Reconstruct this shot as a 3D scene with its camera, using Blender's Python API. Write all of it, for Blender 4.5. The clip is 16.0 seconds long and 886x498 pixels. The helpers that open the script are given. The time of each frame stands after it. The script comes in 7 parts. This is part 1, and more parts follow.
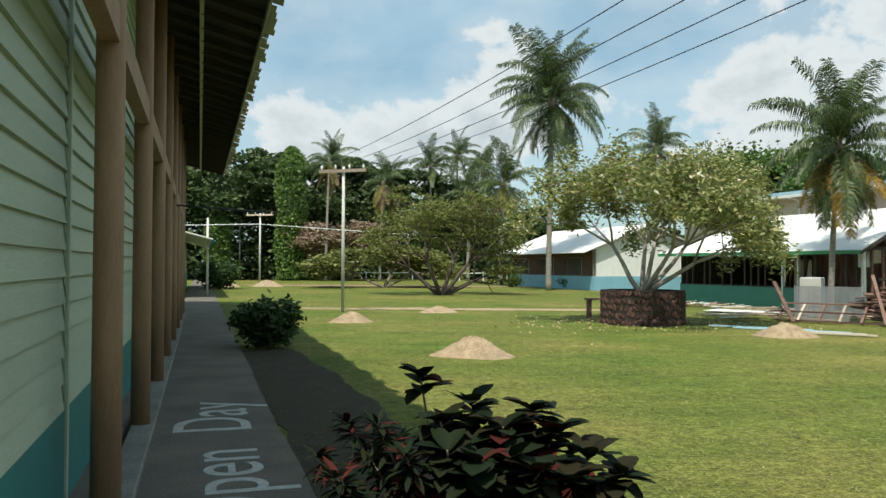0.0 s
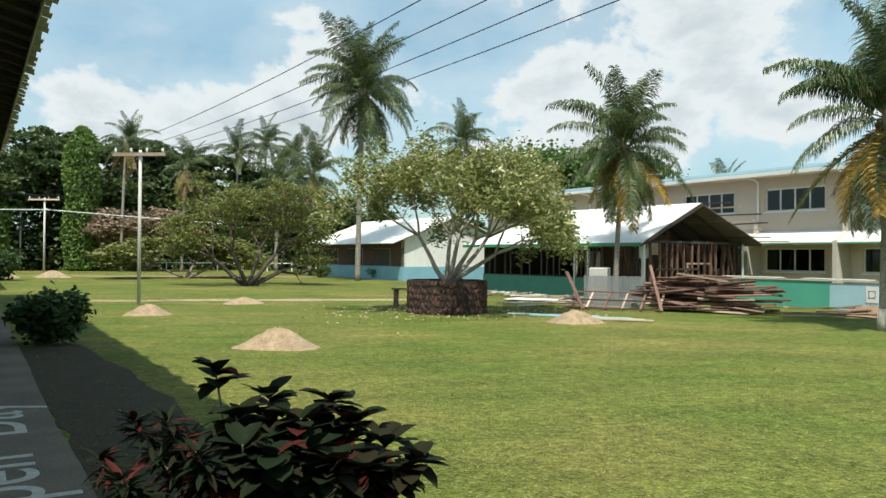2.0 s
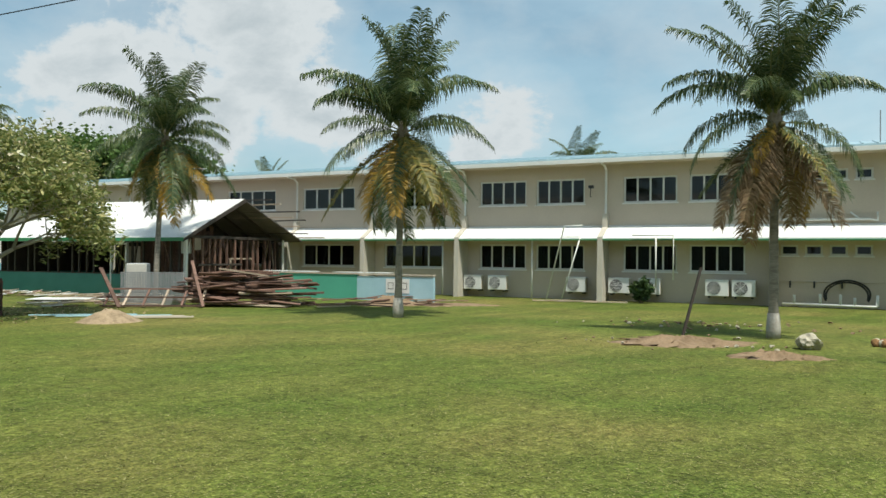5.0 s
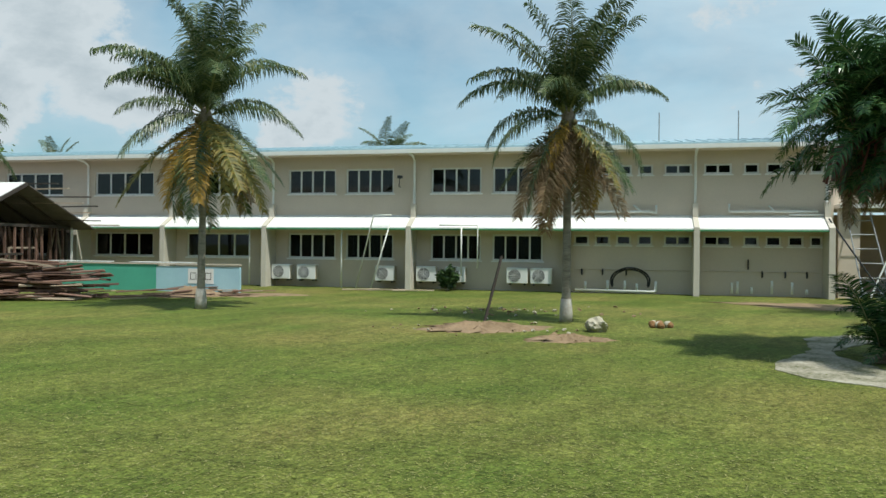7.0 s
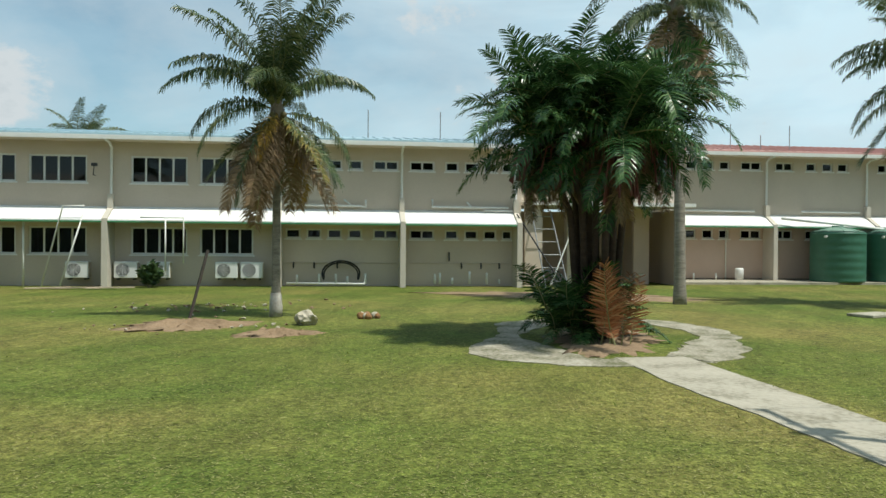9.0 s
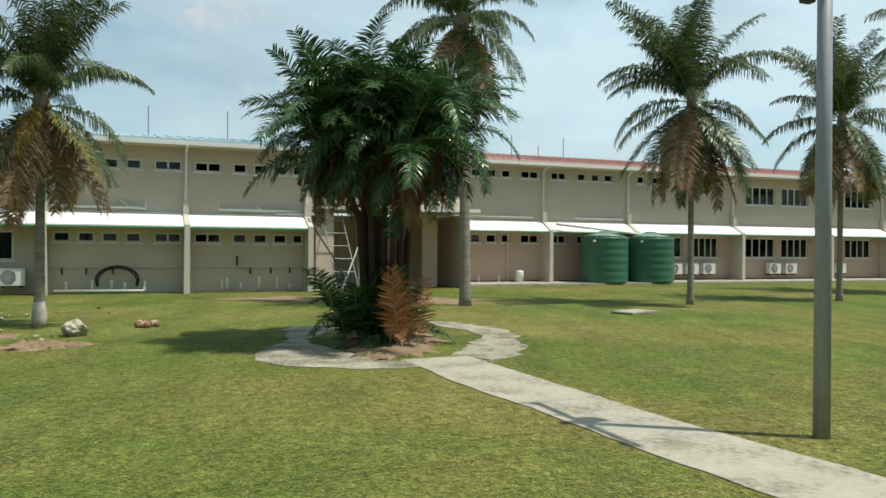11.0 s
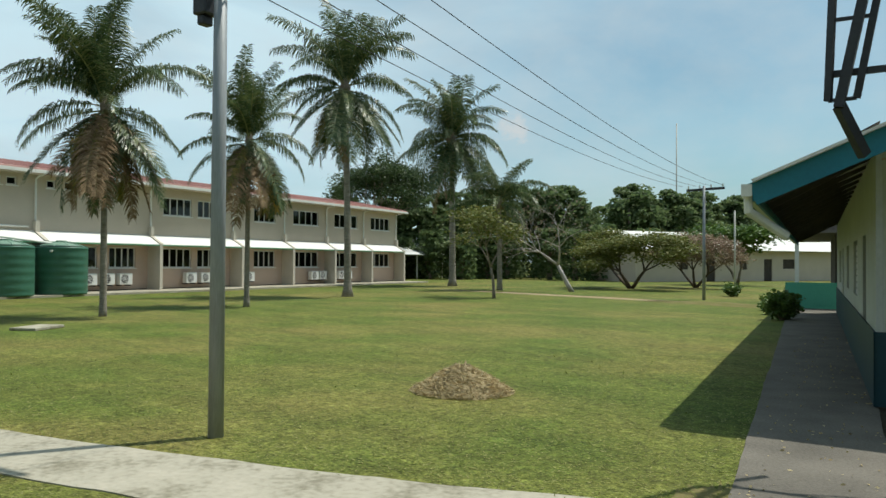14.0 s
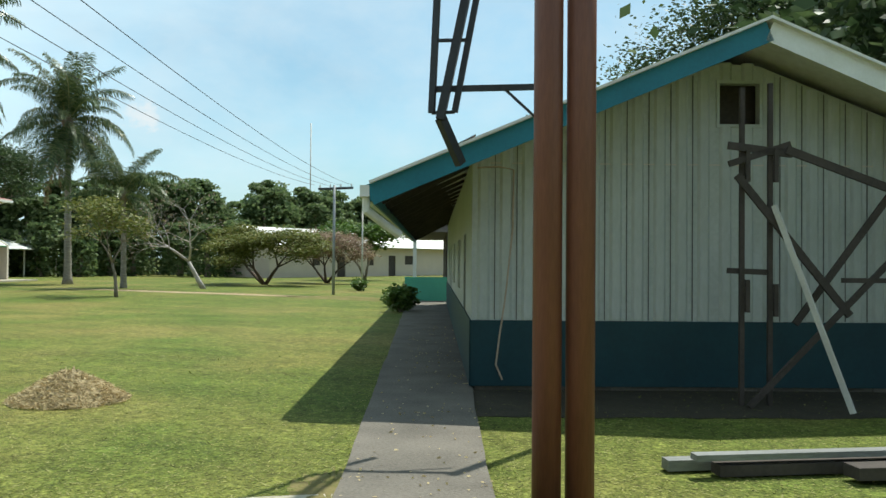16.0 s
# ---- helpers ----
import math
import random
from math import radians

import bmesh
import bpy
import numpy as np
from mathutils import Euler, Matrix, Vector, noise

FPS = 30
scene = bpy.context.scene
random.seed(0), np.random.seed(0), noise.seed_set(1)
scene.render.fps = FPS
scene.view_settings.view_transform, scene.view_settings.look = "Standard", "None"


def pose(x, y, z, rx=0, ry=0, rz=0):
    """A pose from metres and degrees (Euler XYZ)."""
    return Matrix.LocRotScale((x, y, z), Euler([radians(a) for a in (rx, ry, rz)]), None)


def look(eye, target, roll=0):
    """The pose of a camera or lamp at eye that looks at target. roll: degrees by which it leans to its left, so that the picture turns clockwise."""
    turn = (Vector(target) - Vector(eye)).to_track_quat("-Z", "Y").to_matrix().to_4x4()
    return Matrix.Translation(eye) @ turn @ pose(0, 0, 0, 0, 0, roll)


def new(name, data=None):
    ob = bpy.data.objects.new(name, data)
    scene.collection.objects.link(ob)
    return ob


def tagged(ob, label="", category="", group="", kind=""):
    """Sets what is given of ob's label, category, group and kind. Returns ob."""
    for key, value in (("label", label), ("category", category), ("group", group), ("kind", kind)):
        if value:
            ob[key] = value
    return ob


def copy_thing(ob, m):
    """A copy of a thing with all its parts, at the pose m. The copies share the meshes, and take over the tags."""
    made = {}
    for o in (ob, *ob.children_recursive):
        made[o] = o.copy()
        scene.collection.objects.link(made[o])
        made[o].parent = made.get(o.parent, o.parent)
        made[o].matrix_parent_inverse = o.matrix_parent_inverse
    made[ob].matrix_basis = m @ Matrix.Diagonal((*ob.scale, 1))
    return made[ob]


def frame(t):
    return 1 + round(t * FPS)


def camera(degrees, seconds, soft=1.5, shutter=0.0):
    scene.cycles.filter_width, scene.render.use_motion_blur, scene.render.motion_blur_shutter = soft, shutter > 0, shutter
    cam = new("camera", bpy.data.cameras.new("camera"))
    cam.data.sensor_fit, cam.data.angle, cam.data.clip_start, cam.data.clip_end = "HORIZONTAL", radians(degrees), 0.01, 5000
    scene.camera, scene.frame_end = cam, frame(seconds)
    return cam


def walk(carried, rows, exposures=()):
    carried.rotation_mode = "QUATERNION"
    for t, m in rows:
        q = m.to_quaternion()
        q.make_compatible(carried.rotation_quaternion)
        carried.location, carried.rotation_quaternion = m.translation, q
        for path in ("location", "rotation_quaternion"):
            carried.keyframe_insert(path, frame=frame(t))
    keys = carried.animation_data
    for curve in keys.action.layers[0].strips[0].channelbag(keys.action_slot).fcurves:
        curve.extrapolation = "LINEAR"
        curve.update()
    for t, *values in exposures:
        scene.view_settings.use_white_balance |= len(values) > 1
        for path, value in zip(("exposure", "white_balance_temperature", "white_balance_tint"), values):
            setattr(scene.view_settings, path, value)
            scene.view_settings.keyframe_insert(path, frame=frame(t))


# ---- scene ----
# ---- camera ----
cam = camera(58.40, 16.0)
PATH = [
    (0, (-0.007, -0.000, 1.750), (-0.0581, 1.9989, 1.7904), 0.27),
    (0.5, (0.002, -0.000, 1.750), (0.0126, 1.9996, 1.7879), 0.30),
    (1, (0.014, -0.000, 1.750), (0.1072, 1.9971, 1.7886), 0.37),
    (1.5, (0.035, -0.002, 1.750), (0.2764, 1.9830, 1.7807), 0.41),
    (2, (0.061, -0.007, 1.750), (0.4832, 1.9483, 1.7690), 0.48),
    (2.5, (0.089, -0.014, 1.750), (0.7032, 1.8892, 1.7651), 0.44),
    (3, (0.121, -0.027, 1.750), (0.9590, 1.7894, 1.7549), 0.62),
    (3.5, (0.133, -0.033, 1.750), (1.0579, 1.7408, 1.7606), 0.46),
    (4, (0.153, -0.044, 1.750), (1.2137, 1.6516, 1.7572), 0.38),
    (4.5, (0.181, -0.064, 1.750), (1.4333, 1.4955, 1.7621), 0.41),
    (7, (0.244, -0.134, 1.750), (1.9336, 0.9354, 1.7437), 0.56),
    (7.5, (0.257, -0.158, 1.750), (2.0399, 0.7483, 1.7295), 0.35),
    (8, (0.269, -0.184, 1.750), (2.1338, 0.5379, 1.7267), 0.43),
    (10.5, (0.288, -0.282, 1.750), (2.2878, -0.2410, 1.7467), 0.33),
    (11, (0.288, -0.303, 1.750), (2.2853, -0.4068, 1.7478), 0.43),
    (11.5, (0.284, -0.338, 1.750), (2.2540, -0.6834, 1.7502), 0.49),
    (12, (0.272, -0.383, 1.750), (2.1603, -1.0427, 1.7703), 0.33),
    (12.5, (0.265, -0.401, 1.750), (2.1059, -1.1834, 1.7696), 0.36),
    (13, (0.255, -0.422, 1.750), (2.0260, -1.3519, 1.7734), 0.44),
    (13.5, (0.235, -0.455, 1.750), (1.8660, -1.6125, 1.7824), 0.52),
    (14, (0.211, -0.485, 1.750), (1.6715, -1.8507, 1.7834), 0.39),
    (14.5, (0.186, -0.509, 1.750), (1.4766, -2.0364, 1.7659), 0.56),
    (15, (0.156, -0.531, 1.750), (1.2354, -2.2145, 1.7651), 0.28),
    (15.5, (0.129, -0.546, 1.750), (1.0228, -2.3353, 1.7695), 0.30),
    (16, (0.103, -0.557, 1.750), (0.8210, -2.4241, 1.7802), 0.46),
]
walk(cam, [(t, look(eye, target, roll)) for t, eye, target, roll in PATH], [(0, -0.05, 6450, 7), (1.0, -0.05, 6450, 7), (2.5, 0.12, 6450, 7), (3.5, 0.15, 6450, 7), (4.5, -0.12, 6450, 7), (7, -0.3, 6150, 5), (10.5, -0.26, 6450, 7), (11, -0.3, 6450, 7), (12, -0.38, 6450, 7), (13, -0.38, 6400, 7), (13.5, -0.32, 6300, 6), (14, -0.38, 6350, 6), (15.0, -0.32, 6300, 5), (15.5, -0.28, 6300, 5), (16, 0.08, 6300, 5)])

# ---- world and light ----
SUN_WAY = Vector((0.13, 0.445, -1.0)).normalized()
sun_data = bpy.data.lights.new("sun", "SUN")
sun_data.energy, sun_data.angle, sun_data.color = 5.7, radians(0.7), (1.0, 0.95, 0.86)
sun = new("sun", sun_data)
sun.matrix_world = look((0, 0, 60), Vector((0, 0, 60)) + SUN_WAY)

world = bpy.data.worlds.new("sky")
scene.world = world
world.use_nodes = True
wn, wl = world.node_tree.nodes, world.node_tree.links
wn.clear()
w_out, w_bg = wn.new("ShaderNodeOutputWorld"), wn.new("ShaderNodeBackground")
w_sky = wn.new("ShaderNodeTexSky")
w_sky.sky_type, w_sky.sun_disc = "NISHITA", False
w_sky.sun_elevation = math.asin(-SUN_WAY.z)
w_sky.sun_rotation = math.atan2(-SUN_WAY.x, -SUN_WAY.y)
w_sky.air_density, w_sky.dust_density, w_sky.ozone_density = 1.0, 1.6, 0.6
w_bg.inputs["Strength"].default_value = 0.11


def wnode(kind, **inputs):
    n = wn.new(kind)
    for k, v in inputs.items():
        n.inputs[k.replace("_", " ")].default_value = v
    return n


def wmath(op, a, b=None, c=None):
    n = wn.new("ShaderNodeMath")
    n.operation = op
    for i, q in enumerate((a, b, c)):
        if q is None:
            continue
        if isinstance(q, (int, float)):
            n.inputs[i].default_value = q
        else:
            wl.new(q, n.inputs[i])
    return n.outputs[0]


def wrange(value, lo, hi, to_lo=0.0, to_hi=1.0, smooth=False):
    n = wn.new("ShaderNodeMapRange")
    if smooth:
        n.interpolation_type = "SMOOTHSTEP"
    for k, q in (("From Min", lo), ("From Max", hi), ("To Min", to_lo), ("To Max", to_hi)):
        n.inputs[k].default_value = q
    wl.new(value, n.inputs["Value"])
    return n.outputs[0]


# bearing and height of each direction of the sky, in degrees
w_tc = wn.new("ShaderNodeTexCoord")
w_sep = wn.new("ShaderNodeSeparateXYZ")
wl.new(w_tc.outputs["Generated"], w_sep.inputs[0])
w_azi = wmath("MULTIPLY", wmath("ARCTAN2", w_sep.outputs["X"], w_sep.outputs["Y"]), 57.2958)
w_hei = wmath("MULTIPLY", wmath("ARCSINE", w_sep.outputs["Z"]), 57.2958)
w_map = wn.new("ShaderNodeMapping")
w_map.inputs["Scale"].default_value = (1.0, 1.0, 1.5)
w_map.inputs["Location"].default_value = (0.37, 0.12, 0.05)
wl.new(w_tc.outputs["Generated"], w_map.inputs["Vector"])
w_n1 = wnode("ShaderNodeTexNoise", Scale=7.5, Detail=11.0, Roughness=0.60, Distortion=0.15)
wl.new(w_map.outputs[0], w_n1.inputs["Vector"])
w_n2 = wnode("ShaderNodeTexNoise", Scale=2.6, Detail=4.0, Roughness=0.5)
wl.new(w_map.outputs[0], w_n2.inputs["Vector"])

# cumulus heaps: bearing, height, half width, half height, thickness
w_heap = None
for az, alt, wide, high, thick in ((-8, 8.2, 13, 5.0, 1.0), (3.5, 11.5, 6.5, 5.5, 1.0), (1.5, 16.3, 2.6, 1.6, 0.75), (6, 20.5, 5, 2.0, 0.6), (23, 11, 9.5, 8.5, 1.0), (29, 16.5, 8, 7.5, 1.0), (15, 19, 6, 4, 0.75), (36, 10, 6, 5, 0.85), (49, 9.3, 5.5, 4.4, 1.35), (-26, 9, 8, 5, 0.9), (-60, 10, 20, 7, 1.0), (-130, 12, 26, 8, 1.0), (178, 5, 12, 3, 0.6)):
    du = wmath("DIVIDE", wmath("SUBTRACT", w_azi, float(az)), float(wide))
    dv = wmath("DIVIDE", wmath("SUBTRACT", w_hei, float(alt)), float(high))
    d2 = wmath("ADD", wmath("MULTIPLY", du, du), wmath("MULTIPLY", dv, dv))
    bump = wmath("MULTIPLY", wmath("MAXIMUM", wmath("SUBTRACT", 1.0, d2), -0.6), float(thick))
    w_heap = bump if w_heap is None else wmath("MAXIMUM", w_heap, bump)
w_field = wmath("ADD", wmath("MULTIPLY_ADD", wmath("SUBTRACT", w_n1.outputs["Fac"], 0.5), 4.2, w_heap), wmath("MULTIPLY", wmath("SUBTRACT", w_n2.outputs["Fac"], 0.5), 1.6))
w_cov = wrange(w_field, 0.12, 0.66, smooth=True)
w_thin = wrange(w_field, -0.8, 0.3, 0.0, 0.30)
w_max = wmath("MAXIMUM", w_cov, w_thin)
# bright edges, greyer deep bodies
w_ramp = wn.new("ShaderNodeValToRGB")
w_ramp.color_ramp.elements[0].color = (7.2, 7.6, 7.8, 1)
w_ramp.color_ramp.elements[1].color = (4.5, 5.2, 5.6, 1)
w_ramp.color_ramp.elements[0].position = 0.25
wl.new(wrange(w_field, 0.45, 1.75), w_ramp.inputs[0])
# thin high haze in long streaks, thickest towards the east and south-east
w_map2 = wn.new("ShaderNodeMapping")
w_map2.inputs["Scale"].default_value = (1.0, 1.0, 3.2)
w_map2.inputs["Rotation"].default_value = (radians(14), radians(-10), 0)
wl.new(w_tc.outputs["Generated"], w_map2.inputs["Vector"])
w_n3 = wnode("ShaderNodeTexNoise", Scale=2.2, Detail=7.0, Roughness=0.52, Distortion=0.4)
wl.new(w_map2.outputs[0], w_n3.inputs["Vector"])
w_side = wmath("MULTIPLY", wrange(w_azi, 30, 95, 0.42, 1.0), wrange(w_azi, 152, 122, 0.34, 1.0))
w_haze = wmath("MULTIPLY", w_side, wrange(w_n3.outputs["Fac"], 0.30, 0.62, 0.35, 0.92))
w_cy = wn.new("ShaderNodeMix")
w_cy.data_type, w_cy.blend_type = "RGBA", "MULTIPLY"
w_cy.inputs["Factor"].default_value, w_cy.inputs["B"].default_value = 1.0, (0.78, 1.10, 1.10, 1)
wl.new(w_sky.outputs[0], w_cy.inputs["A"])
w_veil = wn.new("ShaderNodeMix")
w_veil.data_type = "RGBA"
w_veil.inputs["B"].default_value = (7.7, 9.8, 10.7, 1)
wl.new(w_haze, w_veil.inputs["Factor"])
wl.new(w_cy.outputs["Result"], w_veil.inputs["A"])
w_mix = wn.new("ShaderNodeMix")
w_mix.data_type = "RGBA"
wl.new(w_max, w_mix.inputs["Factor"])
wl.new(w_veil.outputs["Result"], w_mix.inputs["A"])
wl.new(w_ramp.outputs[0], w_mix.inputs["B"])
wl.new(w_mix.outputs["Result"], w_bg.inputs["Color"])
wl.new(w_bg.outputs[0], w_out.inputs["Surface"])


# ---- materials ----
def mat(name, a, b=None, rough=0.7, scale=6.0, metal=0.0, bump=0.15, fine=40.0, c=None, spec=0.4, per_piece=0.0, stretch=(1, 1, 1), low=0.35, high=0.65, coords="Object", trans=0.0):
    """Two or three colours mixed by broad and fine noise, with fine relief."""
    m = bpy.data.materials.new(name)
    m.use_nodes = True
    n, l = m.node_tree.nodes, m.node_tree.links
    p = n["Principled BSDF"]
    p.inputs["Roughness"].default_value, p.inputs["Metallic"].default_value = rough, metal
    p.inputs["Specular IOR Level"].default_value = spec
    b = b or tuple(v * 0.8 for v in a)
    tc, mp = n.new("ShaderNodeTexCoord"), n.new("ShaderNodeMapping")
    mp.inputs["Scale"].default_value = stretch
    l.new(tc.outputs[coords], mp.inputs["Vector"])
    n1, n2 = n.new("ShaderNodeTexNoise"), n.new("ShaderNodeTexNoise")
    n1.inputs["Scale"].default_value, n1.inputs["Detail"].default_value = scale, 5
    n2.inputs["Scale"].default_value, n2.inputs["Detail"].default_value = fine, 4
    for t in (n1, n2):
        l.new(mp.outputs[0], t.inputs["Vector"])
    r = n.new("ShaderNodeValToRGB")
    r.color_ramp.elements[0].position, r.color_ramp.elements[1].position = low, high
    r.color_ramp.elements[0].color, r.color_ramp.elements[1].color = (*a, 1), (*b, 1)
    if c:
        e = r.color_ramp.elements.new((low + high) / 2)
        e.color = (*c, 1)
    mx = n.new("ShaderNodeMix")
    mx.inputs["Factor"].default_value = 0.42
    l.new(n1.outputs["Fac"], mx.inputs["A"])
    l.new(n2.outputs["Fac"], mx.inputs["B"])
    l.new(mx.outputs["Result"], r.inputs[0])
    col = r.outputs[0]
    if per_piece:
        oi = n.new("ShaderNodeObjectInfo")
        hsv, mr = n.new("ShaderNodeHueSaturation"), n.new("ShaderNodeMapRange")
        mr.inputs["To Min"].default_value, mr.inputs["To Max"].default_value = 1 - per_piece, 1 + per_piece
        l.new(oi.outputs["Random"], mr.inputs["Value"])
        l.new(mr.outputs[0], hsv.inputs["Value"])
        l.new(col, hsv.inputs["Color"])
        col = hsv.outputs[0]
    l.new(col, p.inputs["Base Color"])
    if bump:
        bn = n.new("ShaderNodeBump")
        bn.inputs["Strength"].default_value, bn.inputs["Distance"].default_value = bump, 0.02
        l.new(n2.outputs["Fac"], bn.inputs["Height"])
        l.new(bn.outputs[0], p.inputs["Normal"])
    if trans:
        t = n.new("ShaderNodeBsdfTranslucent")
        l.new(col, t.inputs["Color"])
        ms = n.new("ShaderNodeMixShader")
        ms.inputs[0].default_value = trans
        l.new(p.outputs[0], ms.inputs[1])
        l.new(t.outputs[0], ms.inputs[2])
        l.new(ms.outputs[0], n["Material Output"].inputs["Surface"])
    return m


def leaf_mat(name, a, b, c, rough=0.5, trans=0.3, spec=0.35):
    """Leaves: a colour for each leaf, some light through them."""
    m = bpy.data.materials.new(name)
    m.use_nodes = True
    n, l = m.node_tree.nodes, m.node_tree.links
    p = n["Principled BSDF"]
    p.inputs["Roughness"].default_value, p.inputs["Specular IOR Level"].default_value = rough, spec
    g, r = n.new("ShaderNodeNewGeometry"), n.new("ShaderNodeValToRGB")
    for pos, colour in ((0.0, a), (1.0, c)):
        r.color_ramp.elements[int(pos)].color = (*colour, 1)
    e = r.color_ramp.elements.new(0.55)
    e.color = (*b, 1)
    l.new(g.outputs["Random Per Island"], r.inputs[0])
    l.new(r.outputs[0], p.inputs["Base Color"])
    t = n.new("ShaderNodeBsdfTranslucent")
    l.new(r.outputs[0], t.inputs["Color"])
    ms = n.new("ShaderNodeMixShader")
    ms.inputs[0].default_value = trans
    l.new(p.outputs[0], ms.inputs[1])
    l.new(t.outputs[0], ms.inputs[2])
    l.new(ms.outputs[0], n["Material Output"].inputs["Surface"])
    return m


def glass_mat(name, tint, gloss=0.03):
    m = bpy.data.materials.new(name)
    m.use_nodes = True
    n, l = m.node_tree.nodes, m.node_tree.links
    n.remove(n["Principled BSDF"])
    f, t, g, ms = n.new("ShaderNodeFresnel"), n.new("ShaderNodeBsdfTransparent"), n.new("ShaderNodeBsdfGlossy"), n.new("ShaderNodeMixShader")
    f.inputs["IOR"].default_value = 1.5
    t.inputs["Color"].default_value, g.inputs["Roughness"].default_value = (*tint, 1), gloss
    l.new(f.outputs[0], ms.inputs[0])
    l.new(t.outputs[0], ms.inputs[1])
    l.new(g.outputs[0], ms.inputs[2])
    l.new(ms.outputs[0], n["Material Output"].inputs["Surface"])
    return m


def lawn_mat():
    m = mat("lawn", (0.067, 0.101, 0.016), (0.124, 0.131, 0.030), 0.85, 0.5, fine=24.0, c=(0.094, 0.115, 0.022), bump=0.9, low=0.36, high=0.66)
    n, l = m.node_tree.nodes, m.node_tree.links
    p = n["Principled BSDF"]
    base = p.inputs["Base Color"].links[0].from_socket
    p.inputs["Specular IOR Level"].default_value = 0.14
    tc = n.new("ShaderNodeTexCoord")
    # straw-coloured worn patches of several metres
    big = n.new("ShaderNodeTexNoise")
    big.inputs["Scale"].default_value, big.inputs["Detail"].default_value, big.inputs["Roughness"].default_value = 0.16, 6, 0.6
    l.new(tc.outputs["Object"], big.inputs["Vector"])
    mr = n.new("ShaderNodeMapRange")
    mr.inputs["From Min"].default_value, mr.inputs["From Max"].default_value, mr.inputs["To Max"].default_value = 0.46, 0.66, 0.85
    l.new(big.outputs["Fac"], mr.inputs["Value"])
    # mowing streaks
    mp = n.new("ShaderNodeMapping")
    mp.inputs["Rotation"].default_value, mp.inputs["Scale"].default_value = (0, 0, radians(-28)), (0.35, 1.3, 1)
    l.new(tc.outputs["Object"], mp.inputs["Vector"])
    st = n.new("ShaderNodeTexNoise")
    st.inputs["Scale"].default_value, st.inputs["Detail"].default_value = 1.0, 5
    l.new(mp.outputs[0], st.inputs["Vector"])
    sr = n.new("ShaderNodeMapRange")
    sr.inputs["From Min"].default_value, sr.inputs["From Max"].default_value = 0.35, 0.7
    sr.inputs["To Min"].default_value, sr.inputs["To Max"].default_value = 0.84, 1.14
    l.new(st.outputs["Fac"], sr.inputs["Value"])
    hs = n.new("ShaderNodeHueSaturation")
    # tufts: two finer scales of light and dark
    tone = sr.outputs[0]
    for scale, lo, hi in ((2.2, 0.80, 1.18), (6.0, 0.60, 1.38), (13.0, 0.54, 1.5), (40.0, 0.45, 1.8)):
        tn, tr_, tm = n.new("ShaderNodeTexNoise"), n.new("ShaderNodeMapRange"), n.new("ShaderNodeMath")
        tn.inputs["Scale"].default_value, tn.inputs["Detail"].default_value, tn.inputs["Roughness"].default_value = scale, 6, 0.7
        l.new(tc.outputs["Object"], tn.inputs["Vector"])
        tr_.inputs["From Min"].default_value, tr_.inputs["From Max"].default_value = 0.32, 0.68
        tr_.inputs["To Min"].default_value, tr_.inputs["To Max"].default_value = lo, hi
        l.new(tn.outputs["Fac"], tr_.inputs["Value"])
        tm.operation = "MULTIPLY"
        l.new(tone, tm.inputs[0])
        l.new(tr_.outputs[0], tm.inputs[1])
        tone = tm.outputs[0]
    mx = n.new("ShaderNodeMix")
    mx.data_type = "RGBA"
    mx.inputs["B"].default_value = (0.165, 0.142, 0.042, 1)
    l.new(mr.outputs[0], mx.inputs["Factor"])
    l.new(base, mx.inputs["A"])
    l.new(mx.outputs["Result"], hs.inputs["Color"])
    l.new(tone, hs.inputs["Value"])
    l.new(hs.outputs[0], p.inputs["Base Color"])
    return m


M_LAWN = lawn_mat()
M_GRASS = leaf_mat("grass_blades", (0.115, 0.152, 0.03), (0.19, 0.21, 0.052), (0.34, 0.32, 0.14), 0.8, 0.2, 0.08)
M_PATH = mat("path_concrete", (0.42, 0.38, 0.30), (0.20, 0.18, 0.125), 0.9, 1.6, fine=13, c=(0.36, 0.33, 0.255), bump=0.5)
M_RING = mat("gravelly_path", (0.40, 0.37, 0.29), (0.11, 0.115, 0.05), 0.95, 1.8, fine=16, c=(0.27, 0.245, 0.18), bump=0.7, low=0.38, high=0.62)
M_WALK = mat("walkway_concrete", (0.185, 0.165, 0.135), (0.078, 0.07, 0.056), 0.9, 1.3, fine=34, bump=0.6, low=0.3, high=0.7)
M_KERB = mat("kerb_concrete", (0.26, 0.25, 0.22), (0.15, 0.14, 0.12), 0.9, 2.0, fine=24, bump=0.4)
M_PAINTMARK = mat("white_ground_paint", (0.52, 0.53, 0.50), (0.33, 0.33, 0.31), 0.8, 9, fine=45)
M_SAND = mat("sand", (0.42, 0.315, 0.20), (0.22, 0.16, 0.098), 0.95, 5, fine=28, bump=1.0)
M_DIRT = mat("bare_earth", (0.31, 0.215, 0.13), (0.17, 0.115, 0.065), 0.95, 2.5, fine=25, bump=0.8)
M_WORN = mat("worn_turf", (0.20, 0.16, 0.075), (0.10, 0.112, 0.026), 0.95, 1.5, fine=20, bump=0.8, spec=0.1)
# bare soil, its brown lowered further to carry the shade lying on it
M_SOIL = mat("shade_dark_garden_soil", (0.050, 0.042, 0.024), (0.026, 0.022, 0.013), 0.95, 3, fine=26, bump=0.9)
M_HAY = mat("dry_clippings", (0.45, 0.37, 0.22), (0.27, 0.21, 0.11), 0.95, 8, fine=60, bump=1.0)
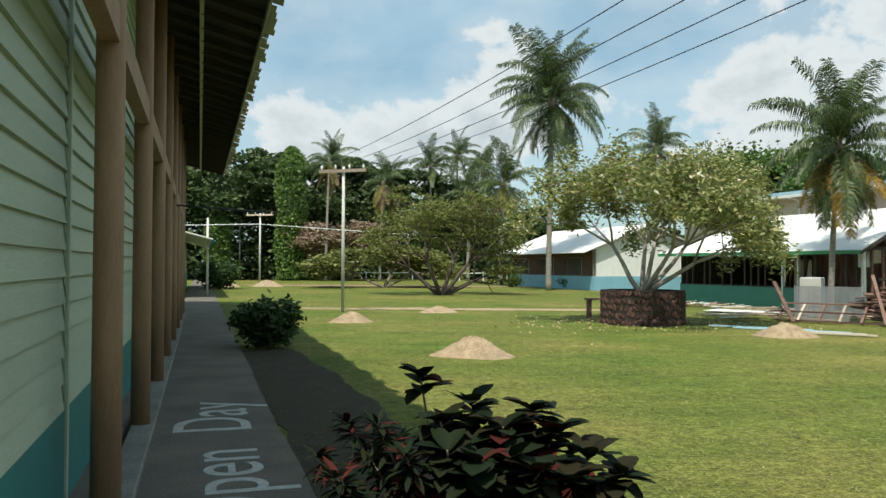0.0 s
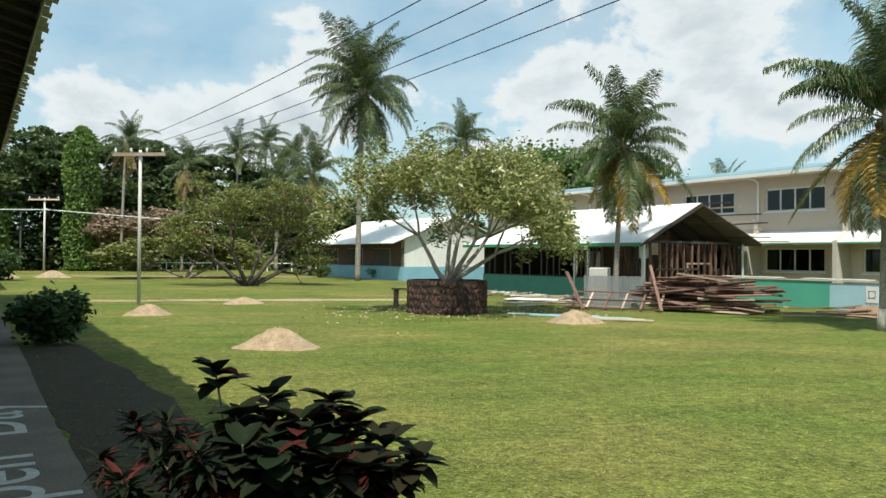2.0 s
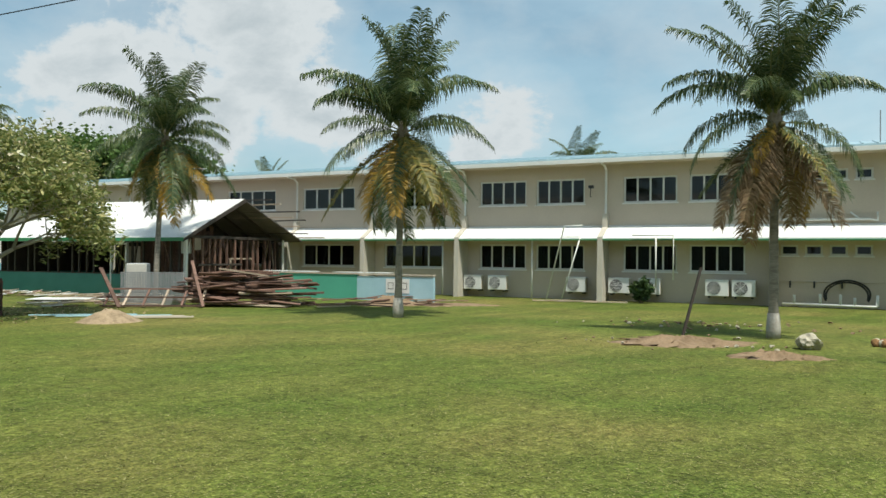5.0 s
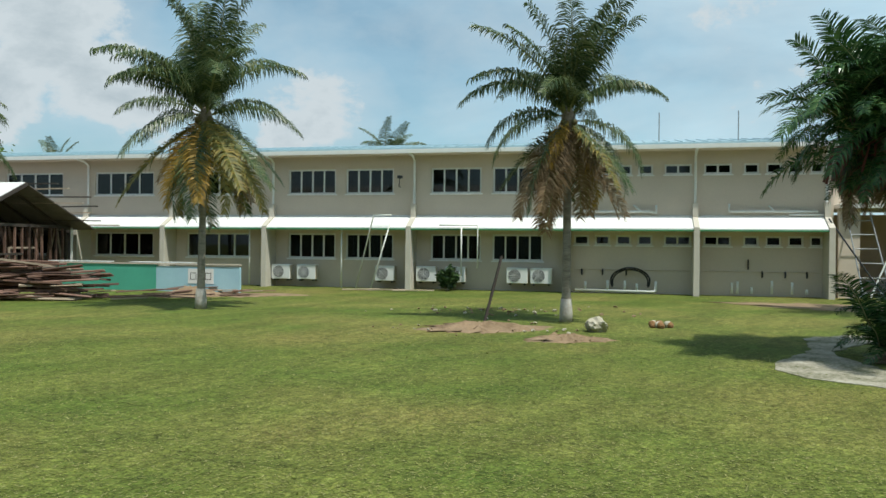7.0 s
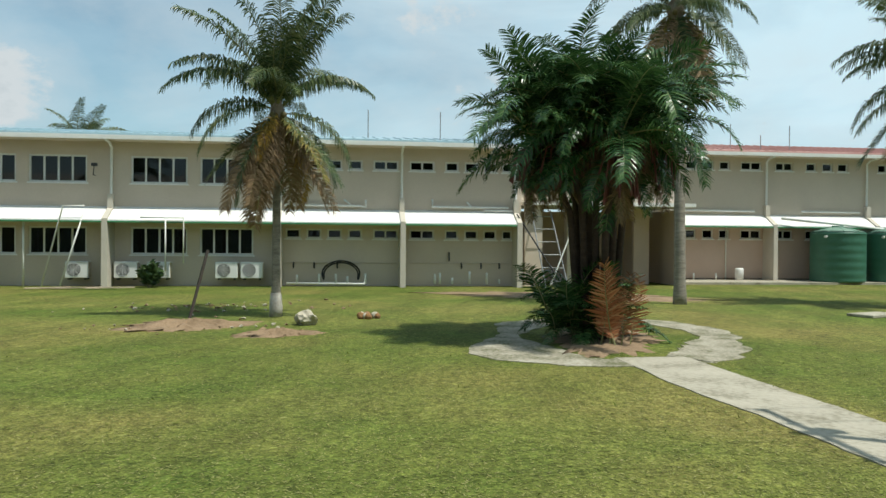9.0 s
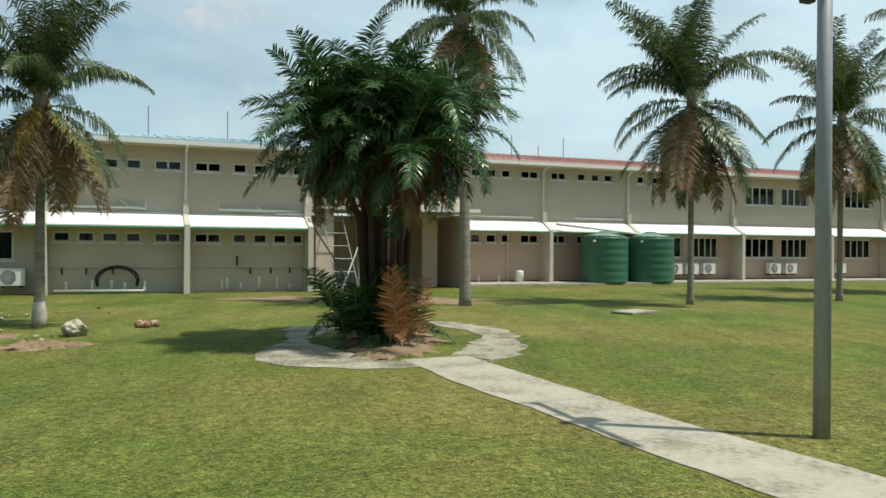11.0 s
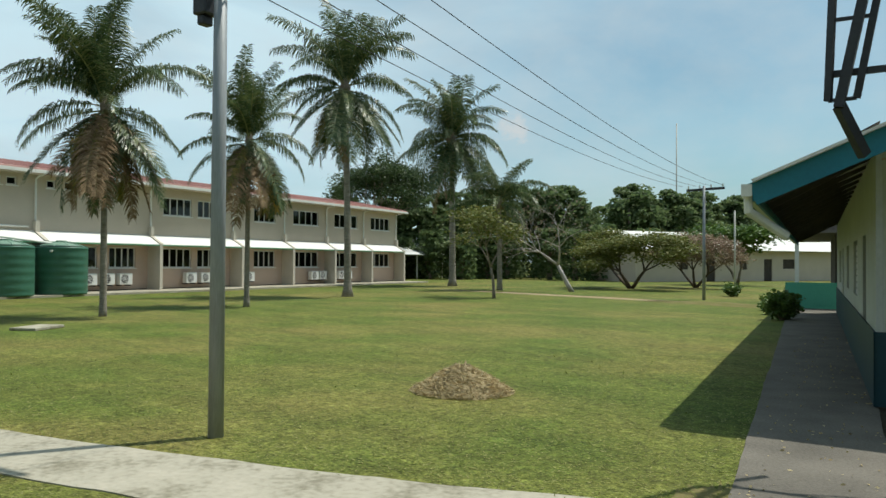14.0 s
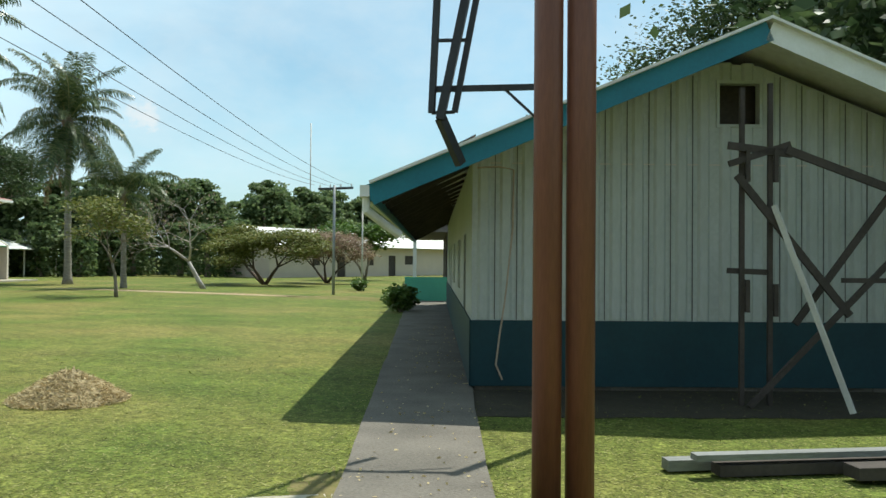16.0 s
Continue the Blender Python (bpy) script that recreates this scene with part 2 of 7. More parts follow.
M_WALL = mat("cream_render", (0.60, 0.515, 0.42), (0.53, 0.455, 0.37), 0.85, 0.7, fine=22, bump=0.08)
M_WALLP = mat("pinkish_render", (0.57, 0.43, 0.345), (0.50, 0.38, 0.305), 0.85, 0.8, fine=22, bump=0.08)
M_COL = mat("pale_column_paint", (0.58, 0.53, 0.45), (0.50, 0.46, 0.38), 0.8, 1.5, fine=25, bump=0.06)
M_WHITE = mat("white_paint", (0.80, 0.80, 0.77), (0.72, 0.72, 0.68), 0.5, 3, fine=30, bump=0.05)
M_FRAME = mat("white_aluminium", (0.72, 0.72, 0.70), (0.62, 0.62, 0.60), 0.4, 4, fine=30, bump=0.03)
M_AWN = mat("white_sheet_metal", (0.84, 0.83, 0.80), (0.74, 0.73, 0.69), 0.45, 0.9, fine=12, bump=0.04)
M_GREENTRIM = mat("green_trim_paint", (0.06, 0.28, 0.12), (0.045, 0.2, 0.09), 0.5, 3, fine=30, bump=0.05)
M_ROOFB = mat("blue_grey_roof", (0.34, 0.47, 0.52), (0.26, 0.38, 0.43), 0.4, 1, fine=15, bump=0.05)
M_ROOFR = mat("faded_red_roof", (0.56, 0.32, 0.28), (0.45, 0.25, 0.215), 0.55, 1, fine=15, bump=0.05)
M_ROOFW = mat("white_iron_roof", (0.80, 0.79, 0.76), (0.62, 0.60, 0.55), 0.5, 0.5, fine=9, bump=0.06)
M_ROOFD = mat("old_roof_sheet", (0.20, 0.18, 0.16), (0.11, 0.095, 0.085), 0.7, 2, fine=20)
M_GLASS = glass_mat("tinted_glass", (0.16, 0.19, 0.20))
M_INT = mat("dim_interior", (0.30, 0.28, 0.25), (0.22, 0.2, 0.18), 0.9, 1)
M_TEAL = mat("teal_paint", (0.075, 0.26, 0.215), (0.055, 0.205, 0.17), 0.6, 1.2, fine=18, bump=0.08)
M_TEALB = mat("sea_green_panel", (0.10, 0.42, 0.30), (0.085, 0.35, 0.255), 0.6, 1.2, fine=18, bump=0.06)
M_PALEBLUE = mat("pale_blue_panel", (0.42, 0.63, 0.70), (0.34, 0.54, 0.62), 0.6, 1.5, fine=18, bump=0.06)
M_SKYBLUE = mat("light_blue_paint", (0.24, 0.47, 0.58), (0.20, 0.40, 0.50), 0.6, 1.2, fine=18, bump=0.06)
M_BLUEBASE = mat("deep_blue_paint", (0.006, 0.046, 0.058), (0.004, 0.033, 0.043), 0.55, 1.2, fine=18, bump=0.06)
M_FASCIA = mat("blue_fascia_paint", (0.022, 0.19, 0.26), (0.018, 0.15, 0.21), 0.5, 2, fine=22, bump=0.06)
M_RIBWALL = mat("white_ribbed_cladding", (0.49, 0.515, 0.475), (0.39, 0.41, 0.37), 0.6, 1.4, fine=16, bump=0.05)
M_BOARD = mat("pale_green_board_paint", (0.43, 0.49, 0.37), (0.35, 0.41, 0.30), 0.6, 1.8, fine=20, bump=0.15, per_piece=0.06, stretch=(0.4, 3, 3))
M_TEALB1 = mat("teal_base_board", (0.035, 0.20, 0.185), (0.026, 0.155, 0.145), 0.55, 1.2, fine=18, bump=0.08)
M_POST = mat("ochre_post_paint", (0.34, 0.205, 0.115), (0.23, 0.14, 0.08), 0.65, 3, fine=22, stretch=(3, 3, 0.6))
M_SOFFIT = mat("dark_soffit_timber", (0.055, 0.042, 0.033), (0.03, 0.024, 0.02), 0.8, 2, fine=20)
M_BATTEN = mat("pale_batten", (0.46, 0.47, 0.38), (0.36, 0.37, 0.3), 0.7, 3, fine=22)
M_SHINGLE = mat("weathered_shingle", (0.46, 0.45, 0.40), (0.28, 0.27, 0.24), 0.85, 3, fine=25, per_piece=0.25)
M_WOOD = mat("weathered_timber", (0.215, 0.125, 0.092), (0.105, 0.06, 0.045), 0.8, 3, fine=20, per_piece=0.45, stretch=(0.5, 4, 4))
M_WOODP = mat("pale_sawn_timber", (0.52, 0.42, 0.32), (0.38, 0.29, 0.21), 0.8, 3, fine=20, per_piece=0.3, stretch=(0.5, 4, 4))
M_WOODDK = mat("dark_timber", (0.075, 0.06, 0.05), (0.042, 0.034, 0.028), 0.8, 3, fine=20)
M_DARKSTEEL = mat("dark_steel", (0.055, 0.058, 0.065), (0.035, 0.036, 0.04), 0.5, 3, metal=0.3, fine=30)
M_GROOVE_SHADE = mat("groove_shade_grey", (0.16, 0.16, 0.14), (0.10, 0.10, 0.09), 0.8, 4, fine=20)
M_GREYSTEEL = mat("weathered_grey_steel", (0.26, 0.27, 0.26), (0.16, 0.165, 0.16), 0.5, 3, metal=0.3, fine=24, stretch=(0.4, 3, 3))
M_RUST = mat("brown_steel_pipe", (0.21, 0.082, 0.05), (0.145, 0.056, 0.036), 0.5, 2, fine=18, stretch=(4, 4, 0.5))
M_POLE = mat("grey_galvanised_pole", (0.33, 0.35, 0.36), (0.23, 0.24, 0.25), 0.55, 2, metal=0.2, fine=18, stretch=(3, 3, 0.4))
M_POLEW = mat("pale_pole", (0.62, 0.60, 0.54), (0.50, 0.48, 0.43), 0.7, 2, fine=18)
M_WIRE = mat("black_cable", (0.02, 0.02, 0.022), (0.015, 0.015, 0.016), 0.6, 2, bump=0)
M_TANK = mat("green_plastic_tank", (0.055, 0.165, 0.11), (0.045, 0.135, 0.09), 0.45, 1.2, fine=14, bump=0.05)
M_TANKTOP = mat("pale_tank_top", (0.20, 0.31, 0.24), (0.15, 0.25, 0.19), 0.5, 1.5, fine=14, bump=0.05)
M_PLASTIC = mat("white_plastic", (0.76, 0.76, 0.74), (0.66, 0.66, 0.63), 0.4, 2, fine=20, bump=0.02)
M_GRILLE = mat("dark_grille", (0.10, 0.10, 0.105), (0.07, 0.07, 0.075), 0.5, 4)
M_PVC = mat("white_pvc", (0.78, 0.78, 0.74), (0.66, 0.66, 0.60), 0.45, 3, fine=20, bump=0.02)
M_STONE = mat("pale_stone", (0.50, 0.46, 0.36), (0.32, 0.28, 0.2), 0.9, 3, fine=15, bump=0.6)
M_PLANTER = mat("red_brown_stone", (0.125, 0.06, 0.046), (0.065, 0.034, 0.028), 0.8, 4, fine=18, bump=0.4, per_piece=0.4)
M_MORTAR = mat("dark_mortar", (0.05, 0.035, 0.028), (0.03, 0.022, 0.018), 0.9, 5)
M_TRUNK = mat("palm_trunk", (0.34, 0.31, 0.26), (0.17, 0.148, 0.12), 0.9, 3, fine=14, stretch=(1, 1, 5), bump=0.6)
M_TRUNKW = mat("whitewashed_trunk", (0.44, 0.42, 0.37), (0.27, 0.245, 0.20), 0.9, 6, fine=20, bump=0.5)
M_BARK = mat("grey_bark", (0.30, 0.25, 0.19), (0.16, 0.125, 0.09), 0.9, 5, fine=25, bump=0.6)
M_BARKD = mat("dark_bark", (0.13, 0.10, 0.075), (0.07, 0.052, 0.04), 0.9, 5, fine=25, bump=0.6)
M_BARKL = mat("lilac_grey_bark", (0.50, 0.45, 0.43), (0.34, 0.30, 0.28), 0.9, 5, fine=25, bump=0.4)
M_BARKP = mat("pale_bark", (0.44, 0.40, 0.34), (0.28, 0.25, 0.205), 0.9, 5, fine=25, bump=0.5)
M_FROND = leaf_mat("frond_green", (0.038, 0.072, 0.028), (0.078, 0.118, 0.042), (0.20, 0.22, 0.09), 0.36, 0.25)
M_FRONDY = leaf_mat("frond_yellowing", (0.24, 0.17, 0.03), (0.42, 0.24, 0.035), (0.52, 0.33, 0.06), 0.55, 0.3)
M_FRONDT = leaf_mat("frond_turning", (0.10, 0.12, 0.03), (0.19, 0.175, 0.04), (0.36, 0.25, 0.05), 0.5, 0.3)
M_FRONDD = leaf_mat("frond_dead", (0.16, 0.105, 0.055), (0.25, 0.165, 0.085), (0.33, 0.23, 0.13), 0.7, 0.2)
M_FRONDO = leaf_mat("frond_orange_brown", (0.26, 0.095, 0.04), (0.42, 0.17, 0.065), (0.52, 0.30, 0.14), 0.65, 0.2)
M_STRAW = leaf_mat("straw", (0.42, 0.33, 0.17), (0.54, 0.44, 0.25), (0.34, 0.26, 0.13), 0.8, 0.2)
M_FRONDK = leaf_mat("frond_dark_green", (0.022, 0.058, 0.018), (0.045, 0.105, 0.032), (0.11, 0.19, 0.06), 0.26, 0.16)
M_STEM = mat("dark_palm_stem", (0.075, 0.05, 0.038), (0.04, 0.026, 0.02), 0.85, 3, fine=14, stretch=(1, 1, 4), bump=0.5)
M_FRUIT = mat("reddish_fruit_stalk", (0.16, 0.045, 0.03), (0.09, 0.028, 0.02), 0.7, 6, bump=0)
M_HUSK = mat("coconut_husk", (0.30, 0.16, 0.06), (0.16, 0.09, 0.045), 0.9, 9, fine=40, bump=0.5)
M_NUT = mat("green_brown_coconut", (0.16, 0.15, 0.05), (0.12, 0.08, 0.035), 0.5, 5, bump=0.1)
M_RACHIS = mat("leaf_stalk", (0.24, 0.25, 0.09), (0.17, 0.16, 0.06), 0.6, 4, bump=0)
M_LEAF = leaf_mat("frangipani_leaves", (0.10, 0.145, 0.04), (0.22, 0.25, 0.075), (0.50, 0.45, 0.19), 0.35, 0.35)
M_LEAFY = leaf_mat("olive_leaves", (0.095, 0.12, 0.028), (0.155, 0.175, 0.042), (0.24, 0.225, 0.07), 0.6, 0.3)
M_LEAFR = leaf_mat("reddish_bare_twigs", (0.25, 0.17, 0.125), (0.34, 0.24, 0.175), (0.28, 0.24, 0.14), 0.7, 0.25)
M_LEAFW = leaf_mat("forest_leaves", (0.042, 0.072, 0.028), (0.08, 0.122, 0.043), (0.155, 0.195, 0.075), 0.55, 0.4)
M_VINE = leaf_mat("climbing_vine_leaves", (0.08, 0.15, 0.03), (0.13, 0.215, 0.045), (0.20, 0.27, 0.08), 0.5, 0.35)
# brighter copy of the forest leaves, sunlit haze put into its colour
M_LEAFH = leaf_mat("sunlit_forest_leaves", (0.075, 0.12, 0.045), (0.13, 0.185, 0.07), (0.20, 0.25, 0.11), 0.6, 0.5)
M_LEAFD = leaf_mat("dark_tree_leaves", (0.03, 0.055, 0.02), (0.055, 0.09, 0.03), (0.10, 0.14, 0.05), 0.5, 0.3)
M_LEAFV = leaf_mat("vine_leaves", (0.06, 0.115, 0.022), (0.095, 0.165, 0.035), (0.15, 0.21, 0.055), 0.5, 0.3)
M_LEAFB = leaf_mat("shrub_leaves", (0.03, 0.062, 0.02), (0.048, 0.09, 0.028), (0.08, 0.125, 0.04), 0.4, 0.2)
# croton greens and reds taken near black to carry the eave's shade
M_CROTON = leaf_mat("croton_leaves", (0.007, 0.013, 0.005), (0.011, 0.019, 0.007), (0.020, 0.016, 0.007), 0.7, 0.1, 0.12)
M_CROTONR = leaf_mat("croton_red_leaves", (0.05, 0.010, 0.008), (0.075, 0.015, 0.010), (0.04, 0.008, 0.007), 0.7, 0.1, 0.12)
M_BLOSSOM = leaf_mat("cream_blossom", (0.72, 0.62, 0.42), (0.78, 0.68, 0.5), (0.75, 0.55, 0.42), 0.6, 0.3)


# ---- building helpers ----
def mesh_of(name, verts, faces, material, smooth=False):
    me = bpy.data.meshes.new(name)
    me.from_pydata([tuple(v) for v in verts], [], faces)
    me.materials.append(material)
    if smooth:
        me.polygons.foreach_set("use_smooth", [True] * len(me.polygons))
    me.update()
    return me


def part(name, bm, material, parent=None, label="", at=None, smooth=False):
    """Links a bmesh, or a ready mesh, as one object, under a thing where one is given."""
    if isinstance(bm, bmesh.types.BMesh):
        me = bpy.data.meshes.new(name)
        bmesh.ops.recalc_face_normals(bm, faces=bm.faces)
        bm.to_mesh(me)
        bm.free()
        me.materials.append(material)
        if smooth:
            me.polygons.foreach_set("use_smooth", [True] * len(me.polygons))
    else:
        me = bm
    ob = new(name, me)
    if parent:
        ob.parent = parent
    if at is not None:
        ob.matrix_basis = at
    if label:
        ob["label"] = label
    return ob


def thing(name, label, category, at=None, group="", kind=""):
    ob = new(name)
    if at is not None:
        ob.matrix_basis = at
    return tagged(ob, label, category, group, kind)


def box(bm, x0, x1, y0, y1, z0, z1, m=None, bevel=0.0):
    vs = [bm.verts.new((x, y, z)) for x in (x0, x1) for y in (y0, y1) for z in (z0, z1)]
    fs = [bm.faces.new([vs[i] for i in q]) for q in ((0, 1, 3, 2), (4, 6, 7, 5), (0, 4, 5, 1), (2, 3, 7, 6), (0, 2, 6, 4), (1, 5, 7, 3))]
    if m is not None:
        for v in vs:
            v.co = m @ v.co
    if bevel:
        bmesh.ops.bevel(bm, geom=list({e for f in fs for e in f.edges}), offset=bevel, segments=1, affect="EDGES")
    return bm


def boxes(*rows, bevel=0.0):
    bm = bmesh.new()
    for r in rows:
        box(bm, *r, bevel=bevel)
    return bm


def tube(bm, path, radii, sides=10, caps=True):
    """A tube through the points of path, with a radius at each."""
    path = [Vector(p) for p in path]
    radii = radii if hasattr(radii, "__len__") else [radii] * len(path)
    rings, ref = [], None
    for i, p in enumerate(path):
        d = (path[min(i + 1, len(path) - 1)] - path[max(i - 1, 0)]).normalized()
        if ref is None:
            ref = d.orthogonal().normalized()
        ref = (ref - d * ref.dot(d)).normalized()
        side = d.cross(ref)
        rings.append([bm.verts.new(p + radii[i] * (math.cos(a) * ref + math.sin(a) * side)) for a in (2 * math.pi * k / sides for k in range(sides))])
    for a, b in zip(rings, rings[1:]):
        for k in range(sides):
            bm.faces.new((a[k], a[(k + 1) % sides], b[(k + 1) % sides], b[k]))
    if caps:
        bm.faces.new(rings[0][::-1])
        bm.faces.new(rings[-1])
    return bm


def rod(p, q, r, sides=8, r2=None):
    return tube(bmesh.new(), (p, q), (r, r if r2 is None else r2), sides)


def beam(bm, p, q, w, h, roll=0.0):
    """A squared timber from p to q."""
    p, q = Vector(p), Vector(q)
    m = Matrix.Translation(p) @ (q - p).to_track_quat("X", "Z").to_matrix().to_4x4() @ Matrix.Rotation(roll, 4, "X")
    return box(bm, 0, (q - p).length, -w / 2, w / 2, -h / 2, h / 2, m)


def plank(p, q, w, h, roll=0.0):
    return beam(bmesh.new(), p, q, w, h, roll)


def wall_cells(bm, x0, x1, z0, z1, y0, y1, holes):
    """A wall slab with openings (xa, xb, za, zb) right through it."""
    xs = sorted({x0, x1, *(v for h in holes for v in h[:2])})
    for a, b in zip(xs, xs[1:]):
        mid, z = (a + b) / 2, z0
        for h in sorted((h for h in holes if h[0] < mid < h[1]), key=lambda h: h[2]):
            if h[2] > z:
                box(bm, a, b, y0, y1, z, h[2])
            z = h[3]
        if z < z1:
            box(bm, a, b, y0, y1, z, z1)
    bmesh.ops.remove_doubles(bm, verts=bm.verts, dist=0.0005)
    return bm


def quads(centers, size, rng, aspect=1.6, flat=0.35, lean=None):
    """Loose leaves: a pointed blade of four corners at each centre, turned at random; flat: how level they lie."""
    n = len(centers)
    d = rng.normal(size=(n, 3))
    d[:, 2] *= flat if lean is None else 1
    if lean is not None:
        d = d * 0.6 + lean
    d /= np.linalg.norm(d, axis=1)[:, None] + 1e-9
    s = rng.normal(size=(n, 3))
    s -= d * (s * d).sum(1)[:, None]
    s /= np.linalg.norm(s, axis=1)[:, None] + 1e-9
    if np.isscalar(size):
        size = np.full(n, size)
    size = (size * rng.uniform(0.65, 1.3, n))[:, None]
    a, w = d * size * aspect / 2, s * size / 2
    v = np.stack([centers - a, centers + w, centers + a, centers - w], 1).reshape(-1, 3)
    f = np.arange(4 * n).reshape(-1, 4)
    return v, f


def leaf_mesh(name, v, f, material):
    me = bpy.data.meshes.new(name)
    me.from_pydata(v.tolist(), [], f.tolist())
    me.materials.append(material)
    return me


def clumps(tips, per, spread, rng, squash=0.7):
    """Leaf places gathered round the tips."""
    tips = np.asarray(tips, float)
    c = np.repeat(tips, per, 0)
    o = rng.normal(size=c.shape) * spread
    o[:, 2] *= squash
    return c + o


def mound_mesh(name, rx, ry, h, material, seed, rough=0.12, rings=9, seg=30):
    rng = np.random.default_rng(seed)
    v, f = [(0, 0, h)], []
    ph = rng.uniform(0, 6.28, 6)
    for i in range(1, rings + 1):
        t = i / rings
        for k in range(seg):
            a = 2 * math.pi * k / seg
            r = t * (1 + 0.13 * math.sin(2 * a + ph[0]) + 0.08 * math.sin(3 * a + ph[1]) + 0.04 * math.sin(7 * a + ph[2]))
            z = h * (1 - t ** 1.6) ** 1.35 * (1 + rng.normal() * rough) if i < rings else -0.03
            r *= 1 + rng.normal() * rough * 0.4 * t
            v.append((rx * r * math.cos(a), ry * r * math.sin(a), z))
    for k in range(seg):
        f.append((0, 1 + k, 1 + (k + 1) % seg))
    for i in range(rings - 1):
        for k in range(seg):
            a, b = 1 + i * seg + k, 1 + i * seg + (k + 1) % seg
            f.append((a, a + seg, b + seg, b))
    return mesh_of(name, v, f, material, True)


# ---- ground, walkway, paths ----
def sheet(name, inner, n, material, far):
    """A lawn with slight unevenness near, reaching the horizon."""
    xs = np.concatenate([[-far, -600, -200], np.linspace(-inner, inner, n), [200, 600, far]])
    v = [(x, y, -0.004) for y in xs for x in xs]
    k = len(xs)
    f = [(j * k + i, j * k + i + 1, (j + 1) * k + i + 1, (j + 1) * k + i) for j in range(k - 1) for i in range(k - 1)]
    return mesh_of(name, v, f, material, True)


ground = tagged(new("ground", sheet("ground", 60, 150, M_LAWN, 2500)), "mown lawn, green with straw-coloured worn patches", "lawn", kind="structure")


def ribbon(name, pts, widths, z, thick, material, wob=0.03, seed=0):
    """A slab along a line, with slightly uneven edges."""
    rng = np.random.default_rng(seed)
    P = [Vector((*p, 0)) for p in pts]
    fine, wid = [], []
    for i in range(len(P) - 1):
        steps = max(2, int((P[i + 1] - P[i]).length / 0.2))
        for s in range(steps):
            fine.append(P[i].lerp(P[i + 1], s / steps))
            wid.append(widths[i] + (widths[i + 1] - widths[i]) * s / steps)
    fine.append(P[-1])
    wid.append(widths[-1])
    bm, rows = bmesh.new(), []
    jit = [np.convolve(rng.normal(size=len(fine) + 8), np.ones(9) / 3.0, "valid") * wob + rng.normal(size=len(fine)) * wob * 0.12 for _ in (0, 1)]
    for i, p in enumerate(fine):
        d = (fine[min(i + 1, len(fine) - 1)] - fine[max(i - 1, 0)]).normalized()
        s = Vector((d.y, -d.x, 0))
        a, b = p - s * (wid[i] / 2 + jit[0][i]), p + s * (wid[i] / 2 + jit[1][i])
        rows.append([bm.verts.new((q.x, q.y, zz)) for q, zz in ((a, z - thick), (a, z), (b, z), (b, z - thick))])
    for a, b in zip(rows, rows[1:]):
        for k in range(3):
            bm.faces.new((a[k], a[k + 1], b[k + 1], b[k]))
    for r in (rows[0], rows[-1]):
        bm.faces.new(r)
    return bm


WALK_A = [(1.09, -2.46), (-0.15, 1.0), (-1.85, 6.0), (-3.3, 10.2), (-13.5, 40.5), (-30.0, 90.0)]
walkway = part("walkway", ribbon("walkway", WALK_A, [1.25, 1.3, 1.36, 1.40, 1.5, 1.5], 0.03, 0.15, M_WALK, 0.008, 1), M_WALK)
tagged(walkway, "dark concrete walkway along the weatherboard building", "walkway", kind="structure")
WALK_B = [(1.09, -2.46), (2.4, -6.0), (3.51, -8.77), (12.13, -30.93), (19.76, -50.61)]
walkway_b = part("walkway", ribbon("walkway", WALK_B, [1.25, 1.18, 1.25, 2.3, 2.4], 0.034, 0.15, M_WALK, 0.008, 2), M_WALK)
tagged(walkway_b, "grey concrete walkway leading past the ribbed metal building", "walkway", kind="structure")
# soil strip widened across the ground that the eave shades
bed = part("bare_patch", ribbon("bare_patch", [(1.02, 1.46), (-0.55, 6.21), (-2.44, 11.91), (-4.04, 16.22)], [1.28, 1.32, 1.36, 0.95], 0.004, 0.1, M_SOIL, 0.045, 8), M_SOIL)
tagged(bed, "bare earth strip beside the walkway, darkened for shade", "bare ground", kind="structure")
# soil run out to the roof's shadow edge, painting that shade too
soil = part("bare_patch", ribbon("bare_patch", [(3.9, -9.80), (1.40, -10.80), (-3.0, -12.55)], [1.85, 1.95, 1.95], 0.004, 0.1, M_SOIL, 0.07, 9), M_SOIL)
tagged(soil, "bare earth at the gable wall's foot, darkened for shade", "bare ground", kind="structure")
path = part("path", ribbon("path", [(2.40, -5.37), (5.16, -3.89), (7.58, -2.82), (10.35, -1.74), (12.9, -0.80)], [1.2, 1.15, 1.12, 1.12, 1.12], 0.008, 0.12, M_PATH, 0.028, 3), M_PATH)
tagged(path, "worn pale concrete garden path across the lawn", "path", kind="structure")
RING = [(15.6 + 3.4 * math.cos(a), -0.2 + 1.95 * math.sin(a)) for a in np.linspace(math.pi * 1.2, math.pi * 1.2 + 6.33, 30)]
ring_path = part("path", ribbon("path", RING, [0.85 + 0.25 * math.sin(0.9 * k) for k in range(30)], 0.006, 0.10, M_RING, 0.16, 4), M_RING)
tagged(ring_path, "pale concrete path curving round the palm clump", "path", kind="structure")


def patch(label, x, y, rx, ry, rot, material, seed, z=0.012, name="bare_patch"):
    """A worn patch of bare ground: a low lens with a ragged outline."""
    ob = new(name, mound_mesh(name, rx, ry, z + 0.02, material, seed, 0.45, 6, 60))
    ob.matrix_basis = pose(x, y, 0.0, 0, 0, rot)
    return tagged(ob, label, "bare ground", kind="structure")


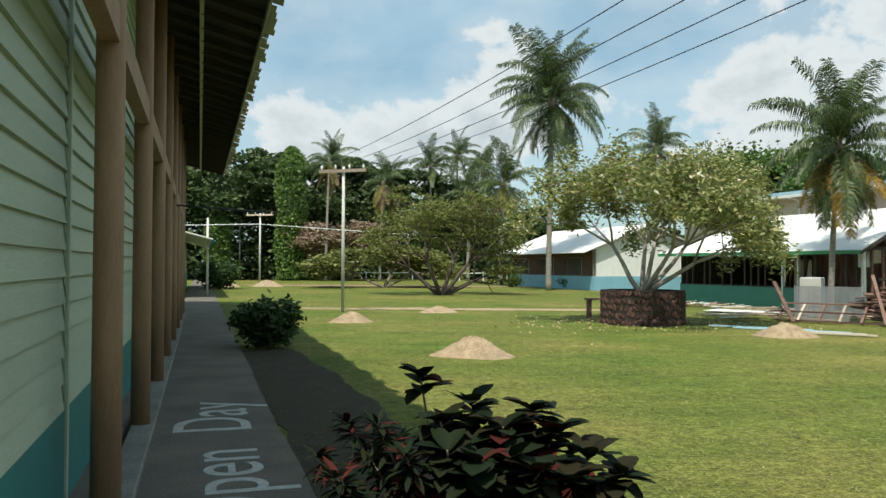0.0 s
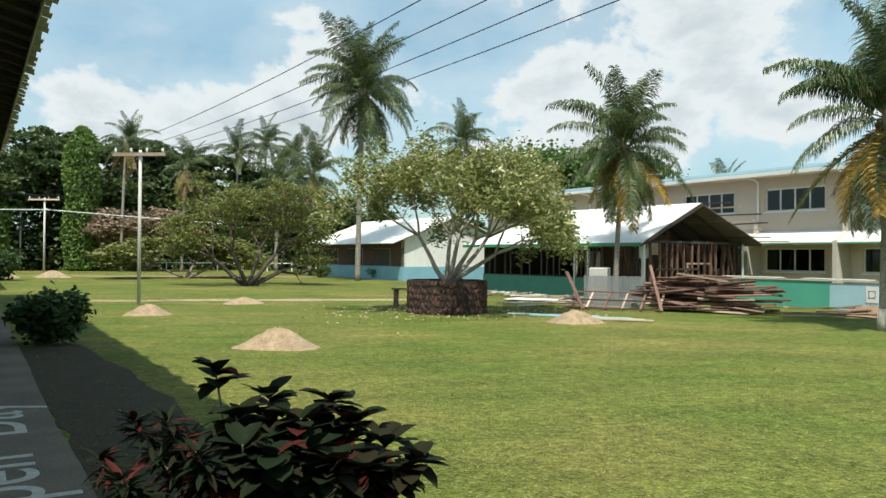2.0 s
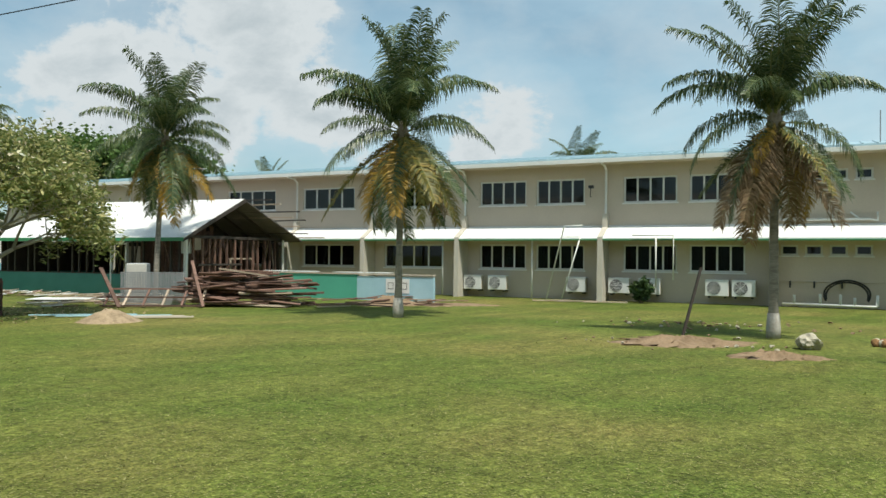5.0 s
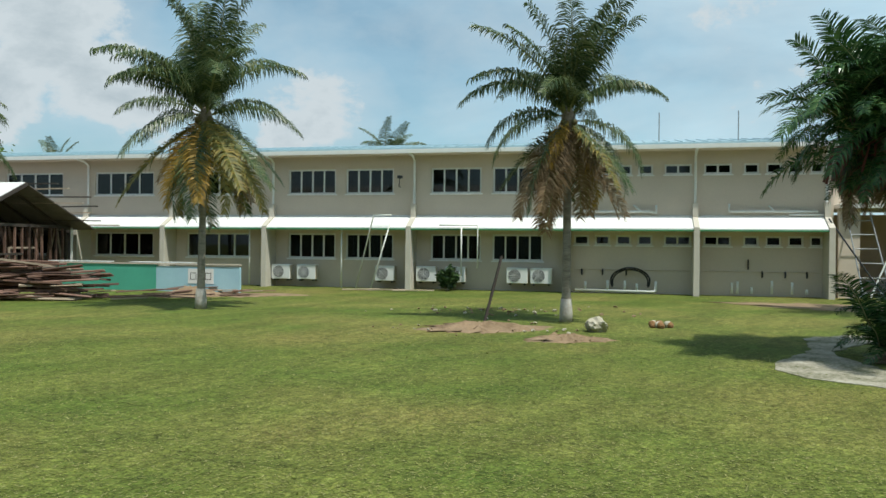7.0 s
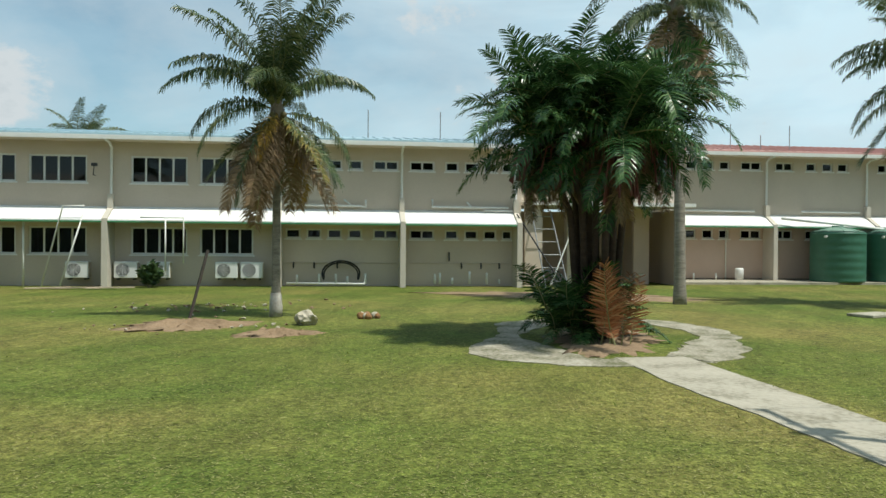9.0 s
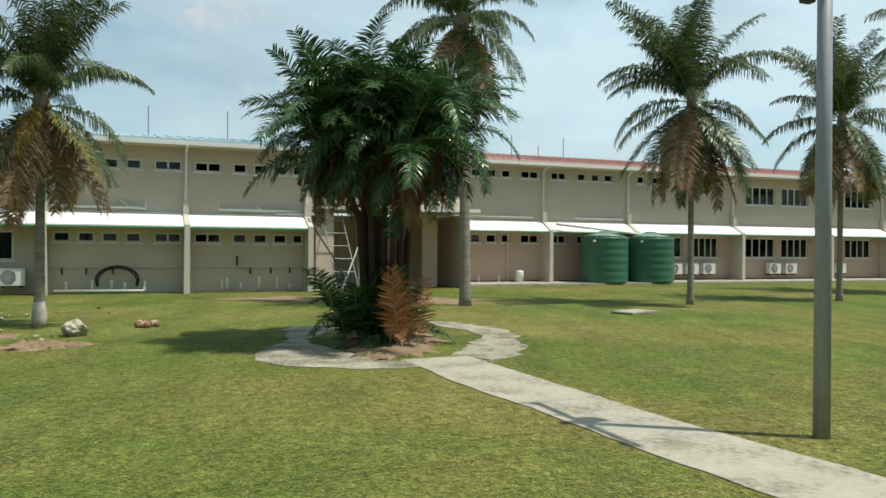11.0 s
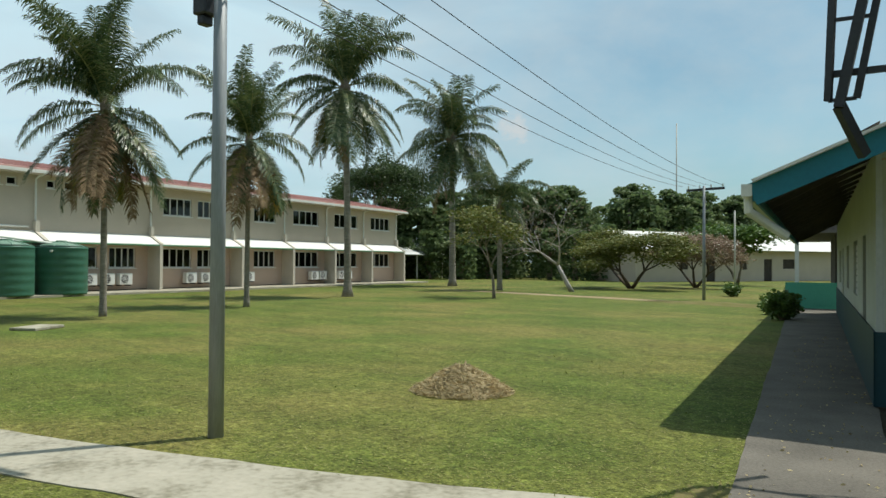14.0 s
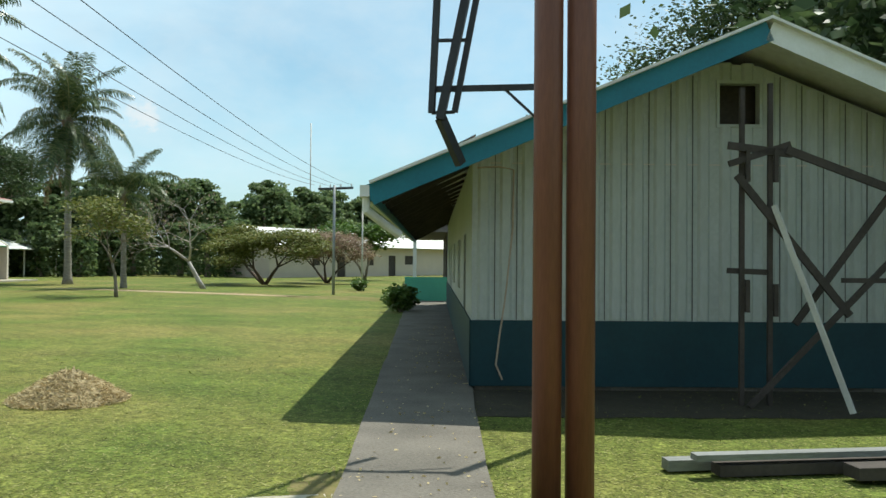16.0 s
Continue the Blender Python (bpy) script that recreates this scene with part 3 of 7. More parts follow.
patch("dusty track worn across the lawn", -0.5, 31.5, 9.5, 0.55, 0, M_SAND, 5)
patch("dusty track worn across the far lawn", 27.4, -34.28, 11.0, 0.5, -5, M_SAND, 6)
patch("bare earth strip by the trees", -7.0, 66.0, 16.0, 2.2, 0, M_DIRT, 7)
patch("bare earth under the wall by the outdoor units", 19.6, 21.0, 2.6, 1.4, -60, M_DIRT, 8)
patch("disturbed earth beside the palm", 15.0, 8.2, 1.5, 0.8, -60, M_DIRT, 9, 0.10)
patch("disturbed earth beside the palm", 14.2, 5.9, 0.9, 0.45, -65, M_DIRT, 10, 0.07)
patch("pale concrete rubble apron by the entrance", 27.0, 1.0, 1.8, 5.5, 0, M_DIRT, 11)
patch("earth under the palm clump", 15.4, -0.1, 2.3, 1.2, 0, M_DIRT, 12, 0.03)

patch("worn brown turf round the far pole", 17.2, -33.0, 4.2, 1.5, -20, M_WORN, 13, -0.002)
patch("worn brown turf beside the walkway", 6.6, -16.5, 4.8, 0.5, -69, M_WORN, 14, -0.004)
patch("worn brown turf beside the walkway", 2.9, -5.6, 1.3, 0.35, -68, M_WORN, 15, -0.006)

# the two words on the walkway, read along it
for text, x, y, rot, size in (("Day", -2.80, 8.95, -71.5 + 180 - 0, 1.15), ("Open", -1.86, 6.2, -71.5 + 180, 1.05)):
    cu = bpy.data.curves.new("painted_word", "FONT")
    cu.body, cu.size, cu.align_x, cu.align_y, cu.extrude = text, size, "CENTER", "CENTER", 0.0015
    ob = new("painted_word", cu)
    cu.materials.append(M_PAINTMARK)
    ob.matrix_basis = pose(x, y, 0.0325, 0, 0, rot)
    tagged(ob, "white painted word on the concrete walkway", "ground marking", kind="structure")


# ---- the two-storey office buildings ----
def make_window(parent, xa, xb, za, zb, y, panes, name="window"):
    """An aluminium window set in the wall: frame, sill, glass panes."""
    w, bm = 0.068, bmesh.new()
    step = (xb - xa - w) / panes
    wall_cells(bm, xa, xb, za, zb, y, y + 0.07, [(xa + step * i + w, xa + step * (i + 1), za + w, zb - w) for i in range(panes)])
    win = part(name, bm, M_FRAME, parent)
    part("sill", boxes((xa - 0.05, xb + 0.05, y - 0.10, y + 0.02, za - 0.055, za - 0.003)), M_WHITE, win)
    for i in range(panes):
        x0, x1 = xa + (xb - xa - w) * i / panes + w, xa + (xb - xa - w) * (i + 1) / panes
        off = 0.03 if i % 2 else 0.045
        pane = part("pane", boxes((x0, x1, y + off, y + off + 0.006, za + w, zb - w)), M_GLASS, win)
        pane.visible_shadow = False
    return win


def office(at, label, x0, x1, cols, wins, base, aw, eave, wall_mat, low_mat, roof_mat, aw_gaps, depth=9.0, high=0.0):
    b = thing("office_building", label, "building", at)
    y = 0.92
    holes = [(a, c, lo, hi) for a, c, lo, hi, n in wins]
    mid = aw + 0.55
    lower = [h for h in holes if h[3] < mid]
    upper = [h for h in holes if h[3] >= mid]
    part("wall", wall_cells(bmesh.new(), x0, x1, base, mid, y, y + 0.22, lower), low_mat, b, "lower storey wall")
    part("wall", wall_cells(bmesh.new(), x0, x1, mid, eave, y, y + 0.22, upper), wall_mat, b, "cream upper storey wall")
    part("wall", boxes((x0, x0 + 0.22, y + 0.22, depth, base, eave), (x1 - 0.22, x1, y + 0.22, depth, base, eave), (x0, x1, depth, depth + 0.22, base, eave)), wall_mat, b)
    part("floor_slab", boxes((x0 + 0.23, x1 - 0.23, y + 0.23, depth - 0.01, mid - 0.2, mid), (x0 + 0.23, x1 - 0.23, y + 0.23, depth - 0.01, base - 0.1, base + 0.05), (x0 + 0.23, x1 - 0.23, 4.6, 4.75, base + 0.06, eave - 0.02)), M_INT, b)
    # roof: shallow slopes both ways with a ridge, over a gutter and fascia
    ov, th, rise = 0.75, 0.10, 0.13 + high
    bm = bmesh.new()
    my = (y + depth) / 2
    for s in (0, 1):
        ya, yb = (y - ov, my) if s == 0 else (depth + ov, my)
        vs = [bm.verts.new((xx, yy, zz + k)) for xx in (x0 - 0.5, x1 + 0.5) for yy, zz in ((ya, eave + 0.12), (yb, eave + 0.12 + rise * 2.2)) for k in (0, th)]
        for q in ((0, 1, 3, 2), (4, 6, 7, 5), (0, 4, 5, 1), (2, 3, 7, 6), (0, 2, 6, 4), (1, 5, 7, 3)):
            bm.faces.new([vs[i] for i in q])
    n, ribs = int((x1 - x0) / 0.45), []
    for i in range(n):
        x = x0 + (x1 - x0) * i / n
        vs = [(x, y - ov, eave + 0.12 + th), (x + 0.05, y - ov, eave + 0.12 + th), (x + 0.05, my, eave + 0.12 + th + rise * 2.2), (x, my, eave + 0.12 + th + rise * 2.2)]
        ribs.append((vs, x))
    bmesh.ops.remove_doubles(bm, verts=bm.verts, dist=0.0005)
    roof = part("roof", bm, roof_mat, b, "low-pitched ribbed sheet roof")
    (xa, ya, za), (xb, yb, zb) = ribs[0][0][0], ribs[0][0][2]
    rm = mesh_of("rib", [(0, ya, za), (0.05, ya, za), (0.05, yb, zb), (0, yb, zb), (0, ya, za + 0.035), (0.05, ya, za + 0.035), (0.05, yb, zb + 0.035), (0, yb, zb + 0.035)], [(4, 5, 6, 7), (0, 1, 5, 4), (1, 2, 6, 5), (2, 3, 7, 6), (3, 0, 4, 7)], roof_mat)
    for vs, x in ribs:
        part("rib", rm, None, roof, at=pose(x, 0, 0))
    part("gutter", boxes((x0 - 0.5, x1 + 0.5, y - ov - 0.12, y - ov - 0.003, eave - 0.02, eave + 0.14)), M_WHITE, b)
    part("soffit", boxes((x0 - 0.45, x1 + 0.45, y - ov, y - 0.003, eave - 0.02, eave + 0.03)), M_WALL, b)
    for x in cols:
        # a buttress that widens to its foot, and a slim pipe above it
        bm = bmesh.new()
        vs = [bm.verts.new(v) for v in [(x - 0.11, -0.08, base - 0.1), (x + 0.11, -0.08, base - 0.1), (x + 0.11, y - 0.003, base - 0.1), (x - 0.11, y - 0.003, base - 0.1), (x - 0.10, -0.07, aw + 0.10), (x + 0.10, -0.07, aw + 0.10), (x + 0.10, y - 0.003, aw + 0.66), (x - 0.10, y - 0.003, aw + 0.66)]]
        for q in ((0, 1, 2, 3), (4, 7, 6, 5), (0, 4, 5, 1), (1, 5, 6, 2), (2, 6, 7, 3), (3, 7, 4, 0)):
            bm.faces.new([vs[i] for i in q])
        box(bm, x - 0.10, x + 0.10, y - 0.28, y - 0.004, aw + 0.45, aw + 1.05)
        part("buttress", bm, M_COL, b)
        part("downpipe", tube(bmesh.new(), ((x, y - 0.10, aw + 0.9), (x, y - 0.10, eave - 0.25), (x, y - 0.35, eave - 0.1), (x, y - 0.8, eave - 0.04)), 0.05), M_WHITE, b)
    for a, c in aw_gaps:
        bm = bmesh.new()
        for k, th2 in ((0, 0.04),):
            vs = [bm.verts.new(v) for v in [(a, -0.02, aw), (c, -0.02, aw), (c, y - 0.004, aw + 0.52), (a, y - 0.004, aw + 0.52), (a, -0.02, aw + 0.06), (c, -0.02, aw + 0.06), (c, y - 0.004, aw + 0.58), (a, y - 0.004, aw + 0.58)]]
            for q in ((0, 3, 2, 1), (4, 5, 6, 7), (0, 1, 5, 4), (1, 2, 6, 5), (2, 3, 7, 6), (3, 0, 4, 7)):
                bm.faces.new([vs[i] for i in q])
        awn = part("awning", bm, M_AWN, b, "white sheet metal awning")
        part("edge_trim", boxes((a, c, -0.045, -0.023, aw - 0.045, aw + 0.012)), M_GREENTRIM, awn, "green edge strip")
    for a, c, lo, hi, n in wins:
        make_window(b, a, c, lo, hi, y + 0.06, n)
    return b


def mid_gaps(cols, first=None, last=None):
    xs = sorted(cols)
    g = [(a + 0.004, b - 0.004) for a, b in zip(xs, xs[1:])]
    if first is not None:
        g.insert(0, (first, xs[0] - 0.13))
    if last is not None:
        g.append((xs[-1] + 0.13, last))
    return g


TB, DB = 0.335, 30.9
BLUE = pose(DB * math.cos(TB), DB * math.sin(TB), 0, 0, 0, math.degrees(TB) - 90)
BCOLS = [-23.8, -19.45, -14.67, -8.39, -2.09, 2.68, 7.3]
big = [(-28.3, -25.2), (-23.5, -20.5), (-14.0, -11.85), (-11.4, -9.3), (-7.7, -5.6), (-5.13, -3.1)]
bwins = [(a, c, 3.93, 4.98, 4) for a, c in big] + [(-18.84, -15.77, 3.93, 4.98, 4), (-18.84, -15.77, 1.2, 2.26, 4)]
bwins += [(a, c, 1.2, 2.26, 4) for a, c in big]
small = [(-1.87, -1.29), (-1.06, -0.48), (-0.25, 0.32), (0.56, 1.12), (1.55, 2.55), (3.0, 4.0), (4.43, 4.98), (5.22, 5.78), (6.0, 6.55), (6.76, 7.2)]
for a, c in small:
    n = 2 if c - a > 0.8 else 1
    bwins += [(a, c, 1.87, 2.26, n), (a, c, 4.6, 5.0, n)]
office(BLUE, "cream two-storey office block with a pale blue roof", -46.0, 7.55, [-41.0, -35.3, -29.5] + BCOLS, bwins, 0.0, 2.45, 5.52, M_WALL, M_WALL, M_ROOFB, mid_gaps([-35.3, -29.5] + BCOLS), high=0.19)

TR, DR = 0.3284, 35.14
RED = pose(DR * math.cos(TR), DR * math.sin(TR), 0, 0, 0, math.degrees(TR) - 90)
RCOLS = [15.12, 20.2, 25.36, 32.45, 39.1, 44.2, 49.1, 54.1, 59.1]
rbig = [(27.9, 29.0), (29.75, 31.5), (33.45, 35.65), (36.14, 38.2), (41.2, 43.35), (45.3, 48.25), (50.25, 53.35), (55.3, 58.2)]
rwins = [(a, c, 1.32, 2.46, 4 if c - a > 1.5 else 2) for a, c in rbig] + [(a, c, 4.37, 5.43, 4) for a, c in rbig[2:]]
for a, c in [(16.2, 16.74), (17.03, 17.6), (17.87, 18.4), (18.95, 20.0), (20.7, 21.6), (22.26, 22.8), (23.1, 23.65), (23.9, 24.45), (26.0, 26.5), (27.0, 27.5)]:
    n = 2 if c - a > 0.8 else 1
    rwins += [(a, c, 2.03, 2.48, n), (a, c, 5.31, 5.73, n)]
office(RED, "cream and pink two-storey office block with a faded red roof", 14.9, 59.4, RCOLS, rwins, 0.15, 2.6, 5.95, M_WALL, M_WALLP, M_ROOFR, mid_gaps(RCOLS), high=0.26)


# ---- weatherboard building beside the camera ----
B1 = pose(-3.43, 8.41, 0, 0, 0, 18.5 + 90)  # x along the wall away from the camera, y towards the building, z up


def weatherboard_building():
    b = thing("weatherboard_building", "pale green weatherboard building with teal base and dark eave", "building", B1)
    x0, x1 = -5.9, 19.5
    y = 0.30
    part("wall", boxes((x0, x1, y + 0.03, y + 0.2, 0.05, 6.0), (x0, x0 + 0.15, y + 0.2, 7.0, 0.05, 5.8), (x1 - 0.15, x1, y + 0.2, 7, 0.05, 5.8), (x0, x1, 7.0, 7.2, 0.05, 5.8)), M_BOARD, b, "boarded core wall")
    part("base_board", boxes((x0, x1, y - 0.012, y + 0.028, 0.06, 0.76)), M_TEALB1, b, "teal painted base")
    part("kerb", boxes((x0, x1, -0.14, 0.09, -0.1, 0.085), bevel=0.01), M_KERB, b, "grey concrete kerb under the posts")
    part("plinth", boxes((x0, x1, y - 0.16, y + 0.02, -0.1, 0.10)), M_WALK, b, "concrete plinth")
    # lapped boards, bay by bay
    z, seg = 0.76, [x0, -3.12, -0.15, 3.05, 6.25, 9.45, 13.0, 16.2, x1]
    me = {}
    while z < 5.8:
        for a, c in zip(seg, seg[1:]):
            key = round(c - a, 2)
            if key not in me:
                bm = bmesh.new()
                vs = [bm.verts.new(v) for v in [(0.01, -0.032, 0), (c - a - 0.01, -0.032, 0), (c - a - 0.01, 0.0, 0), (0.01, 0.0, 0), (0.01, -0.004, 0.182), (c - a - 0.01, -0.004, 0.182), (c - a - 0.01, 0.004, 0.182), (0.01, 0.004, 0.182)]]
                for q in ((0, 3, 2, 1), (4, 5, 6, 7), (0, 1, 5, 4), (1, 2, 6, 5), (2, 3, 7, 6), (3, 0, 4, 7)):
                    bm.faces.new([vs[i] for i in q])
                me[key] = bpy.data.meshes.new("board")
                bmesh.ops.recalc_face_normals(bm, faces=bm.faces)
                bm.to_mesh(me[key])
                bm.free()
                me[key].materials.append(M_BOARD)
            part("board", me[key], M_BOARD, b, at=pose(a, y + 0.022, z, 0, 0, 0))
        z += 0.18
    for x in seg[1:-1]:
        part("cover_strip", boxes((x - 0.035, x + 0.035, y - 0.03, y - 0.004, 0.1, 5.9), bevel=0.004), M_BOARD, b)
    # round posts, paired beam over them
    for i in range(-1, 7):
        x = 3.2 * i - 0.22
        part("post", tube(bmesh.new(), ((x, 0, -0.05), (x, 0, 1.6), (x, 0, 5.90)), (0.098, 0.095, 0.09), 16), M_POST, b, smooth=True)
    part("beam", boxes((x0, x1, -0.06, 0.06, 3.2, 3.44)), M_POST, b, "ochre beam on the posts")
    x1 = 26.5
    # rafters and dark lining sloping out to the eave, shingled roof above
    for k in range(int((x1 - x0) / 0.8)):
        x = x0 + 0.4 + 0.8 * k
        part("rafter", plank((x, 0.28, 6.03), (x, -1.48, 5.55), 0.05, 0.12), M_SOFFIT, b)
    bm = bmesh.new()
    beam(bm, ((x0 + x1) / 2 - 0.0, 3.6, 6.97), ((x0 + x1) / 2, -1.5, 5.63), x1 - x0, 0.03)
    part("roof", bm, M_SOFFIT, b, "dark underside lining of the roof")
    bm = bmesh.new()
    beam(bm, ((x0 + x1) / 2, 3.55, 7.01), ((x0 + x1) / 2, 8.2, 5.75), x1 - x0, 0.05)
    part("roof", bm, M_SHINGLE, b, "far roof slope")
    part("batten", boxes((x0, x1, -0.60, -0.53, 5.74, 5.79)), M_BATTEN, b, "pale batten under the eave")
    part("fascia", boxes((x0, x1, -1.53, -1.502, 5.50, 5.64)), M_BATTEN, b, "weathered eave board")
    rng = random.Random(4)
    m = bmesh.new()
    box(m, 0, 0.30, -0.34, 0.10, 0, 0.022)
    sh = bpy.data.meshes.new("shingle")
    bmesh.ops.recalc_face_normals(m, faces=m.faces)
    m.to_mesh(sh)
    m.free()
    sh.materials.append(M_SHINGLE)
    tilt = math.degrees(math.atan2(1.31, 5.02))
    for k in range(104):
        x = x0 + 0.31 * k
        for row, (yy, zz) in enumerate(((-1.36, 5.72), (-1.16, 5.775))):
            part("shingle", sh, M_SHINGLE, b, at=pose(x + 0.15 * row, yy + rng.uniform(-0.06, 0.04), zz + rng.uniform(0, 0.02), tilt + rng.uniform(-3, 2), rng.uniform(-2, 2), rng.uniform(-2, 2)))
    part("roof_cover", beam(bmesh.new(), ((x0 + x1) / 2, 3.6, 7.04), ((x0 + x1) / 2, -1.28, 5.75), x1 - x0, 0.05), M_SHINGLE, b, "weathered shingle roof")
    part("soffit_pipe", rod((8.0, -0.1, 2.95), (8.1, -1.9, 2.85), 0.018), M_DARKSTEEL, b)
    return b


weatherboard_building()

# a second building further along the walkway
b = thing("annex_building", "low annex with a pale awning and teal base", "building", B1 @ pose(33.0, 0.1, 0))
part("wall", boxes((0, 22, 0.3, 0.5, 0, 3.0), (0, 0.2, 0.5, 7, 0, 3.0), (0, 22, 7, 7.2, 0, 3.0)), M_BOARD, b)
part("base_board", boxes((-0.02, 22, 0.27, 0.296, 0.02, 1.15), (-0.03, -0.004, 0.3, 7, 0.02, 1.15)), M_TEAL, b)
part("roof", beam(bmesh.new(), (11, 3.6, 4.3), (11, -1.3, 3.0), 23, 0.06), M_ROOFW, b)
part("roof", beam(bmesh.new(), (11, 3.6, 4.3), (11, 8.3, 3.0), 23, 0.06), M_ROOFW, b)
part("fascia", boxes((-0.5, 22.5, -1.36, -1.33, 2.82, 3.02)), M_FASCIA, b)
part("door", boxes((4, 4.9, 0.24, 0.268, 0.02, 2.1)), M_WOODDK, b)

# ---- ribbed metal building with a gable ----
B2 = pose(3.61, -10.78, 0, 0, 0, 21.62 - 90)  # x along the walkway, y to the lawn side is positive after the turn


def ribbed_building():
    b = thing("ribbed_building", "white ribbed metal building with deep blue base and fascia", "building", B2)
    # local x: along the walkway away from the camera; local y: towards the lawn
    W, L, zb, zt = -7.2, 21.0, 0.06, 3.16
    apex_y, apex_z = -3.6, 4.58
    slope = (apex_z - zt) / -apex_y
    # end wall with a vent opening
    bm = bmesh.new()
    for a, c, lo in ((W, -3.92, zb), (-3.92, -3.37, zb), (-3.37, 0, zb)):
        top = lambda q: zt + slope * min(-q, q - W)
        pts = [(a, lo), (c, lo), (c, top(c))] + ([(apex_y, apex_z)] if a < apex_y < c else []) + [(a, top(a))]
        if (a, c) == (-3.92, -3.37):
            for z0, z1f in ((zb, lambda q: 3.65), (4.21, top)):
                pts = [(a, z0), (c, z0), (c, z1f(c)), (a, z1f(a))]
                f = [bm.verts.new((xx, p[0], p[1])) for xx in (0, 0.12) for p in pts]
                k = len(pts)
                bm.faces.new(f[:k])
                bm.faces.new(f[k:][::-1])
                for i in range(k):
                    bm.faces.new((f[i], f[(i + 1) % k], f[k + (i + 1) % k], f[k + i]))
            continue
        f = [bm.verts.new((xx, p[0], p[1])) for xx in (0, 0.12) for p in pts]
        k = len(pts)
        bm.faces.new(f[:k])
        bm.faces.new(f[k:][::-1])
        for i in range(k):
            bm.faces.new((f[i], f[(i + 1) % k], f[k + (i + 1) % k], f[k + i]))
    bmesh.ops.remove_doubles(bm, verts=bm.verts, dist=0.0005)
    part("wall", bm, M_RIBWALL, b, "gable end wall")
    holes = [(2.2, 3.1, zb, 2.2), (5.0, 6.6, 1.2, 2.2), (9.0, 10.6, 1.2, 2.2), (13.2, 14.1, zb, 2.2), (16, 17.6, 1.2, 2.2)]
    part("wall", wall_cells(bmesh.new(), 0.125, L, zb, zt, -0.12, 0, holes), M_RIBWALL, b, "long side wall")
    part("wall", boxes((0.125, L, W, W + 0.12, zb, zt), (L - 0.12, L, W + 0.12, -0.12, zb, zt)), M_RIBWALL, b)
    part("floor_slab", boxes((0.13, L - 0.13, W + 0.13, -0.13, zb, zb + 0.08)), M_INT, b)
    part("ceiling_lining", boxes((0.13, L - 0.13, W + 0.13, -0.13, zt - 0.05, zt - 0.01)), M_INT, b)
    for i, (xa, xb, za, zz) in enumerate(holes):
        if za > 1:
            part("louvre_window", boxes(*[(xa, xb, -0.09, -0.05, za + 0.12 * k, za + 0.12 * k + 0.09) for k in range(8)]), M_FRAME, b)
        else:
            part("door", boxes((xa, xb, -0.1, -0.06, za, zz)), M_WOODDK, b)
    # trapezoid ribs of the end wall, a grey strip beside each painting the groove's shadow
    rib = bmesh.new()
    lo = [rib.verts.new((xx, yy, 0)) for xx, yy in ((-0.002, -0.085), (-0.034, -0.05), (-0.034, 0.05), (-0.002, 0.085))]
    hi = [rib.verts.new((v.co.x, v.co.y, 1)) for v in lo]
    for i in range(4):
        rib.faces.new((lo[i], lo[(i + 1) % 4], hi[(i + 1) % 4], hi[i]))
    rib.faces.new(lo)
    rib.faces.new(hi)
    me = bpy.data.meshes.new("rib")
    bmesh.ops.recalc_face_normals(rib, faces=rib.faces)
    rib.to_mesh(me)
    rib.free()
    me.materials.append(M_RIBWALL)
    q = -0.16
    while q > W + 0.1:
        top = lambda v: zt + slope * min(-v, v - W) - 0.03
        for z0, z1 in (((0.96, 3.62), (4.24, top(q))) if -4.0 < q < -3.29 else ((0.96, top(q)),)):
            if z1 - z0 > 0.1:
                part("rib", me, M_RIBWALL, b, at=Matrix.Translation((0, q, z0)) @ Matrix.Diagonal((1, 1, z1 - z0, 1)))
                if not -4.0 < q - 0.15 < -3.29:
                    part("groove_shade_strip", boxes((-0.012, -0.001, q - 0.156, q - 0.144, z0, top(q - 0.15) if z0 < 1 else z1)), M_GROOVE_SHADE, b)
        q -= 0.30
    part("rail_joint", boxes((-0.012, -0.001, W, 0, 3.085, 3.10)), M_WALL, b)
    part("base_board", boxes((-0.03, -0.004, W, 0.03, zb, 0.95), (-0.03, L, 0.004, 0.03, zb, 0.95)), M_BLUEBASE, b, "deep blue painted base")
    part("skirt", boxes((0.02, 0.1, W + 0.1, -0.05, -0.05, zb - 0.003), (0.1, L, -0.1, -0.02, -0.05, zb - 0.003)), M_WALK, b)
    for i in range(5):
        part("stump", boxes((0.0, 0.018, -0.3 - 1.8 * i, -0.1 - 1.8 * i, -0.03, zb - 0.004)), M_WALK, b)
    # vent window
    part("vent_frame", boxes((-0.03, -0.003, -3.96, -3.92, 3.61, 4.25), (-0.03, -0.003, -3.37, -3.33, 3.61, 4.25), (-0.03, -0.003, -3.92, -3.37, 4.21, 4.25), (-0.03, -0.003, -3.92, -3.37, 3.61, 3.65)), M_RIBWALL, b)
    part("vent_back", boxes((0.30, 0.32, -4.05, -3.3, 3.55, 4.3)), M_WOODDK, b)
    # roof with a front overhang, blue fascia along the rakes, open rafters under the eave
    ov, ed = 1.1, 1.31
    s2 = 0.4216
    ze = apex_z + 0.19 - s2 * (3.6 + ed)
    for sgn, col in ((1, M_ROOFW), (-1, M_ROOFW)):
        y1 = ed if sgn > 0 else W - ed
        part("roof", beam(bmesh.new(), (L / 2 - ov / 2 + 0.1, apex_y, apex_z + 0.19), (L / 2 - ov / 2 + 0.1, y1, ze), L + ov + 0.4, 0.035), col, b, "white sheet roof slope")
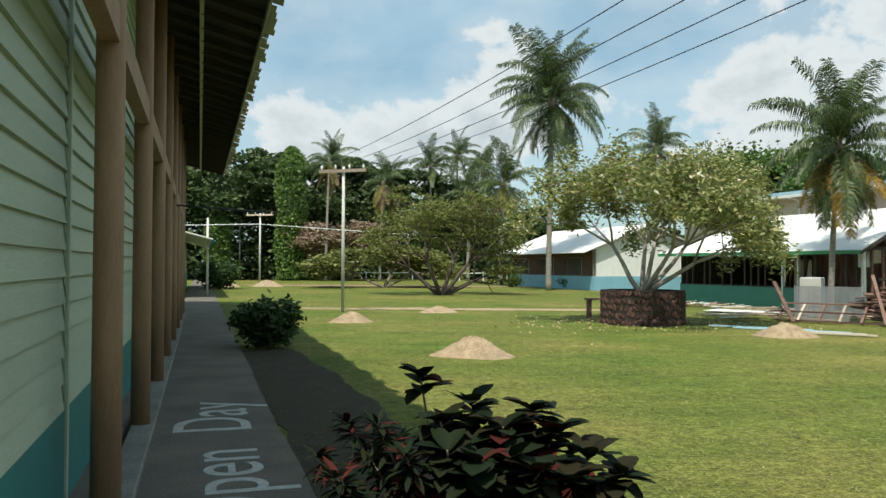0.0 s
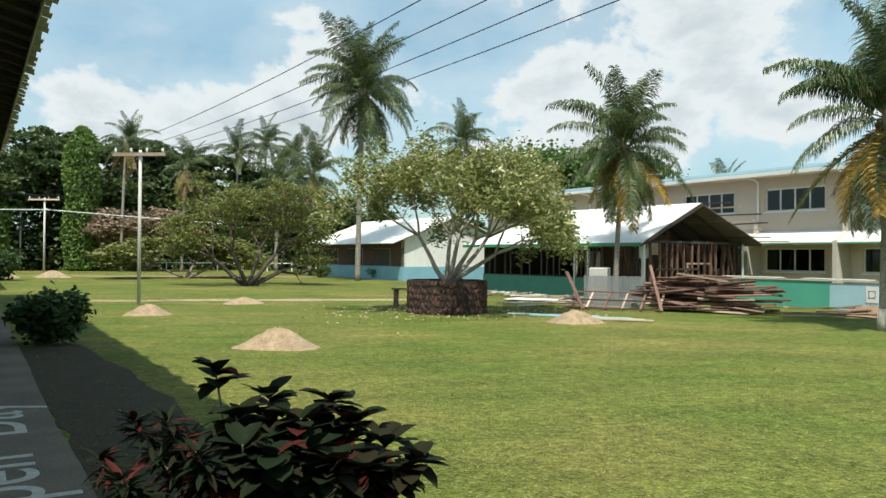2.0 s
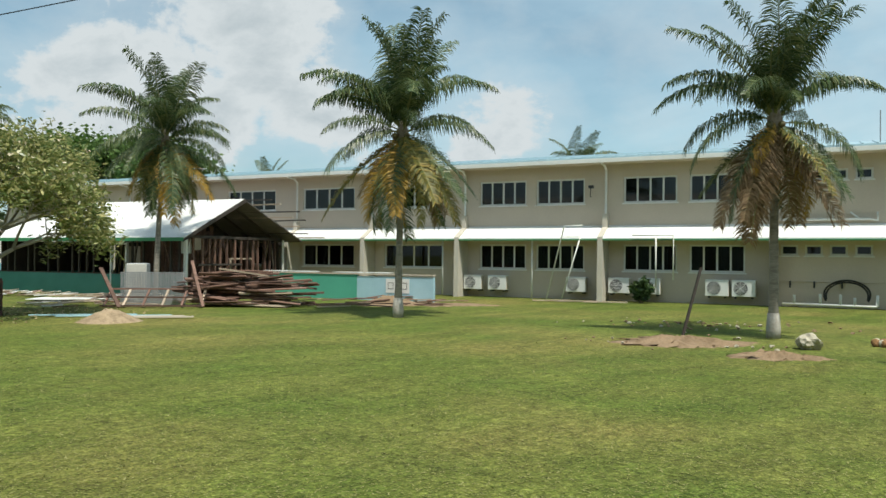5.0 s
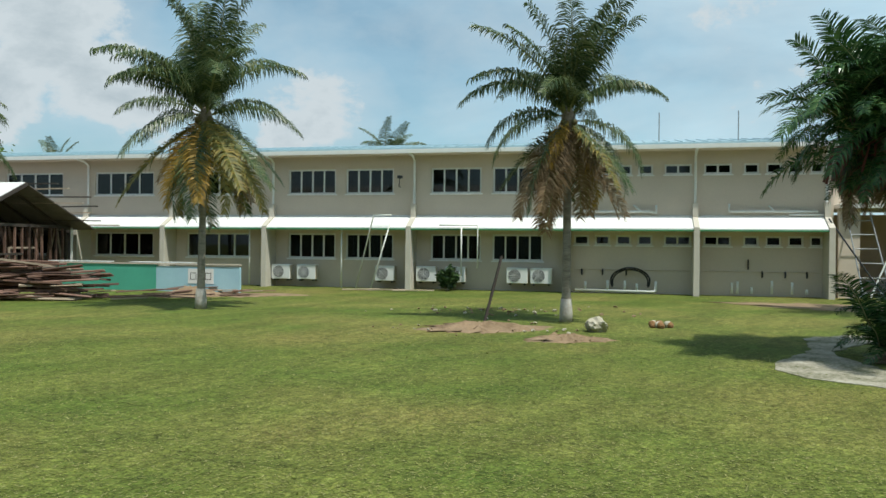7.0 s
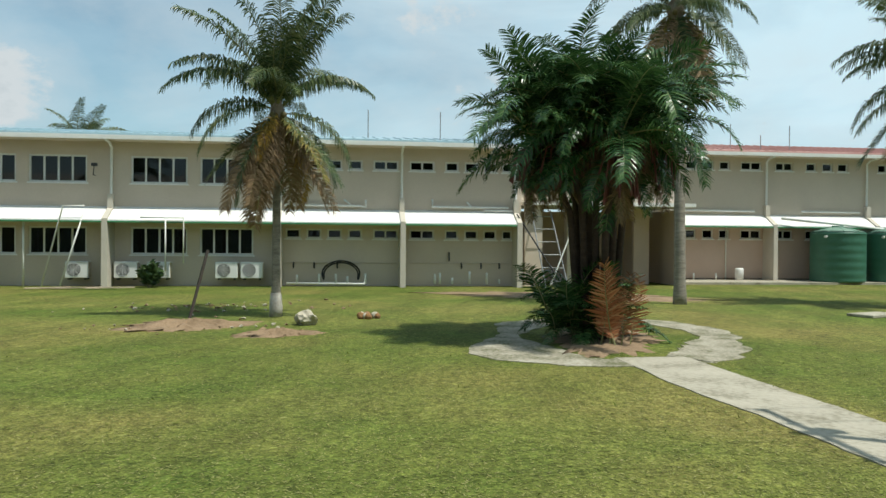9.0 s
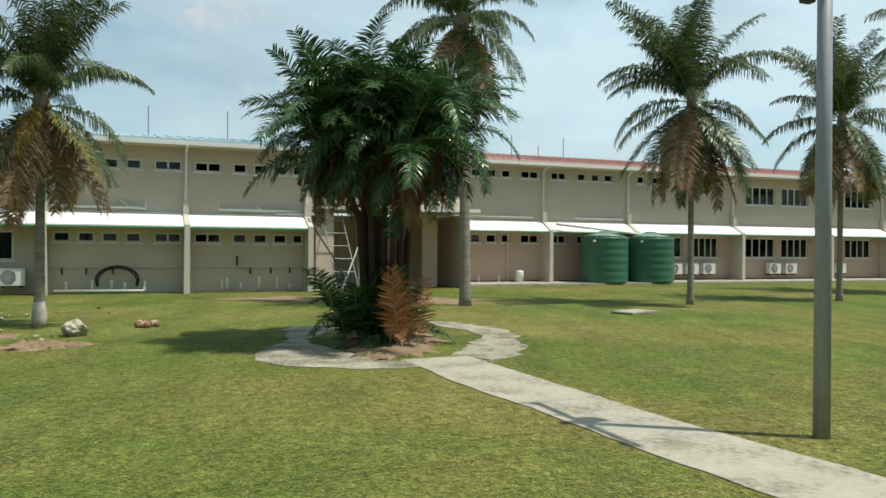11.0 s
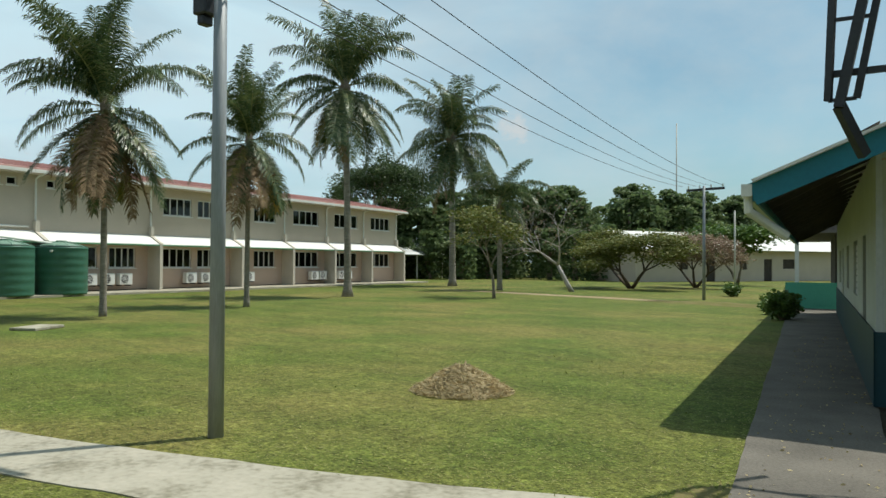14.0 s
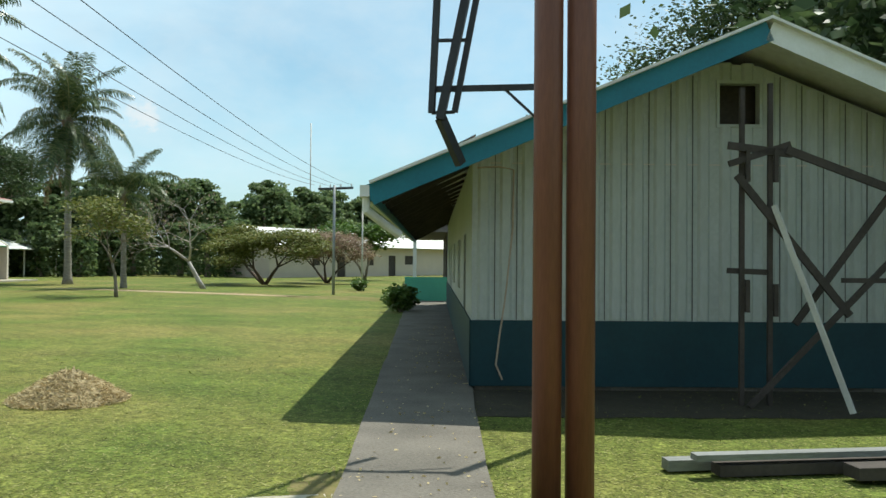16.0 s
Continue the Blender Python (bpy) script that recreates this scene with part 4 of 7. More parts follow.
    part("fascia", beam(bmesh.new(), (-ov, apex_y, apex_z + 0.04), (-ov, ed, ze - 0.15), 0.03, 0.26), M_FASCIA, b, "blue rake fascia")
    part("fascia", beam(bmesh.new(), (-ov, apex_y, apex_z + 0.04), (-ov, W - ed, ze - 0.15), 0.03, 0.26), M_WHITE, b, "white rake fascia")
    part("fascia", boxes((-ov + 0.02, L + 0.3, ed - 0.03, ed, ze - 0.22, ze - 0.02)), M_FASCIA, b, "blue eave fascia")
    part("gutter", boxes((-ov - 0.02, L + 0.3, ed + 0.003, ed + 0.12, ze - 0.17, ze - 0.03)), M_WHITE, b, "white eave gutter")
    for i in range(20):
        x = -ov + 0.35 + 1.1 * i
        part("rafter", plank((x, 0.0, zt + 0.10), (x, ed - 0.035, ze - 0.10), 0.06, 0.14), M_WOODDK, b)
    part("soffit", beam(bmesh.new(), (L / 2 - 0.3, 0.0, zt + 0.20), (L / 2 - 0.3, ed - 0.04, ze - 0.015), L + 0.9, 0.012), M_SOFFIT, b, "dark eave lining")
    part("downpipe", tube(bmesh.new(), ((-ov + 0.1, ed + 0.05, ze - 0.15), (-ov + 0.1, ed + 0.05, ze - 0.33), (-ov + 0.3, ed - 0.15, ze - 0.48), (-ov + 0.42, ed - 0.35, ze - 0.62)), 0.055), M_PVC, b, "white plastic gutter elbow")
    cab = [(-0.03, -0.06, 3.02), (-0.03, -0.35, 3.04), (-0.03, -0.56, 3.0), (-0.03, -0.55, 2.2), (-0.03, -0.46, 1.3), (-0.04, -0.38, 0.75), (-0.05, -0.33, 0.35), (-0.04, -0.42, 0.15)]
    part("cable", tube(bmesh.new(), cab, 0.014, 6), M_WOODP, b, "hanging pale cable")
    return b


ribbed_building()

# a low block at the end of the walkway, and a long white building beyond
b = thing("annex_building", "small dark annex behind a sea-green low wall", "building", B2 @ pose(24.5, 0, 0))
part("wall", boxes((0, 12, -7.0, 0.0, 0, 3.0)), M_WOODDK, b)
part("roof", boxes((-1.2, 13, -8, 1.7, 3.0, 3.12), (-0.9, 12.5, -7.5, 1.4, 3.12, 3.3)), M_ROOFD, b)
part("post", boxes((-1.0, -0.85, 1.3, 1.45, 0, 3.0)), M_WHITE, b)
part("low_wall", boxes((-1.1, -0.95, -1.4, 1.8, 0, 1.05)), M_TEALB, b, "sea-green low wall")

LB = pose(39.83, -74.87, 0, 0, 0, -106.9)
b = thing("long_white_building", "long low white building with dark doors and a white roof", "building", LB)
lh = [(-1.0, 0.2, 0.0, 2.3), (7.0, 8.2, 0.0, 2.3), (3.5, 4.6, 1.2, 2.3), (9.8, 11.6, 1.3, 2.3), (-4.5, -3.4, 1.2, 2.3)]
part("wall", wall_cells(bmesh.new(), -10, 30, 0, 3.1, 0, 0.2, lh), M_WALL, b)
part("wall", boxes((-10, 30, 6.8, 7, 0, 3.1), (-10, -9.8, 0.2, 6.8, 0, 3.1), (29.8, 30, 0.2, 6.8, 0, 3.1)), M_WALL, b)
for a, c, lo, hi in lh:
    part("door" if lo == 0 else "window", boxes((a, c, 0.1, 0.15, lo, hi)), M_WOODDK, b)
part("roof", beam(bmesh.new(), (10, 3.5, 5.0), (10, -0.9, 3.15), 42, 0.06), M_ROOFW, b)
part("roof", beam(bmesh.new(), (10, 3.5, 5.0), (10, 7.9, 3.15), 42, 0.06), M_ROOFW, b)

# a low white-roofed shed beyond the red-roofed offices
b = thing("shed", "low shed with a white roof beyond the offices", "shed", RED @ pose(68, 6.0, 0))
part("wall", boxes((0, 14, 4.8, 5, 0, 3.6), (0, 0.2, 0, 4.8, 0, 2.5)), M_WOODDK, b, "dark back and end wall")
for k in range(6):
    part("post", boxes((0.1 + 2.7 * k, 0.22 + 2.7 * k, -0.6, -0.48, 0, 2.6)), M_POLEW, b)
part("roof", beam(bmesh.new(), (7, 5.5, 4.5), (7, -1.2, 2.5), 16, 0.08), M_ROOFW, b)


# ---- building being pulled down, and the long one behind it ----
def stripped_building():
    e, g = Vector((10.79, 39.76)), Vector((14.83, 29.84))
    d = (g - e).normalized()
    L = (g - e).length
    ang = math.degrees(math.atan2(d.y, d.x))
    b = thing("stripped_building", "half-demolished timber building with white iron roof and teal base", "building", pose(e.x, e.y, 0, 0, 0, ang))
    # x along the long side towards the camera, y to the back (left hand) of it
    D = 6.6
    part("base_wall", boxes((0, L, 0, 0.12, 0, 0.86), (0, 0.12, 0.12, D, 0, 0.86)), M_TEAL, b, "teal base wall")
    part("floor_slab", boxes((0.13, L + 0.5, 0.13, D, -0.02, 0.12)), M_WALK, b)
    # wall added in dark timber so the inside reads as shade
    part("end_wall", boxes((0.02, 0.1, 0.13, D - 0.11, 0.86, 2.25)), M_WOODDK, b, "added end wall, dark for the dim interior")
    rng = random.Random(8)
    x = 0.05
    while x < L:
        if not (L - 4.6 < x < L - 3.2):
            part("stud", boxes((x, x + 0.07, 0.02, 0.10, 0.86, 2.35)), M_WOODDK, b)
        if rng.random() < 0.6:
            part("stud", plank((x + rng.uniform(-0.3, 0.3), D - 0.3, 0.12), (x + rng.uniform(-0.3, 0.3), D - 0.3, 2.4), 0.09, 0.05), M_WOODP, b)
        x += rng.choice((0.4, 0.45, 0.6, 0.85))
    part("rail", boxes((0, L, 0.0, 0.1, 2.25, 2.36), (0, L, 0.01, 0.09, 0.865, 0.91)), M_WOODDK, b)
    # a door frame standing in the side
    dx = L - 4.0
    part("door_frame", boxes((dx, dx + 0.07, -0.02, 0.1, 0.1, 2.1), (dx + 0.85, dx + 0.92, -0.02, 0.1, 0.1, 2.1), (dx, dx + 0.92, -0.02, 0.1, 2.1, 2.17)), M_WHITE, b)
    # roof: hip at the far end, gable towards the camera
    ov, rz, ez = 0.65, 4.1, 2.33
    y0, y1, ym = -ov, D + 0.35, D / 2
    pts = [(-0.9, y0, ez), (L + 0.5, y0, ez), (L + 0.3, ym, rz), (2.3, ym, rz), (-0.9, y1, ez), (L + 0.9, y1, ez)]
    for name, q in (("roof", (0, 1, 2, 3)), ("roof", (3, 2, 5, 4)), ("roof", (0, 3, 4))):
        bm = bmesh.new()
        lo = [bm.verts.new(pts[i]) for i in q]
        hi = [bm.verts.new(Vector(pts[i]) + Vector((0, 0, 0.05))) for i in q]
        bm.faces.new(lo)
        bm.faces.new(hi)
        for i in range(len(q)):
            bm.faces.new((lo[i], lo[(i + 1) % len(q)], hi[(i + 1) % len(q)], hi[i]))
        part(name, bm, M_ROOFW if q != (3, 2, 5, 4) else M_ROOFD, b, "white iron roof slope" if q != (3, 2, 5, 4) else "stripped roof slope")
    part("eave_trim", boxes((-0.9, L + 0.5, y0 - 0.03, y0 - 0.003, ez - 0.10, ez + 0.04)), M_GREENTRIM, b)
    # rafters, purlins and battens of the open gable end
    for k in range(9):
        t = k / 8
        part("rafter", plank((L + 0.45, y0 + (ym - y0) * 0.98, rz - 0.03), (L + 0.45, y0, ez - 0.06), 0.05, 0.14) if k == 0 else plank((L + 0.6 - 1.2 * k, ym, rz - 0.05), (L + 0.7 - 1.2 * k, y1 + 0.2, ez - 0.1), 0.05, 0.13), M_WOODDK, b)
    for k in range(8):
        t = (k + 0.3) / 8
        part("batten", plank((L - 3.0, ym + (y1 - ym) * t, rz - (rz - ez) * t + 0.06), (L + 1.0 + rng.uniform(0.3, 1.6), ym + (y1 - ym) * t, rz - (rz - ez) * t + 0.05 + rng.uniform(-0.05, 0.1)), 0.12, 0.05), M_WOODP if k % 2 else M_WOODDK, b)
    # gable studs and boards
    y = 0.15
    while y < D:
        part("stud", boxes((L - 0.10, L - 0.02, y, y + 0.07, 0.1, 2.45)), M_WOOD, b)
        y += rng.choice((0.35, 0.42, 0.55))
    for k in range(34):
        y = 0.2 + D * rng.random() * 0.93
        z = rng.choice((0.7, 1.3, 2.3, 2.42))
        part("board", plank((L - 0.15 - rng.random() * 1.5, y, 0.15), (L - 0.2 - rng.random() * 1.5, y + rng.uniform(-0.3, 0.3), 2.4), 0.14, 0.03), M_WOOD, b)
    part("rail", boxes((L - 0.1, L + 0.0, 0, D, 2.38, 2.5), (L - 0.09, L - 0.01, 0.8, 3.6, 1.25, 1.33), (L - 0.09, L - 0.01, 1.4, 3.2, 0.7, 0.78)), M_WOODDK, b)
    part("corner_post", boxes((L - 0.02, L + 0.1, -0.06, 0.06, 0, 2.45)), M_WHITE, b)
    part("corner_post", plank((L + 0.05, D, 0), (L + 0.25, D - 0.3, 2.4), 0.1, 0.1), M_WHITE, b)
    # back wall likewise added, its dark colour standing for interior shade
    part("wall", wall_cells(bmesh.new(), 0.2, L - 0.2, 0.1, 2.3, D - 0.1, D, [(0.7 + 1.55 * k, 1.95 + 1.55 * k, 0.7, 2.1) for k in range(6)]), M_WOODDK, b, "added back wall with empty window openings, dark for the dim interior")
    y = 0.3
    while y < D - 0.2:
        w = rng.uniform(0.16, 0.3)
        part("partition_board", boxes((L - 2.6, L - 2.56, y, y + w - 0.015, 0.12, rng.choice((2.3, 2.35, 2.8, 3.0)) if 1.6 < y < 5 else 2.3)), M_WOOD, b)
        y += w
    part("wall_sheet", boxes((L - 0.55, L - 0.53, 0.35, 1.0, 1.75, 2.35)), M_WHITE, b, "torn pale lining sheet")
    part("wall_sheet", boxes((L - 0.6, L - 0.58, 1.15, 1.7, 1.9, 2.4)), M_WALL, b, "torn pale lining sheet")
    part("window_frame", boxes((L - 0.14, L - 0.08, 2.9, 4.5, 1.5, 1.57), (L - 0.14, L - 0.08, 2.9, 4.5, 0.75, 0.82), (L - 0.14, L - 0.08, 2.9, 2.97, 0.82, 1.5), (L - 0.14, L - 0.08, 4.43, 4.5, 0.82, 1.5)), M_WOODP, b)
    return b, ang


_, DEMO_ANG = stripped_building()


def classroom():
    """The long building behind, gable towards the lawn, with a light blue base."""
    b = thing("long_classroom_building", "long low building with a white gable end and light blue base", "building", pose(9.2, 56.0, 0, 0, 0, DEMO_ANG))
    # brown here also stands for the eave's shade; the sunlit gable stays white
    part("wall", boxes((-13.5, 0, 0, 0.2, 0, 2.9), (-13.5, 0, 8.8, 9, 0, 2.9), (-13.5, -13.3, 0.2, 8.8, 0, 2.9)), M_WOOD, b, "brown long side wall with its shade in the colour")
    bm = bmesh.new()
    prof = [(0, 0), (9, 0), (9, 2.9), (4.5, 4.6), (0, 2.9)]
    f = [bm.verts.new((xx, p, z)) for xx in (-0.2, 0) for p, z in prof]
    bm.faces.new(f[:5])
    bm.faces.new(f[5:])
    for i in range(5):
        bm.faces.new((f[i], f[(i + 1) % 5], f[5 + (i + 1) % 5], f[5 + i]))
    part("wall", bm, M_WHITE, b, "white boarded gable end")
    for k in range(30):
        y = 0.15 + 0.3 * k
        part("cover_strip", boxes((0.002, 0.02, y, y + 0.03, 1.0, 2.9 + (min(y, 9 - y) * 0.37))), M_WHITE, b)
    part("base_board", boxes((0.004, 0.03, 0, 9, 0, 1.0), (-13.5, 0, -0.03, -0.004, 0, 1.0)), M_SKYBLUE, b, "light blue painted base")
    for i in range(3):
        xa = -12.6 + 4.2 * i
        win = part("window", boxes((xa - 0.05, xa + 2.55, -0.034, -0.005, 1.02, 2.34)), M_INT, b, "dark louvre window band")
        for k in range(9):
            part("louvre", boxes((xa + 0.28 * k, xa + 0.28 * k + 0.22, -0.06, -0.036, 1.05, 2.3)), M_WOODDK, win)
    part("roof", beam(bmesh.new(), (-6.9, 4.5, 4.75), (-6.9, -1.1, 2.65), 14.6, 0.06), M_ROOFW, b, "white iron roof slope")
    part("roof", beam(bmesh.new(), (-6.9, 4.5, 4.75), (-6.9, 10.1, 2.65), 14.6, 0.06), M_ROOFW, b, "white iron roof slope")
    return b


classroom()


# ---- palms ----
def frond_mesh(name, rise, bend, material, leaflets=66, leaf=0.27, hang=0.6, width=0.017, sag=1.25, curl=0.0, seed=0, missing=0.06):
    """A feather frond four metres long from the origin along +x: a stalk that arches over, with narrow leaflets that bend down under their weight."""
    rng = np.random.default_rng(seed)
    length, n = 4.0, 16
    v, f, slots = [], [], []
    pts, tang = [np.zeros(3)], []
    for i in range(n):
        u = (i + 0.5) / n
        a, y = radians(rise) - radians(bend) * u ** sag, radians(curl) * u
        t = np.array([math.cos(a) * math.cos(y), math.cos(a) * math.sin(y), math.sin(a)])
        tang.append(t)
        pts.append(pts[-1] + t * length / n)
    tang.append(tang[-1])
    for i, p in enumerate(pts):  # stalk, three-sided
        w = 0.040 * (1 - 0.85 * i / n)
        up = np.array([-tang[i][2], 0, tang[i][0]])
        for o in (np.array([0, w, 0]), np.array([0, -w, 0]), up * -w * 1.3):
            v.append(p + o)
    for i in range(n):
        for k in range(3):
            a, b = 3 * i + k, 3 * i + (k + 1) % 3
            f.append((a, b, b + 3, a + 3))
            slots.append(1)
    down = np.array([0, 0, -1.0])
    for k in range(leaflets):
        s = 0.13 + 0.87 * (k + 0.5) / leaflets
        i = min(int(s * n), n - 1)
        fr = s * n - i
        p, t = pts[i] * (1 - fr) + pts[i + 1] * fr, tang[i]
        side = np.cross(np.array([0, 0, 1.0]), t)
        side /= np.linalg.norm(side) + 1e-6
        if abs(side[1]) < 0.2:
            side = np.array([0, 1.0, 0])
        up = np.cross(t, side)
        for sd in (-1, 1):
            if rng.random() < missing:
                continue
            ll = leaf * length * (min(1.0, 0.45 + 2.6 * (s - 0.13)) * (1 - 0.62 * max(0, s - 0.45) / 0.55)) * rng.uniform(0.82, 1.12)
            d = side * sd * 0.85 + t * (0.22 + 0.55 * s * s) + up * 0.25 + rng.normal(size=3) * 0.12
            d /= np.linalg.norm(d)
            h = hang * rng.uniform(0.75, 1.2)
            m = p + d * ll * 0.40
            e1 = d * (1 - 0.55 * min(1, h)) + down * h * 0.75
            q = m + e1 / np.linalg.norm(e1) * ll * 0.34
            e2 = d * (1 - 0.92 * min(1, h)) + down * h
            e = q + e2 / np.linalg.norm(e2) * ll * 0.30
            w = t * width * 1.5
            b = len(v)
            v += [p - w * 0.6, p + w * 0.6, m + w, m - w, q + w * 0.75, q - w * 0.75, e]
            f += [(b, b + 1, b + 2, b + 3), (b + 3, b + 2, b + 4, b + 5), (b + 5, b + 4, b + 6)]
            slots += [0, 0, 0]
    me = mesh_of(name, v, f, material)
    me.materials.append(M_RACHIS)
    me.polygons.foreach_set("material_index", slots)
    return me


# for each kind of frond three that differ: rise, bend, leaf material, droop of the leaflets
KINDS = {
    "spear": (80, 48, M_FROND, 0.6), "up": (66, 92, M_FROND, 0.9), "arch": (40, 88, M_FROND, 1.15), "wide": (14, 74, M_FROND, 1.2),
    "droop": (-18, 58, M_FROND, 1.1), "low": (-46, 36, M_FROND, 0.6), "turning": (-46, 36, M_FRONDT, 0.6), "yellow": (-46, 34, M_FRONDY, 0.6), "dead": (-60, 24, M_FRONDD, 0.6),
}
FRONDS = {}
for n_kind, (kind, (rise, bend, m_leaf, hang)) in enumerate(KINDS.items()):
    for k in range(3):
        FRONDS[kind, k] = frond_mesh("frond", rise + (-7, 0, 6)[k], bend + (10, 0, -10)[k], m_leaf, 96, 0.245 if rise > -30 else 0.22, hang, 0.0125 if rise > -30 else 0.0165, (1.15, 1.3, 1.5)[k], (-14, 4, 16)[k], 10 * n_kind + k, 0.2 if kind == "dead" else 0.06)
for n_kind, (kind, rise, bend, hang) in enumerate((("k_up", 66, 62, 0.30), ("k_arch", 40, 88, 0.42), ("k_wide", 12, 78, 0.55), ("k_low", -22, 58, 0.6))):
    for k in range(3):
        FRONDS[kind, k] = frond_mesh("frond", rise + (-8, 0, 8)[k], bend + (12, 0, -12)[k], M_FRONDK, 54, 0.29, hang, 0.025, (1.1, 1.3, 1.5)[k], (-16, 3, 14)[k], 200 + 10 * n_kind + k, 0.04)
for k in range(3):
    FRONDS["red_dead", k] = frond_mesh("frond", 82 - 6 * k, 14, M_FRONDO, 30, 0.24, 0.06, 0.03, 1.3, (-12, 4, 14)[k], 300 + k, 0.08)


def palm(label, x, y, crown, size, seed, kinds, lean=(0.0, 0.0), radius=0.105, white=False, bulge=1.3, group="", set_fronds=(), tilt=(0.0, 0.0)):
    """A coconut palm: ringed tapering trunk and a crown of fronds. kinds: rows of (frond, how many); set_fronds: rows of (frond, bearing in degrees, scale)."""
    rng = random.Random(seed)
    p = thing("palm_tree", label, "palm tree", pose(x, y, 0), group)
    n = 22
    pts = [(lean[0] * (i / n) ** 1.6, lean[1] * (i / n) ** 1.6, -0.1 + (crown + 0.1) * i / n) for i in range(n + 1)]
    rad = [radius * (1 + (bulge - 1) * math.exp(-i / n * crown / 0.35)) * (1 - 0.25 * i / n) * (1.0 + (0.05 if i % 2 else -0.03)) for i in range(n + 1)]
    part("trunk", tube(bmesh.new(), pts, rad, 12), M_TRUNK, p, "ringed grey trunk", smooth=True)
    if white:
        part("whitewash_band", tube(bmesh.new(), [(0, 0, -0.05), (0, 0, 0.2), (0, 0, 0.55)], [radius * bulge * 1.12, radius * 1.5, radius * 1.2], 12), M_TRUNKW, p, "worn whitewash at the foot", smooth=True)
    top = Vector(pts[-1])
    rows = [(kind, bearing + rng.uniform(-7, 7), s * rng.uniform(0.95, 1.05)) for kind, bearing, s in set_fronds]
    a = rng.uniform(0, 360)
    for kind, count in kinds:
        for i in range(count):
            a += 137.5 + rng.uniform(-22, 22)
            rows.append((kind, a, rng.uniform(0.80, 1.10)))
    for kind, bearing, s in rows:
        s *= {"spear": 1.0, "up": 0.95, "arch": 0.84, "wide": 0.82, "droop": 0.84}.get(kind, 0.88)
        m = Matrix.Translation(top + Vector((0, 0, rng.uniform(-0.12, 0.08) * size / 4))) @ pose(0, 0, 0, tilt[0], tilt[1]) @ pose(0, 0, 0, rng.uniform(-16, 16), rng.uniform(-7, 7), bearing) @ Matrix.Scale(s * size / 4.0, 4)
        part("frond", FRONDS[kind, rng.randrange(3)], None, p, at=m)
    # sheath and a few nuts under the crown
    k = size / 4
    part("crown_shaft", tube(bmesh.new(), [top + Vector((0, 0, -0.55 * k)), top, top + Vector((0, 0, 0.40 * k))], [radius * 0.85, radius * 1.6, radius * 0.6], 10), M_BARK, p, "brown fibrous crown sheath", smooth=True)
    for i in range(6):
        an = rng.uniform(0, 6.28)
        bm = bmesh.new()
        bmesh.ops.create_uvsphere(bm, u_segments=8, v_segments=6, radius=0.11 * k)
        part("coconut", bm, M_NUT, p, at=Matrix.Translation(top + Vector((0.24 * k * math.cos(an), 0.24 * k * math.sin(an), -0.25 * k + 0.1 * k * math.sin(3 * an)))), smooth=True)
    return p


def seen_from(x, y, rows):
    """Bearings counted from the line of sight from the lawn's corner (0 to its right, 90 beyond), turned into bearings of the plan."""
    base = math.degrees(math.atan2(y, x)) - 90
    return [(kind, b + base, s) for kind, b, s in rows]


PLUME = [("spear", 11), ("up", 5), ("low", 8), ("dead", 6)]
palm("coconut palm with yellowing lower fronds on the lawn", 14.9, 16.9, 5.3, 3.6, 1, [("spear", 11), ("up", 4), ("low", 5), ("turning", 3)], (0.25, 0.15), white=True, tilt=(0, -3), set_fronds=seen_from(14.9, 16.9, [
    ("up", 170, 1.0), ("up", 215, 0.95), ("up", 100, 0.95), ("up", 20, 0.9), ("up", 300, 0.9), ("arch", 180, 0.92), ("arch", 8, 0.85), ("arch", 275, 0.8), ("arch", 80, 0.9), ("wide", 195, 0.92), ("wide", 350, 0.95), ("wide", 130, 0.9), ("droop", 205, 0.92), ("droop", 60, 0.85),
    ("low", 310, 0.9), ("turning", 320, 0.98), ("turning", 290, 0.95), ("yellow", 250, 0.98), ("yellow", 228, 0.9), ("yellow", 345, 0.85), ("dead", 180, 0.7), ("turning", 70, 0.9), ("yellow", 110, 0.9), ("dead", 300, 0.85), ("dead", 30, 0.9), ("turning", 150, 0.9)]))
palm("coconut palm with many browned hanging fronds", 17.6, 7.4, 4.8, 2.95, 2, [("spear", 11), ("up", 4), ("dead", 7), ("low", 3)], (-0.1, -0.05), white=True, tilt=(0, -2), set_fronds=seen_from(17.6, 7.4, [
    ("up", 180, 1.0), ("up", 150, 1.05), ("up", 60, 1.0), ("up", 10, 0.95), ("up", 260, 0.9), ("arch", 182, 0.95), ("arch", 2, 0.95), ("arch", 100, 0.9), ("wide", 190, 0.95), ("wide", 352, 0.98), ("wide", 70, 0.9), ("arch", 285, 0.75), ("droop", 355, 0.95), ("low", 200, 1.0),
    ("turning", 320, 0.95), ("yellow", 340, 0.9), ("yellow", 250, 0.55), ("dead", 240, 0.95), ("dead", 215, 1.0), ("dead", 270, 1.05), ("dead", 190, 0.95), ("dead", 120, 1.0), ("dead", 60, 1.0), ("dead", 300, 0.9), ("low", 110, 0.9)]))
palm("tall coconut palm behind the palm clump", 24.47, -2.25, 8.7, 3.3, 3, [("spear", 6), ("up", 6), ("arch", 6), ("wide", 5), ("droop", 5), ("low", 4), ("turning", 3), ("dead", 8)], (0.1, 0.2), 0.17)
